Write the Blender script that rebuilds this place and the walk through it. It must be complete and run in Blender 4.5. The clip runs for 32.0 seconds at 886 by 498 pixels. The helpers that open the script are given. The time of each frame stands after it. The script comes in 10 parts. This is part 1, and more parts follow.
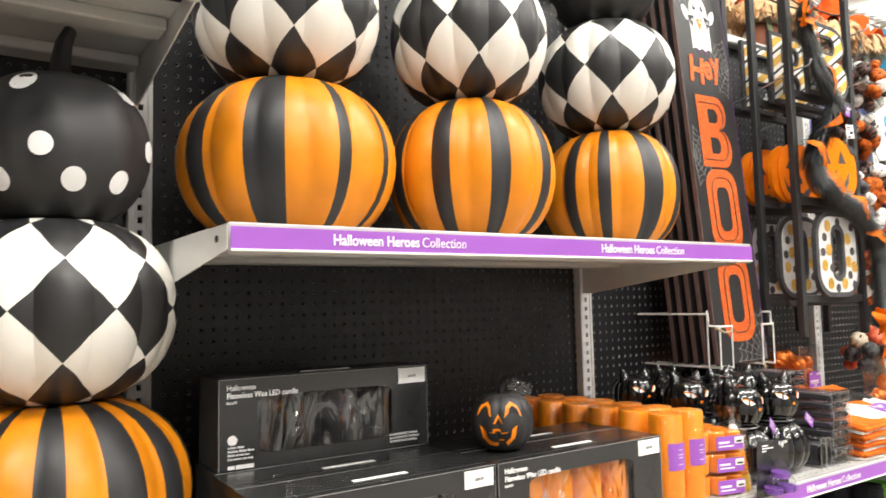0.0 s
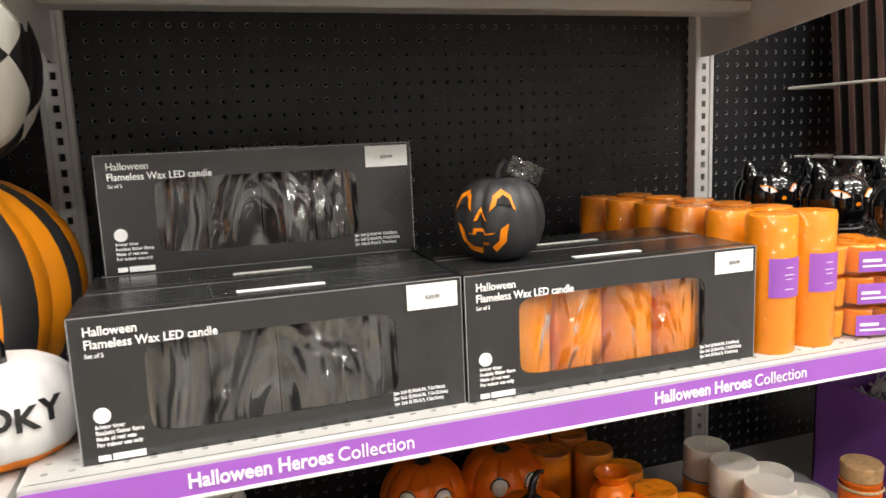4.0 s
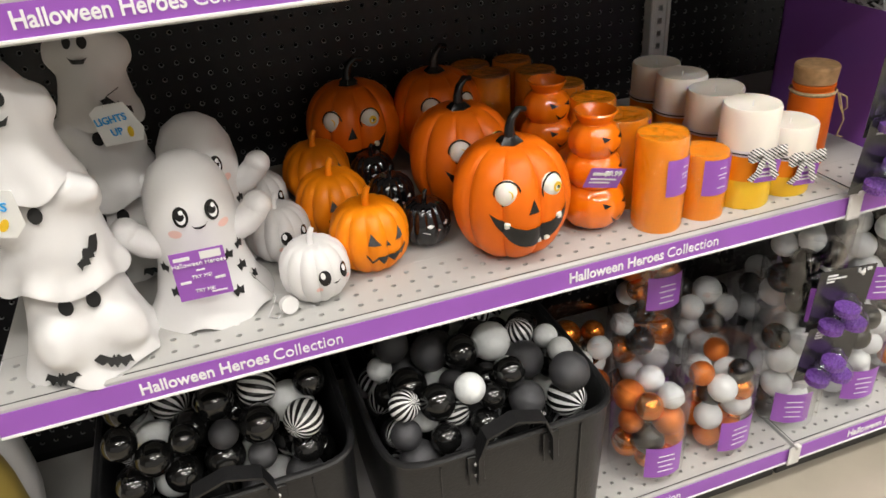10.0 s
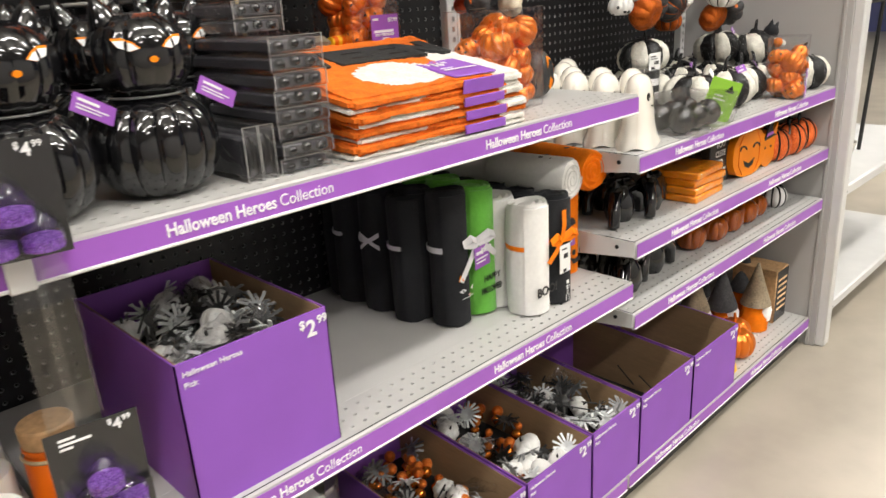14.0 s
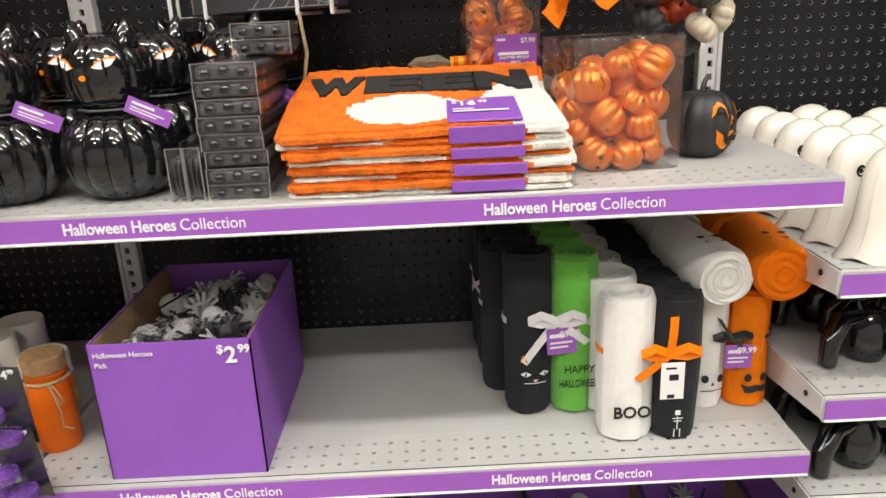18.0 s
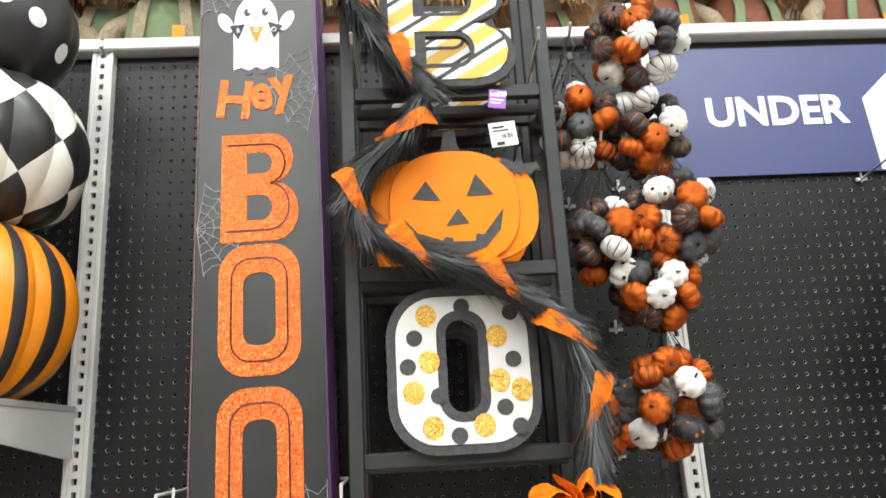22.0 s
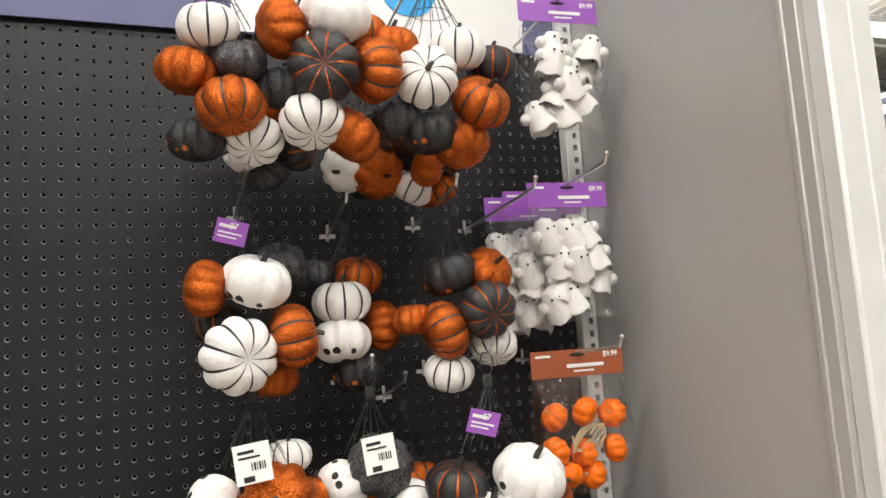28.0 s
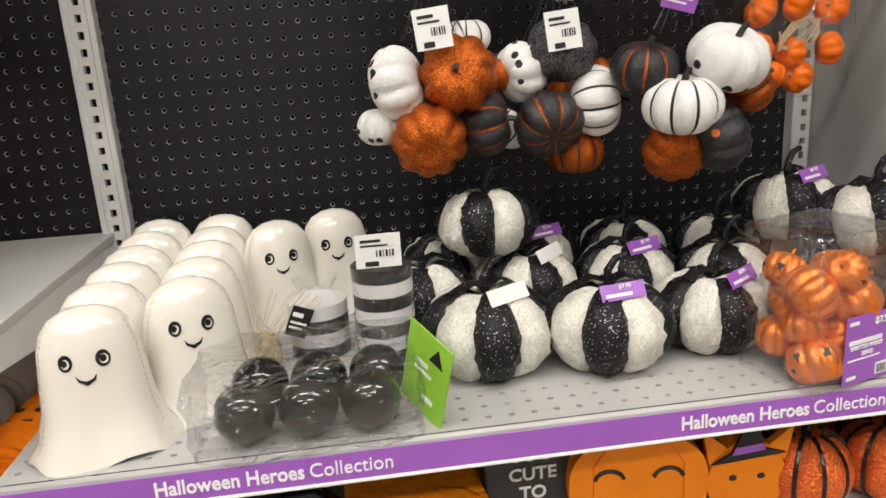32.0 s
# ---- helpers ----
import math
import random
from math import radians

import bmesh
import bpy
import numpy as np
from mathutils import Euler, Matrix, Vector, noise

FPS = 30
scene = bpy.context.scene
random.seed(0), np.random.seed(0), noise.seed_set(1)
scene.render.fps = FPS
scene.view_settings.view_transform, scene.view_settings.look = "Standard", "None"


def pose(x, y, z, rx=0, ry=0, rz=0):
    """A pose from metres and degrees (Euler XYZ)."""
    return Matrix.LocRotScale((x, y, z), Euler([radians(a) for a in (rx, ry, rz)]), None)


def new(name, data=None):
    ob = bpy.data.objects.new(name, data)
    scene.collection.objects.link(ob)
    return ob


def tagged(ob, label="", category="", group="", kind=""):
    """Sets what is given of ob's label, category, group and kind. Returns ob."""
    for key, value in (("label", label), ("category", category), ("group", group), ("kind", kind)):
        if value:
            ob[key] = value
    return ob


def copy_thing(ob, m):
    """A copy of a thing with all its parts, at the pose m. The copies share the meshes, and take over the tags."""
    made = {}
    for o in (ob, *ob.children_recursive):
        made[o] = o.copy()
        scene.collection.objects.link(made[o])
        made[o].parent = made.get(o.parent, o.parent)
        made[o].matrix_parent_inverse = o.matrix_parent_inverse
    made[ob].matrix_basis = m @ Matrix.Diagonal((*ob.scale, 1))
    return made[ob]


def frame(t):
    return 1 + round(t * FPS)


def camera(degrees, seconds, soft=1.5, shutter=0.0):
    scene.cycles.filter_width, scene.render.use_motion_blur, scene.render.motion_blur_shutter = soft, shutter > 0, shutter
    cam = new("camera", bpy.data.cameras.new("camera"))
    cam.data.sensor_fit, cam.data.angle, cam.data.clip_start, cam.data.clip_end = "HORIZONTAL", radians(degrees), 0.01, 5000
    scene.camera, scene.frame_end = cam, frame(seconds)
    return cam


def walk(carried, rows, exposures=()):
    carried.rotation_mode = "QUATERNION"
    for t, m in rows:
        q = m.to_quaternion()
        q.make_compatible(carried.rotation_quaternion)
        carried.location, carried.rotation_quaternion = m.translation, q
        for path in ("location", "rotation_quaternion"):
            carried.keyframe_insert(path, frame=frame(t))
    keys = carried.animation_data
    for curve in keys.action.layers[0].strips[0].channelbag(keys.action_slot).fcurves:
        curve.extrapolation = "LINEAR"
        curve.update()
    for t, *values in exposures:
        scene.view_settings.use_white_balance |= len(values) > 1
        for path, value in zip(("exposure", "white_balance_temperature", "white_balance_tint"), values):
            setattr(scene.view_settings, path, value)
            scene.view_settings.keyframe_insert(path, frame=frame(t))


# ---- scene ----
cam = camera(62.1, 32.0, soft=1.5, shutter=0.3)
PATH = [
    (0.0, 0.0165, 0.0034, 1.5108, 94.22, 1.31, -33.94),
    (0.5, 0.0532, -0.0088, 1.5278, 95.22, 1.41, -37.08),
    (1.0, 0.0923, -0.0205, 1.5320, 95.45, 1.49, -38.96),
    (1.5, 0.1222, -0.0330, 1.5202, 93.73, 1.17, -38.23),
    (2.0, 0.1534, -0.0143, 1.4787, 89.83, 1.03, -33.29),
    (2.5, 0.2303, 0.0687, 1.4516, 86.51, 1.86, -26.92),
    (4.5, 0.6258, 0.2440, 1.3880, 79.66, 1.78, -16.10),
    (5.0, 0.7125, 0.2344, 1.3798, 78.01, 1.37, -12.26),
    (5.5, 0.7691, 0.2330, 1.3665, 75.35, 2.02, -9.87),
    (6.0, 0.7948, 0.2329, 1.3476, 71.80, 2.79, -8.90),
    (6.5, 0.8074, 0.2212, 1.3267, 68.71, 3.22, -8.54),
    (7.0, 0.8118, 0.2134, 1.3075, 66.54, 3.31, -8.22),
    (7.5, 0.7847, 0.2192, 1.2758, 65.39, 3.35, -8.04),
    (8.0, 0.7243, 0.2295, 1.2493, 64.89, 3.53, -8.80),
    (8.5, 0.6734, 0.2512, 1.2405, 64.27, 3.73, -10.88),
    (9.0, 0.6640, 0.2657, 1.2202, 63.60, 3.93, -13.60),
    (9.5, 0.6573, 0.2580, 1.1943, 61.66, 4.02, -17.39),
    (10.0, 0.6386, 0.2424, 1.1802, 59.85, 3.66, -19.74),
    (10.5, 0.6292, 0.2206, 1.1747, 59.29, 3.55, -21.76),
    (11.0, 0.6478, 0.2122, 1.2063, 60.21, 3.17, -22.85),
    (11.5, 0.7215, 0.2219, 1.2431, 62.72, 2.38, -22.70),
    (12.0, 0.8290, 0.1818, 1.2772, 66.54, 2.14, -21.49),
    (12.5, 0.9316, 0.1261, 1.2996, 70.08, 3.65, -21.79),
    (13.0, 1.0385, 0.1131, 1.3024, 71.29, 4.55, -28.94),
    (13.5, 1.2136, 0.1536, 1.3089, 71.04, 4.35, -38.61),
    (14.0, 1.3684, 0.1768, 1.3011, 70.67, 3.27, -45.07),
    (14.5, 1.4960, 0.1516, 1.2970, 71.08, 1.65, -39.69),
    (15.0, 1.6235, 0.0931, 1.3091, 72.00, 2.29, -30.41),
    (15.5, 1.7435, 0.0772, 1.3150, 73.72, 3.03, -24.40),
    (17.5, 2.1771, 0.0847, 1.3286, 74.23, 2.18, -4.38),
    (18.0, 2.2169, 0.0482, 1.3144, 71.72, 2.61, -1.07),
    (18.5, 2.2204, 0.0359, 1.3328, 72.84, 3.12, 0.96),
    (19.0, 2.2122, 0.0430, 1.3736, 77.98, 3.50, 1.80),
    (19.5, 2.1977, 0.0416, 1.4180, 83.37, 3.64, 2.01),
    (20.0, 2.1961, 0.0444, 1.4464, 87.97, 3.54, 1.83),
    (20.5, 2.2100, 0.0432, 1.4760, 92.33, 3.30, 1.04),
    (21.0, 2.2099, 0.0350, 1.4950, 96.52, 3.09, -0.03),
    (21.5, 2.2085, 0.0296, 1.5072, 100.46, 2.82, -1.25),
    (22.0, 2.2014, 0.0254, 1.5246, 104.58, 3.16, -2.49),
    (22.5, 2.1883, 0.0260, 1.5394, 108.08, 3.24, -4.63),
    (23.0, 2.1645, 0.0253, 1.5451, 110.08, 2.87, -7.74),
    (23.5, 2.1578, 0.0511, 1.5352, 109.27, 2.57, -13.26),
    (24.0, 2.1773, 0.0991, 1.5242, 106.38, 2.64, -21.46),
    (24.5, 2.2239, 0.1443, 1.5051, 103.31, 3.03, -28.58),
    (25.0, 2.3656, 0.1176, 1.4915, 101.11, 3.92, -31.66),
    (25.5, 2.5478, 0.0711, 1.4941, 99.71, 4.11, -30.82),
    (26.0, 2.6809, 0.0721, 1.4841, 98.68, 4.86, -28.21),
    (26.5, 2.8386, 0.1625, 1.4983, 98.60, 4.20, -26.85),
    (28.5, 3.2593, 0.2681, 1.5046, 94.47, 4.32, -17.35),
    (29.0, 3.3208, 0.2840, 1.4708, 90.72, 4.89, -14.92),
    (29.5, 3.3381, 0.2870, 1.4308, 86.70, 5.81, -13.30),
    (30.0, 3.3087, 0.2887, 1.4052, 83.47, 5.70, -12.52),
    (30.5, 3.2621, 0.2896, 1.3791, 80.53, 4.67, -11.86),
    (31.0, 3.2251, 0.2907, 1.3671, 77.67, 4.20, -10.34),
    (31.5, 3.1887, 0.3003, 1.3535, 76.11, 3.78, -8.78),
    (32.0, 3.1622, 0.3065, 1.3368, 74.53, 3.50, -7.65),
]
walk(cam, [(t, pose(x, y, z, rx, ry, rz)) for t, x, y, z, rx, ry, rz in PATH], [(0.0, 0.15, 6500, 10), (1.0, 0.02, 6500, 10), (2.0, -0.05, 6500, 10), (4.0, 0.15, 6500, 10), (5.0, 0.22, 6500, 10), (6.0, -0.2, 6500, 10), (7.0, -0.4, 6500, 10), (9.0, -0.4, 6500, 10), (11.0, -0.4, 6500, 10), (12.0, -0.25, 6500, 10), (13.0, -0.2, 6500, 10), (15.0, -0.35, 6500, 10), (18.0, -0.35, 6500, 10), (19.0, -0.18, 6350, 8), (20.0, 0.08, 6100, 6), (21.0, 0.16, 5950, 8), (22.0, 0.06, 6100, 4), (23.0, -0.24, 6150, 5), (25.0, -0.32, 6350, 8), (29.0, -0.36, 6500, 10), (30.5, -0.36, 6500, 10), (32.0, -0.62, 6500, 10)])

# ---- world and lights ----
world = bpy.data.worlds.new("world")
scene.world = world
world.use_nodes = True
world.node_tree.nodes["Background"].inputs["Color"].default_value = (0.9, 0.95, 1.0, 1)
world.node_tree.nodes["Background"].inputs["Strength"].default_value = 0.05

CEILING = 5.4


def strip_fill_lamp(x, y, length, width, power, z=CEILING - 0.5, along=0):
    data = bpy.data.lights.new("strip_fill_lamp", "AREA")
    data.shape, data.size, data.size_y, data.energy, data.color = "RECTANGLE", length, width, power, (1.0, 0.965, 0.905)
    ob = new("strip_fill_lamp", data)
    ob.matrix_world = pose(x, y, z, 0, 0, along)
    return ob


# the y -3.1 row and the two past x 10 are added for brightness
LAMPS = [(-1.2, -0.55, 2.4), (2.4, -0.55, 2.4), (6.0, -0.55, 2.4), (-3.4, 4.9, 2.4), (3.65, 4.95, 1.0), (2.4, -5.2, 2.4), (8.2, 3.6, 2.4), (0.6, -3.1, 2.4), (4.4, -3.1, 2.4), (10.2, 1.4, 2.4), (11.6, 6.6, 2.4)]
for lx, ly, ll in LAMPS:
    strip_fill_lamp(lx, ly, ll, 0.32, (43 if ly == -0.55 else 52) * ll)
    # added upward fill light to brighten the ceiling, stronger at the far right
    strip_fill_lamp(lx, ly, ll, 0.30, (32 if lx < 7 else 80) * ll, CEILING - 0.37).rotation_euler = (math.pi, 0, 0)


# ---- materials ----
def mat(name, color, rough=0.5, metal=0.0, vary=0.12, scale=30.0, bump=0.0, bscale=200.0, coat=0.0, spec=0.5, emit=0.0, sheen=0.0, spread=0.0, second=None, sss=0.0, stretch=(1, 1, 1)):
    """A painted, waxy, woven or moulded surface: colour with two scales of variation, grain and relief."""
    m = bpy.data.materials.new(name)
    m.use_nodes = True
    t = m.node_tree
    b = t.nodes["Principled BSDF"]
    b.inputs["Roughness"].default_value, b.inputs["Metallic"].default_value = rough, metal
    b.inputs["Coat Weight"].default_value, b.inputs["Specular IOR Level"].default_value = coat, spec
    b.inputs["Coat Roughness"].default_value = 0.06
    if sheen:
        b.inputs["Sheen Weight"].default_value = sheen
    if sss:
        b.inputs["Subsurface Weight"].default_value = sss
        b.inputs["Subsurface Radius"].default_value = (0.02, 0.008, 0.004)
        b.inputs["Subsurface Scale"].default_value = 0.5
    co = t.nodes.new("ShaderNodeTexCoord")
    mp = t.nodes.new("ShaderNodeMapping")
    mp.inputs["Scale"].default_value = stretch
    t.links.new(co.outputs["Object"], mp.inputs["Vector"])
    n1 = t.nodes.new("ShaderNodeTexNoise")
    n1.inputs["Scale"].default_value, n1.inputs["Detail"].default_value = scale, 6
    n2 = t.nodes.new("ShaderNodeTexNoise")
    n2.inputs["Scale"].default_value, n2.inputs["Detail"].default_value = scale * 0.17, 3
    for n in (n1, n2):
        t.links.new(mp.outputs["Vector"], n.inputs["Vector"])
    mix = t.nodes.new("ShaderNodeMix")
    mix.data_type = "RGBA"
    lo = tuple(c * (1 - vary) for c in color) if second is None else second
    hi = tuple(min(1, c * (1 + vary * 0.6)) for c in color)
    mix.inputs["A"].default_value, mix.inputs["B"].default_value = (*lo, 1), (*hi, 1)
    add = t.nodes.new("ShaderNodeMath")
    add.operation = "ADD"
    t.links.new(n1.outputs["Fac"], add.inputs[0])
    t.links.new(n2.outputs["Fac"], add.inputs[1])
    rng = t.nodes.new("ShaderNodeMapRange")
    rng.inputs["From Min"].default_value, rng.inputs["From Max"].default_value = 0.7, 1.3
    t.links.new(add.outputs[0], rng.inputs["Value"])
    t.links.new(rng.outputs["Result"], mix.inputs["Factor"])
    out = mix.outputs["Result"]
    if spread:
        info = t.nodes.new("ShaderNodeObjectInfo")
        hsv = t.nodes.new("ShaderNodeHueSaturation")
        r2 = t.nodes.new("ShaderNodeMapRange")
        r2.inputs["To Min"].default_value, r2.inputs["To Max"].default_value = 1 - spread, 1 + spread
        t.links.new(info.outputs["Random"], r2.inputs["Value"])
        t.links.new(r2.outputs["Result"], hsv.inputs["Value"])
        t.links.new(out, hsv.inputs["Color"])
        out = hsv.outputs["Color"]
    t.links.new(out, b.inputs["Base Color"])
    rr = t.nodes.new("ShaderNodeMapRange")
    rr.inputs["To Min"].default_value, rr.inputs["To Max"].default_value = max(0.02, rough * 0.8), min(1, rough * 1.2 + 0.02)
    t.links.new(n2.outputs["Fac"], rr.inputs["Value"])
    t.links.new(rr.outputs["Result"], b.inputs["Roughness"])
    if bump:
        n3 = t.nodes.new("ShaderNodeTexNoise")
        n3.inputs["Scale"].default_value, n3.inputs["Detail"].default_value = bscale, 4
        t.links.new(mp.outputs["Vector"], n3.inputs["Vector"])
        bp = t.nodes.new("ShaderNodeBump")
        bp.inputs["Strength"].default_value, bp.inputs["Distance"].default_value = bump, 0.002
        t.links.new(n3.outputs["Fac"], bp.inputs["Height"])
        t.links.new(bp.outputs["Normal"], b.inputs["Normal"])
    if emit:
        b.inputs["Emission Color"].default_value, b.inputs["Emission Strength"].default_value = (*color, 1), emit
    return m


def glitter(name, color, base, metal=0.55, scale=700):
    """Coloured glitter: small facets with their own tilt, some of them bright."""
    m = mat(name, base, 0.45, 0.2, 0.2, 60)
    t = m.node_tree
    b = t.nodes["Principled BSDF"]
    co = t.nodes.new("ShaderNodeTexCoord")
    v = t.nodes.new("ShaderNodeTexVoronoi")
    v.inputs["Scale"].default_value = scale
    t.links.new(co.outputs["Object"], v.inputs["Vector"])
    ramp = t.nodes.new("ShaderNodeValToRGB")
    ramp.color_ramp.elements[0].color, ramp.color_ramp.elements[1].color = (*base, 1), (*color, 1)
    ramp.color_ramp.elements[0].position, ramp.color_ramp.elements[1].position = 0.25, 0.75
    t.links.new(v.outputs["Color"], ramp.inputs["Fac"])
    t.links.new(ramp.outputs["Color"], b.inputs["Base Color"])
    sub = t.nodes.new("ShaderNodeVectorMath")
    sub.operation = "MULTIPLY_ADD"
    sub.inputs[1].default_value, sub.inputs[2].default_value = (0.9, 0.9, 0.9), (-0.45, -0.45, -0.45)
    t.links.new(v.outputs["Color"], sub.inputs[0])
    geo = t.nodes.new("ShaderNodeNewGeometry")
    ad = t.nodes.new("ShaderNodeVectorMath")
    ad.operation = "ADD"
    t.links.new(geo.outputs["Normal"], ad.inputs[0])
    t.links.new(sub.outputs[0], ad.inputs[1])
    nm = t.nodes.new("ShaderNodeVectorMath")
    nm.operation = "NORMALIZE"
    t.links.new(ad.outputs[0], nm.inputs[0])
    t.links.new(nm.outputs[0], b.inputs["Normal"])
    b.inputs["Metallic"].default_value = metal
    return m


def sprinkled(m, color, scale, share, radius=None, rough=None):
    """Adds sequins, or round painted dots of that radius, to a material: some cells of a fine mosaic take another colour."""
    t = m.node_tree
    b = t.nodes["Principled BSDF"]
    old = b.inputs["Base Color"].links[0].from_socket
    co = t.nodes.new("ShaderNodeTexCoord")
    v = t.nodes.new("ShaderNodeTexVoronoi")
    v.inputs["Scale"].default_value = scale
    t.links.new(co.outputs["Object"], v.inputs["Vector"])
    test = t.nodes.new("ShaderNodeMath")
    if radius:
        test.operation = "LESS_THAN"
        test.inputs[1].default_value = radius
        t.links.new(v.outputs["Distance"], test.inputs[0])
    else:
        test.operation = "GREATER_THAN"
        test.inputs[1].default_value = 1 - share
        sp = t.nodes.new("ShaderNodeSeparateColor")
        t.links.new(v.outputs["Color"], sp.inputs[0])
        t.links.new(sp.outputs[0], test.inputs[0])
    mix = t.nodes.new("ShaderNodeMix")
    mix.data_type = "RGBA"
    t.links.new(test.outputs[0], mix.inputs["Factor"])
    t.links.new(old, mix.inputs["A"])
    mix.inputs["B"].default_value = (*color, 1)
    t.links.new(mix.outputs["Result"], b.inputs["Base Color"])
    if rough is not None:
        t.links.new(test.outputs[0], b.inputs["Metallic"])
    return m


def clear(name, tint=(1, 1, 1), gloss=0.10, rough=0.05, wrinkle=0.0, stretch=(1, 1, 1), coarse=28.0):
    """Thin clear plastic film or sheet."""
    m = bpy.data.materials.new(name)
    m.use_nodes = True
    t = m.node_tree
    t.nodes.remove(t.nodes["Principled BSDF"])
    tr = t.nodes.new("ShaderNodeBsdfTransparent")
    tr.inputs["Color"].default_value = (*tint, 1)
    gl = t.nodes.new("ShaderNodeBsdfGlossy")
    gl.inputs["Roughness"].default_value = rough
    mx = t.nodes.new("ShaderNodeMixShader")
    fr = t.nodes.new("ShaderNodeLayerWeight")
    pw = t.nodes.new("ShaderNodeMath")
    pw.operation = "POWER"
    pw.inputs[1].default_value = 4
    t.links.new(fr.outputs["Facing"], pw.inputs[0])
    ad = t.nodes.new("ShaderNodeMath")
    ad.operation = "MULTIPLY_ADD"
    ad.inputs[1].default_value, ad.inputs[2].default_value = 0.6, gloss
    t.links.new(pw.outputs[0], ad.inputs[0])
    t.links.new(ad.outputs[0], mx.inputs[0])
    t.links.new(tr.outputs[0], mx.inputs[1])
    t.links.new(gl.outputs[0], mx.inputs[2])
    t.links.new(mx.outputs[0], t.nodes["Material Output"].inputs["Surface"])
    if wrinkle:
        co = t.nodes.new("ShaderNodeTexCoord")
        n = t.nodes.new("ShaderNodeTexNoise")
        n.inputs["Scale"].default_value, n.inputs["Detail"].default_value, n.inputs["Distortion"].default_value = coarse, 2, 1.5
        mp = t.nodes.new("ShaderNodeMapping")
        mp.inputs["Scale"].default_value = stretch
        t.links.new(co.outputs["Object"], mp.inputs["Vector"])
        t.links.new(mp.outputs["Vector"], n.inputs["Vector"])
        bp = t.nodes.new("ShaderNodeBump")
        bp.inputs["Strength"].default_value, bp.inputs["Distance"].default_value = wrinkle, 0.02 * 28 / coarse
        t.links.new(n.outputs["Fac"], bp.inputs["Height"])
        t.links.new(bp.outputs["Normal"], gl.inputs["Normal"])
        t.links.new(bp.outputs["Normal"], fr.inputs["Normal"])
    return m


def patterned(name, kind, c1, c2, rough, coat=0.0, p=(6, 3)):
    """Paint laid on by the mesh's own u, v: diamonds round a pumpkin, or stripes."""
    m = mat(name, c1, rough, 0, 0.05, 20, 0.15, 90, coat)
    t = m.node_tree
    b = t.nodes["Principled BSDF"]
    old = b.inputs["Base Color"].links[0].from_socket
    uv = t.nodes.new("ShaderNodeUVMap")
    sp = t.nodes.new("ShaderNodeSeparateXYZ")
    t.links.new(uv.outputs[0], sp.inputs[0])

    def op(kind_, a, c):
        n = t.nodes.new("ShaderNodeMath")
        n.operation = kind_
        for i, x in enumerate((a, c)):
            if isinstance(x, (int, float)):
                n.inputs[i].default_value = x
            else:
                t.links.new(x, n.inputs[i])
        return n.outputs[0]

    wob = t.nodes.new("ShaderNodeTexNoise")
    wob.inputs["Scale"].default_value = 14
    co = t.nodes.new("ShaderNodeTexCoord")
    t.links.new(co.outputs["Object"], wob.inputs["Vector"])
    w = op("MULTIPLY", op("SUBTRACT", wob.outputs["Fac"], 0.5), 0.09)
    u, v = op("MULTIPLY", sp.outputs[0], p[0]), op("MULTIPLY", sp.outputs[1], p[1])
    if kind == "diamond":
        a = op("FLOOR", op("ADD", op("ADD", u, v), w), 0)
        c = op("FLOOR", op("ADD", op("SUBTRACT", u, v), w), 0)
        f = op("FLOORED_MODULO", op("ADD", a, c), 2)
    else:
        f = op("LESS_THAN", op("FRACT", op("ADD", op("ADD", u, v), w), 0), 0.45)
    mix = t.nodes.new("ShaderNodeMix")
    mix.data_type = "RGBA"
    t.links.new(f, mix.inputs["Factor"])
    t.links.new(old, mix.inputs["A"])
    mix.inputs["B"].default_value = (*c2, 1)
    t.links.new(mix.outputs["Result"], b.inputs["Base Color"])
    return m


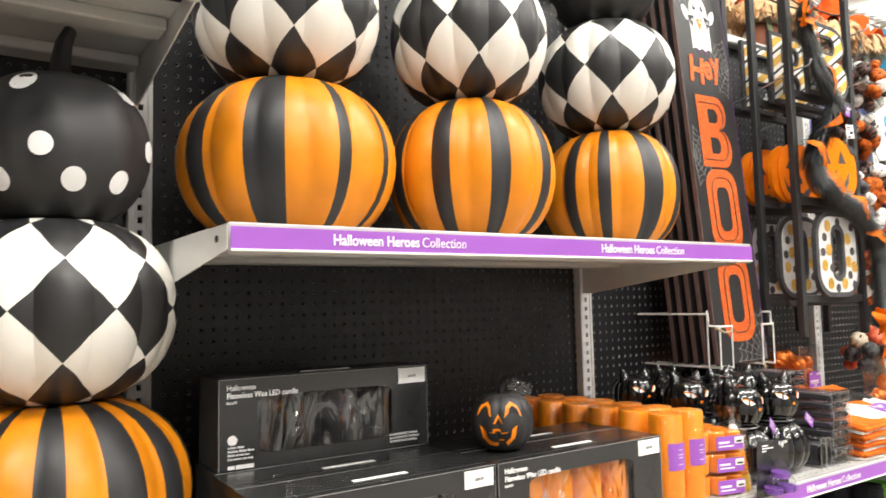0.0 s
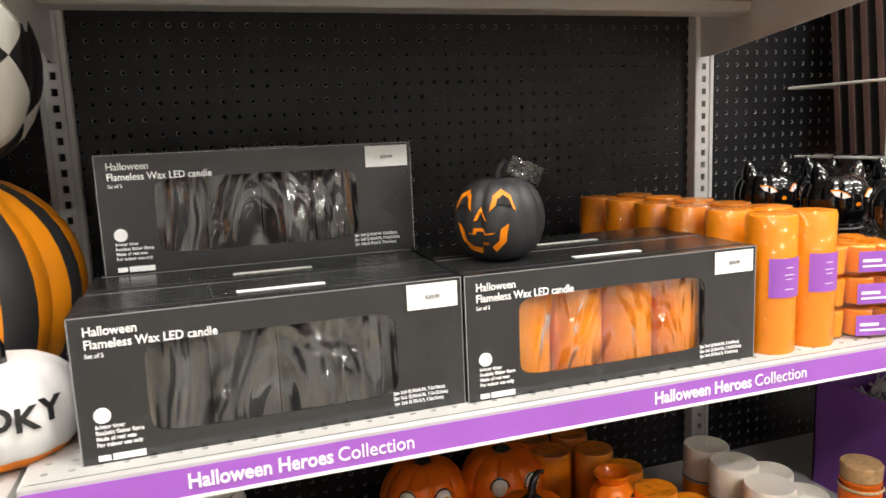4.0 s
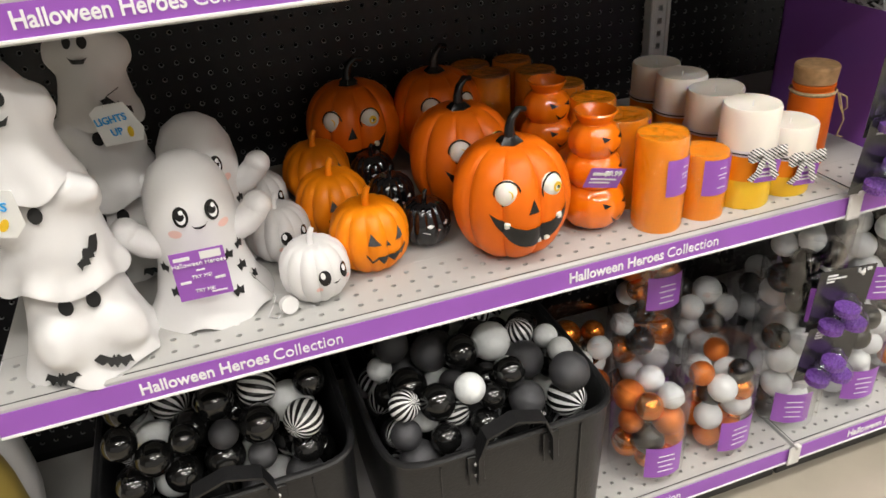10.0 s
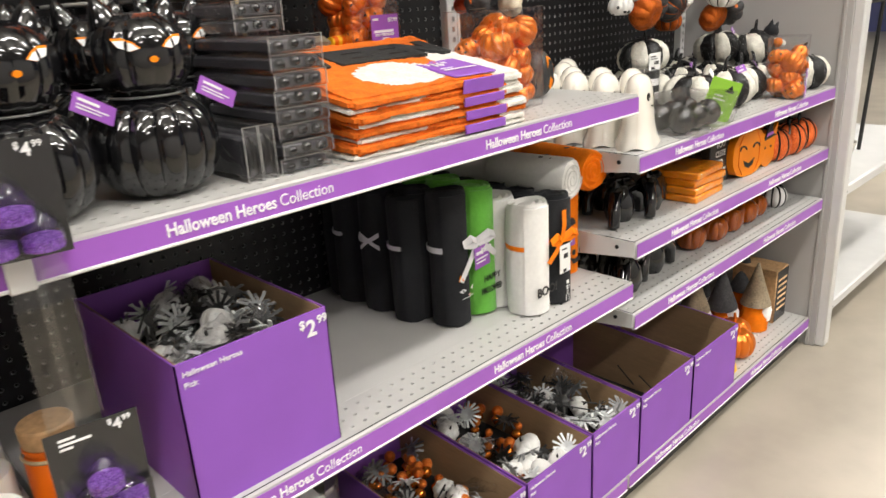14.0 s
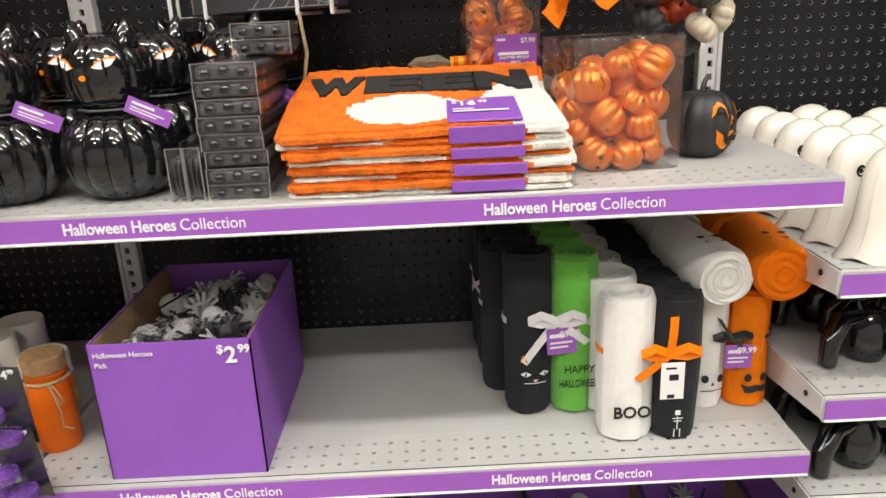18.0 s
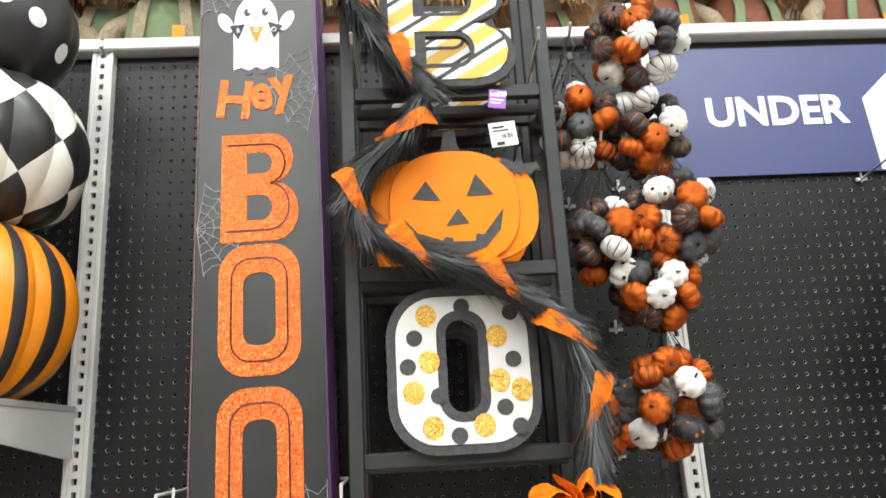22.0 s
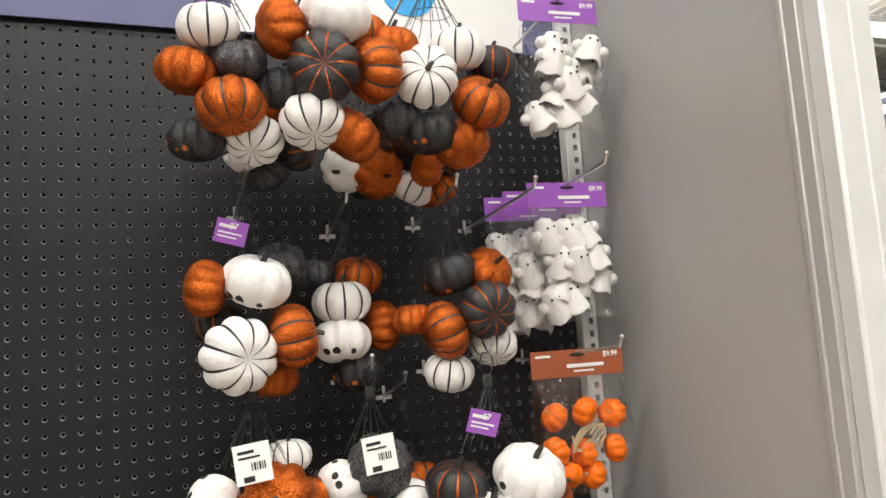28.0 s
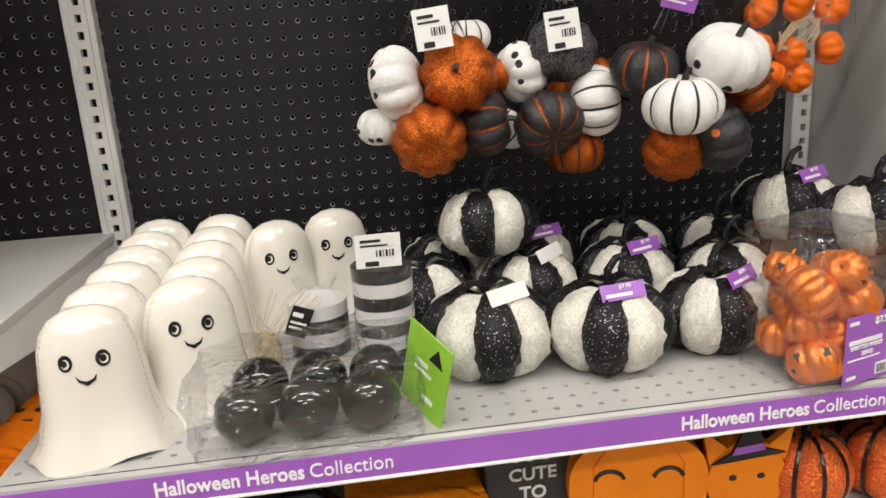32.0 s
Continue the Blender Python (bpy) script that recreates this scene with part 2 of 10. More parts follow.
M = dict(
    board=mat("black_pegboard_paint", (0.010, 0.010, 0.0115), 0.43, 0, 0.25, 9, 0.08, 300, spec=0.40),
    # lighter grey paints the glint of light on the hole rims
    holerim=mat("hole_edge_glint", (0.25, 0.25, 0.255), 0.36, 0.2),
    steel=mat("light_grey_shelf_paint", (0.47, 0.465, 0.45), 0.38, 0, 0.05, 12, 0.04, 400),
    post=mat("white_post_paint", (0.66, 0.66, 0.65), 0.35, 0, 0.06, 15, 0.03, 300),
    panel=mat("grey_end_panel_paint", (0.42, 0.41, 0.40), 0.33, 0, 0.05, 3, 0.05, 250),
    # near black, mostly standing for shade in holes, slots and depths
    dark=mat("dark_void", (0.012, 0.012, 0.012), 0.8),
    purple=mat("purple_card", (0.32, 0.10, 0.49), 0.30, 0, 0.05, 20),
    card=mat("purple_carton", (0.26, 0.085, 0.47), 0.55, 0, 0.08, 9, 0.05, 150),
    kraft=mat("brown_cardboard", (0.40, 0.26, 0.14), 0.8, 0, 0.15, 30, 0.15, 250, stretch=(1, 1, 6)),
    white=mat("white_paper", (0.82, 0.82, 0.80), 0.55, 0, 0.04),
    ink=mat("black_ink", (0.012, 0.012, 0.012), 0.5),
    inkw=mat("white_ink", (0.85, 0.85, 0.85), 0.5, vary=0.03),
    blackbox=mat("black_carton", (0.020, 0.020, 0.021), 0.25, 0, 0.2, 20, 0.05, 120, spec=0.85),
    plasticblack=mat("black_plastic", (0.02, 0.02, 0.02), 0.4),
    matteblack=mat("matte_black_paint", (0.022, 0.022, 0.024), 0.48, 0, 0.2, 25, 0.12, 120),
    blackgloss=mat("glossy_black_glaze", (0.006, 0.006, 0.007), 0.06, 0, 0.1, 20, coat=0.6),
    orange=mat("orange_paint", (0.74, 0.245, 0.006), 0.40, 0, 0.18, 14, 0.40, 45, coat=0.06, spec=0.4),
    orangewax=mat("orange_wax", (0.90, 0.275, 0.003), 0.42, 0, 0.07, 14, 0.08, 120, sss=0.10, coat=0.14, spec=0.25),
    deeporange=mat("matte_orange_resin", (0.82, 0.155, 0.003), 0.40, 0, 0.14, 18, 0.12, 150, spec=0.32),
    orangegloss=mat("orange_glaze", (0.86, 0.185, 0.003), 0.10, 0, 0.10, 20, coat=0.6),
    cutorange=mat("pumpkin_orange_paint", (0.88, 0.225, 0.002), 0.45, 0, 0.08, 20, 0.05, 150, spec=0.2),
    softorange=mat("soft_orange_ceramic", (0.88, 0.245, 0.003), 0.40, 0, 0.08, 20, 0.05, 150, spec=0.3),
    whitematte=mat("matte_white_ceramic", (0.70, 0.69, 0.685), 0.45, 0, 0.05, 12, 0.10, 90),
    whitegloss=mat("cream_glaze", (0.80, 0.76, 0.68), 0.10, 0, 0.05, 12, coat=0.7),
    ivory=mat("ivory_wax", (0.85, 0.80, 0.72), 0.35, 0, 0.05, 14, sss=0.15),
    yellow=mat("yellow_wax", (0.90, 0.55, 0.02), 0.35, 0, 0.07, 14, sss=0.12),
    cork=mat("cork", (0.45, 0.27, 0.13), 0.8, 0, 0.4, 80, 0.4, 300),
    twine=mat("jute_twine", (0.50, 0.38, 0.22), 0.9, 0, 0.3, 200, 0.5, 500),
    chrome=mat("zinc_wire", (0.62, 0.62, 0.62), 0.28, 0.9),
    whitewire=mat("white_wire", (0.72, 0.71, 0.68), 0.35),
    ironblack=mat("black_wood_paint", (0.022, 0.023, 0.025), 0.55, 0, 0.3, 40, 0.2, 200),
    greyfelt=mat("charcoal_glitter_felt", (0.07, 0.07, 0.075), 0.9, 0, 0.5, 500, 0.5, 900),
    goldgl=glitter("gold_glitter", (0.95, 0.62, 0.16), (0.55, 0.28, 0.03)),
    orangegl=glitter("orange_glitter", (0.97, 0.24, 0.05), (0.62, 0.078, 0.012)),
    copper=glitter("copper_glitter", (1.0, 0.34, 0.06), (0.46, 0.075, 0.006), 0.75, 520),
    copperu=glitter("copper_glitter_foam", (0.80, 0.20, 0.025), (0.20, 0.028, 0.002), 0.80, 120),
    blacku=glitter("black_glitter_foam", (0.16, 0.16, 0.17), (0.012, 0.012, 0.013), 0.5, 75),
    foamwhiteu=mat("knobbly_white_foam", (0.80, 0.79, 0.77), 0.55, 0, 0.08, 4, 0.9, 34),
    dotwhite=sprinkled(mat("knobbly_white_dotted_foam", (0.80, 0.79, 0.77), 0.55, 0, 0.08, 4, 0.9, 34), (0.012, 0.012, 0.012), 3.0, 0, 0.20),
    dotblack=sprinkled(mat("knobbly_black_dotted_foam", (0.020, 0.020, 0.022), 0.38, 0, 0.5, 6, 0.9, 34), (0.62, 0.14, 0.01), 3.2, 0, 0.17),
    foamblacku=mat("knobbly_black_foam", (0.020, 0.020, 0.022), 0.38, 0, 0.5, 6, 0.9, 34),
    blackgl=glitter("black_glitter", (0.14, 0.14, 0.15), (0.018, 0.018, 0.02), 0.5, 600),
    foamwhite=mat("chalky_white_foam", (0.80, 0.79, 0.77), 0.6, 0, 0.06, 30, 0.35, 220),
    foamorange=mat("orange_foam_pumpkin", (0.62, 0.085, 0.022), 0.45, 0, 0.15, 40, 0.3, 220),
    cream=mat("cream_foam_pumpkin", (0.66, 0.58, 0.44), 0.5, 0, 0.12, 40, 0.3, 220),
    tinselw=sprinkled(mat("white_tinsel_cloth", (0.72, 0.70, 0.62), 0.5, 0, 0.30, 260, 1.0, 300), (0.42, 0.40, 0.36), 900, 0.06),
    tinselk=sprinkled(mat("black_tinsel_cloth", (0.004, 0.004, 0.0045), 0.42, 0, 0.5, 260, 1.0, 300, spec=0.35), (0.60, 0.60, 0.63), 850, 0.030, rough=0.3),
    basket=mat("black_faux_leather", (0.012, 0.012, 0.013), 0.36, 0, 0.3, 60, 0.35, 260),
    ballw=mat("white_bauble", (0.72, 0.74, 0.74), 0.34, 0, 0.08, 8, 0.5, 26, spread=0.1),
    ballk=mat("glossy_black_bauble", (0.006, 0.006, 0.006), 0.05, 0, 0.1, 20, coat=0.5),
    ballo=mat("copper_bauble", (0.75, 0.22, 0.03), 0.18, 0.85, 0.1, 30),
    satinorange=mat("satin_orange_bauble", (0.80, 0.20, 0.02), 0.28, 0.55, 0.12, 20),
    towelw=mat("white_terry", (0.80, 0.79, 0.76), 0.95, 0, 0.06, 120, 0.45, 500, sheen=0.25),
    # darker copy of the white terry: shade between the rolled layers
    foldshade=mat("white_terry_fold_shade", (0.66, 0.65, 0.62), 0.95, 0, 0.2, 120),
    towelk=mat("black_terry", (0.008, 0.009, 0.012), 0.95, 0, 0.3, 120, 0.9, 500, sheen=0.05),
    towelg=mat("green_terry", (0.14, 0.50, 0.05), 0.95, 0, 0.12, 120, 0.9, 500, sheen=0.3),
    towelo=mat("orange_terry", (0.86, 0.20, 0.003), 0.95, 0, 0.12, 120, 0.9, 500, spec=0.2),
    mato=mat("orange_shag", (0.80, 0.175, 0.018), 0.95, 0, 0.35, 260, 1.0, 420, spec=0.2),
    matw=mat("white_shag", (0.80, 0.77, 0.70), 0.95, 0, 0.25, 260, 1.0, 420, sheen=0.3),
    matk=mat("black_shag", (0.02, 0.02, 0.02), 0.95, 0, 0.5, 260, 1.0, 420),
    ribbon=mat("orange_satin_ribbon", (0.88, 0.205, 0.001), 0.38, 0, 0.15, 60, 0.3, 60, spec=0.25),
    gauze=mat("orange_gauze_ribbon", (0.86, 0.175, 0.001), 0.6, 0, 0.45, 90, 0.4, 900, spec=0.2),
    ribbonw=mat("white_satin_ribbon", (0.75, 0.74, 0.76), 0.4, 0, 0.1, 60),
    navy=mat("indigo_sign_vinyl", (0.075, 0.085, 0.205), 0.35, 0, 0.06, 4),
    cyan=mat("cyan_vinyl", (0.02, 0.36, 0.78), 0.35, vary=0.04),
    bluewall=mat("bright_blue_fascia", (0.03, 0.35, 0.62), 0.4, 0, 0.06, 2),
    floorc=mat("polished_concrete", (0.42, 0.375, 0.305), 0.32, 0, 0.28, 3, 0.05, 60),
    ceil=mat("white_steel_deck", (0.62, 0.60, 0.56), 0.6, 0, 0.08, 2),
    joist=mat("painted_joist", (0.55, 0.53, 0.50), 0.5),
    wallm=mat("store_wall_paint", (0.60, 0.60, 0.60), 0.6, 0, 0.05, 2),
    glow=mat("lamp_diffuser", (1.0, 0.98, 0.95), 0.5, emit=9.0, vary=0.0),
    window=clear("window_cellophane", gloss=0.105, rough=0.05, wrinkle=1.0, stretch=(1.8, 1.0, 0.50), coarse=9.0),
    film=clear("clear_plastic_sheet", gloss=0.075, rough=0.04),
    bag=clear("crinkled_cellophane", gloss=0.07, rough=0.08, wrinkle=0.7),
    heavybag=clear("heavy_crinkled_cellophane", (0.93, 0.93, 0.94), gloss=0.09, rough=0.10, wrinkle=1.0),
    tubewall=clear("clear_tube_plastic", (0.97, 0.97, 0.98), gloss=0.13, rough=0.07, wrinkle=0.25),
    dullgold=mat("dull_gold_paint", (0.50, 0.37, 0.09), 0.45, 0.1, 0.15, 9),
    jar=clear("clear_glass", (0.93, 0.95, 0.95), 0.06, 0.02, wrinkle=0.3),
    straw=mat("raffia", (0.92, 0.60, 0.33), 0.8, 0, 0.3, 60, 0.3, 200),
    felto=mat("orange_felt", (0.74, 0.105, 0.012), 0.95, 0, 0.15, 60, 0.4, 300, spec=0.2),
    feltg=mat("sage_felt", (0.17, 0.22, 0.11), 0.95, 0, 0.15, 60, 0.4, 300, sheen=0.3),
    feltb=mat("brown_felt", (0.21, 0.075, 0.04), 0.95, 0, 0.2, 60, 0.4, 300),
    burlap=mat("burlap", (0.30, 0.24, 0.16), 0.95, 0, 0.4, 160, 0.6, 400),
    needle=mat("black_tinsel_needles", (0.040, 0.044, 0.046), 0.36, 0, 0.5, 60),
    pink=mat("pink_blush", (0.80, 0.52, 0.46), 0.6),
    black=mat("black_paint_gloss", (0.01, 0.01, 0.01), 0.25),
    amber=mat("amber_glass", (0.34, 0.07, 0.004), 0.05, 0.1, 0.1, 20, coat=0.5),
    brownhdr=mat("rust_card", (0.33, 0.085, 0.03), 0.4),
    lime=mat("lime_card", (0.30, 0.60, 0.05), 0.4),
    smoky=mat("smoky_grey_card", (0.055, 0.053, 0.060), 0.35, 0, 0.3, 60),
    greyweb=mat("grey_printed_web", (0.26, 0.26, 0.26), 0.6),
    signblack=mat("black_stained_board", (0.026, 0.026, 0.027), 0.38, 0, 0.25, 14, 0.06, 200),
    rawedge=mat("raw_board_edge", (0.15, 0.085, 0.075), 0.6, 0, 0.2, 40),
    signedge=mat("purple_board_edge", (0.09, 0.03, 0.12), 0.5),
    check=patterned("harlequin_paint", "diamond", (0.80, 0.78, 0.72), (0.018, 0.018, 0.019), 0.42, 0.08, (8, 3.0)),
    stripekw=patterned("white_swirl_lines", "stripe", (0.012, 0.012, 0.012), (0.75, 0.75, 0.75), 0.18, 0.3, (14, 1.2)),
    umbrella=mat("navy_canvas", (0.03, 0.045, 0.09), 0.9),
    jarlid=mat("pewter_lid", (0.42, 0.40, 0.38), 0.35, 0.8),
    wood=mat("grey_wood", (0.33, 0.27, 0.20), 0.7, 0, 0.3, 20, 0.3, 80),
)


# ---- builders ----
def thing(name, x, y, z, label, category, group="", rz=0, kind=""):
    ob = new(name)
    ob.empty_display_size = 0.05
    ob.matrix_world = pose(x, y, z, 0, 0, rz)
    return tagged(ob, label, category, group, kind)


def to_mesh(bm, mats, smooth=True):
    me = bpy.data.meshes.new("mesh")
    bmesh.ops.recalc_face_normals(bm, faces=bm.faces)
    bm.to_mesh(me)
    bm.free()
    for m in mats if isinstance(mats, (list, tuple)) else [mats]:
        me.materials.append(m)
    if smooth:
        me.polygons.foreach_set("use_smooth", [True] * len(me.polygons))
        me.set_sharp_from_angle(angle=radians(38))
    return me


def part(name, bm, mats, parent, label="", at=None, smooth=True):
    """Links a bmesh, or a mesh made before, as one mesh object under a thing or a part."""
    me = bm if isinstance(bm, bpy.types.Mesh) else to_mesh(bm, mats, smooth)
    ob = new(name, me)
    ob.parent = parent
    if at is not None:
        ob.matrix_local = at
    return tagged(ob, label)


def single(name, bm, mats, m, label, category, group="", kind="", smooth=True):
    me = bm if isinstance(bm, bpy.types.Mesh) else to_mesh(bm, mats, smooth)
    ob = new(name, me)
    ob.matrix_world = m
    return tagged(ob, label, category, group, kind)


def box(sx, sy, sz, c=(0, 0, 0), bevel=0.0, bm=None, mi=0, seg=1):
    """A block of that size, its middle at c, with rounded edges."""
    own = bmesh.new()
    bmesh.ops.create_cube(own, size=1, matrix=Matrix.Translation(c) @ Matrix.Diagonal((sx, sy, sz, 1)))
    if bevel:
        bmesh.ops.bevel(own, geom=own.edges[:], offset=bevel, segments=seg, affect="EDGES", clamp_overlap=True)
    for f in own.faces:
        f.material_index = mi
    return join(bm, own) if bm else own


def join(bm, other, m=None):
    if m is not None:
        bmesh.ops.transform(other, matrix=m, verts=other.verts)
    uva, uvb = bm.loops.layers.uv.active, other.loops.layers.uv.active
    vs = {v: bm.verts.new(v.co) for v in other.verts}
    for f in other.faces:
        try:
            g = bm.faces.new([vs[v] for v in f.verts])
        except ValueError:
            continue
        g.material_index, g.smooth = f.material_index, f.smooth
        if uva and uvb:
            for a, b in zip(g.loops, f.loops):
                a[uva].uv = b[uvb].uv
    other.free()
    return bm


def rad_at(profile, z):
    best = profile[0][0]
    for (r0, z0), (r1, z1) in zip(profile, profile[1:]):
        if z0 <= z <= z1 and z1 > z0:
            best = max(best if best and z0 <= z <= z1 and False else 0, r0 + (r1 - r0) * (z - z0) / (z1 - z0))
            return best
    return best


def lathe(profile, seg=24, ribs=0, depth=0.0, mi=0, phase=0.0, sharp=1.0, wave=None):
    """Turns a profile of (radius, height) round z; ribs press that many grooves in. Carries u, v."""
    bm = bmesh.new()
    uv = bm.loops.layers.uv.new("UVMap")
    rings, n = [], len(profile)
    for r, z in profile:
        if r < 1e-5:
            rings.append([bm.verts.new((0, 0, z))])
            continue
        ring = []
        for k in range(seg):
            a = 2 * math.pi * k / seg + phase
            g = 1 - depth * (1 - abs(math.sin(a * ribs / 2)) ** sharp) if ribs else 1
            dz = wave(a, z, r) if wave else 0
            ring.append(bm.verts.new((r * g * math.cos(a), r * g * math.sin(a), z + dz)))
        rings.append(ring)
    for i in range(n - 1):
        a, b = rings[i], rings[i + 1]
        for k in range(seg):
            q = [a[k % len(a)], a[(k + 1) % len(a)], b[(k + 1) % len(b)], b[k % len(b)]]
            us = [(k / seg, i / (n - 1)), ((k + 1) / seg, i / (n - 1)), ((k + 1) / seg, (i + 1) / (n - 1)), (k / seg, (i + 1) / (n - 1))]
            pairs = []
            for v, w in zip(q, us):
                if v not in [p[0] for p in pairs]:
                    pairs.append((v, w))
            if len(pairs) < 3:
                continue
            f = bm.faces.new([p[0] for p in pairs])
            f.material_index = mi
            for lp, p in zip(f.loops, pairs):
                lp[uv].uv = p[1]
    return bm


def gourd_profile(w, h, n=14, dip=0.10, flat=0.9):
    """Half outline of a pumpkin from its base to its top, dented at both ends."""
    out = []
    for i in range(n + 1):
        a = -math.pi / 2 + math.pi * i / n
        r = w / 2 * max(0.0, math.cos(a)) ** 0.72
        z = h / 2 * math.sin(a)
        k = max(0, 1 - r / (w * 0.28))
        z -= math.copysign(dip * h * k * k, z)
        out.append((max(r, 0.0), z + h / 2 - dip * h * 0.0))
    low = min(z for _, z in out)
    return [(r, z - low) for r, z in out]


def sweep(points, radius, sides=6, bm=None, mi=0, closed=False, taper=None):
    """A round bar along a line of points."""
    bm = bm or bmesh.new()
    pts = [Vector(p) for p in points]
    rings, nrm = [], None
    for i, p in enumerate(pts):
        d = (pts[min(i + 1, len(pts) - 1)] - pts[max(i - 1, 0)]).normalized()
        if nrm is None:
            nrm = d.orthogonal().normalized()
        nrm = (nrm - d * nrm.dot(d)).normalized()
        b = d.cross(nrm)
        r = radius if taper is None else radius * (1 + (taper - 1) * i / max(1, len(pts) - 1))
        rings.append([bm.verts.new(p + (nrm * math.cos(2 * math.pi * k / sides) + b * math.sin(2 * math.pi * k / sides)) * r) for k in range(sides)])
    for a, c in zip(rings, rings[1:]):
        for k in range(sides):
            f = bm.faces.new((a[k], a[(k + 1) % sides], c[(k + 1) % sides], c[k]))
            f.material_index = mi
    for ring, flip in ((rings[0], True), (rings[-1], False)):
        f = bm.faces.new(ring[::-1] if flip else ring)
        f.material_index = mi
    return bm


def ribbon(points, width, side=(0, 0, 1), bm=None, mi=0, thick=0.0008):
    """A flat band along a line of points; side is the way of its width."""
    bm = bm or bmesh.new()
    s = Vector(side).normalized() * width / 2
    rows = []
    for i, p in enumerate(points):
        p = Vector(p)
        d = (Vector(points[min(i + 1, len(points) - 1)]) - Vector(points[max(i - 1, 0)])).normalized()
        n = d.cross(s).normalized() * thick
        rows.append([bm.verts.new(q) for q in (p - s - n, p + s - n, p + s + n, p - s + n)])
    for a, b in zip(rows, rows[1:]):
        for k in range(4):
            bm.faces.new((a[k], a[(k + 1) % 4], b[(k + 1) % 4], b[k])).material_index = mi
    for r in (rows[0], rows[-1]):
        bm.faces.new(r).material_index = mi
    return bm


def plate(outline, thick, holes=(), bm=None, mi=0, m=None):
    """A flat piece cut to an outline in x, z, standing, its front at y = 0 and its back at y = thick."""
    own = bmesh.new()
    loops = []
    for ring in (outline, *holes):
        vs = [own.verts.new((x, 0, z)) for x, z in ring]
        loops.append([own.edges.new((vs[i], vs[(i + 1) % len(vs)])) for i in range(len(vs))])
    made = bmesh.ops.triangle_fill(own, use_beauty=True, use_dissolve=False, edges=[e for l in loops for e in l], normal=(0, -1, 0))
    faces = [f for f in own.faces]
    ext = bmesh.ops.extrude_face_region(own, geom=faces)
    bmesh.ops.translate(own, vec=(0, thick, 0), verts=[g for g in ext["geom"] if isinstance(g, bmesh.types.BMVert)])
    bmesh.ops.recalc_face_normals(own, faces=own.faces)
    for f in own.faces:
        f.material_index = mi
    if m is not None:
        bmesh.ops.transform(own, matrix=m, verts=own.verts)
    return join(bm, own) if bm else own


def oval(w, h, n=20, c=(0, 0), power=2.0):
    out = []
    for i in range(n):
        a = 2 * math.pi * i / n
        x, z = math.cos(a), math.sin(a)
        out.append((c[0] + w / 2 * math.copysign(abs(x) ** (2 / power), x), c[1] + h / 2 * math.copysign(abs(z) ** (2 / power), z)))
    return out


def decal(poly, profile, z0, az, ribs=0, depth=0.0, lift=0.0012, cuts=2, mi=0, bm=None):
    """A painted or moulded mark, its outline in metres, wrapped on a turned shape at a height and an azimuth (degrees; 0 faces -y)."""
    own = bmesh.new()
    vs = [own.verts.new((x, 0, z)) for x, z in poly]
    f = own.faces.new(vs)
    bmesh.ops.triangulate(own, faces=[f])
    if cuts:
        bmesh.ops.subdivide_edges(own, edges=own.edges[:], cuts=cuts, use_grid_fill=True)
    for v in own.verts:
        z = z0 + v.co.z
        r = rad_at(profile, z)
        a = radians(az - 90) + v.co.x / max(r, 0.012)
        if ribs:
            r *= 1 - depth * (1 - abs(math.sin(a * ribs / 2)) ** 0.6)
        v.co = Vector(((r + lift) * math.cos(a), (r + lift) * math.sin(a), z))
    for g in own.faces:
        g.material_index = mi
    return join(bm, own) if bm else own


WORDS = {}


def words(text, size, material, bold=0.0, thick=0.0006, align="LEFT"):
    """Raised lettering that stands in x, z and faces -y, as a mesh."""
    key = (text, size, material.name, bold, align)
    if key not in WORDS:
        cu = bpy.data.curves.new("lettering", "FONT")
        cu.body, cu.size, cu.offset, cu.extrude, cu.align_x, cu.resolution_u = text, size, bold * size, thick, align, 3
        ob = bpy.data.objects.new("lettering", cu)
        scene.collection.objects.link(ob)
        me = bpy.data.meshes.new_from_object(ob.evaluated_get(bpy.context.evaluated_depsgraph_get()))
        bpy.data.objects.remove(ob)
        me.transform(pose(0, 0, 0, 90, 0, 0))
        me.materials.clear()
        me.materials.append(material)
        WORDS[key] = me
    return WORDS[key]


def bars(rows, bm=None, mi=0):
    """Small print: plain bars (x, z, width, height) on the plane y = 0."""
    bm = bm or bmesh.new()
    for x, z, w, h in rows:
        box(w, 0.0006, h, (x + w / 2, -0.0003, z), bm=bm, mi=mi)
    return bm


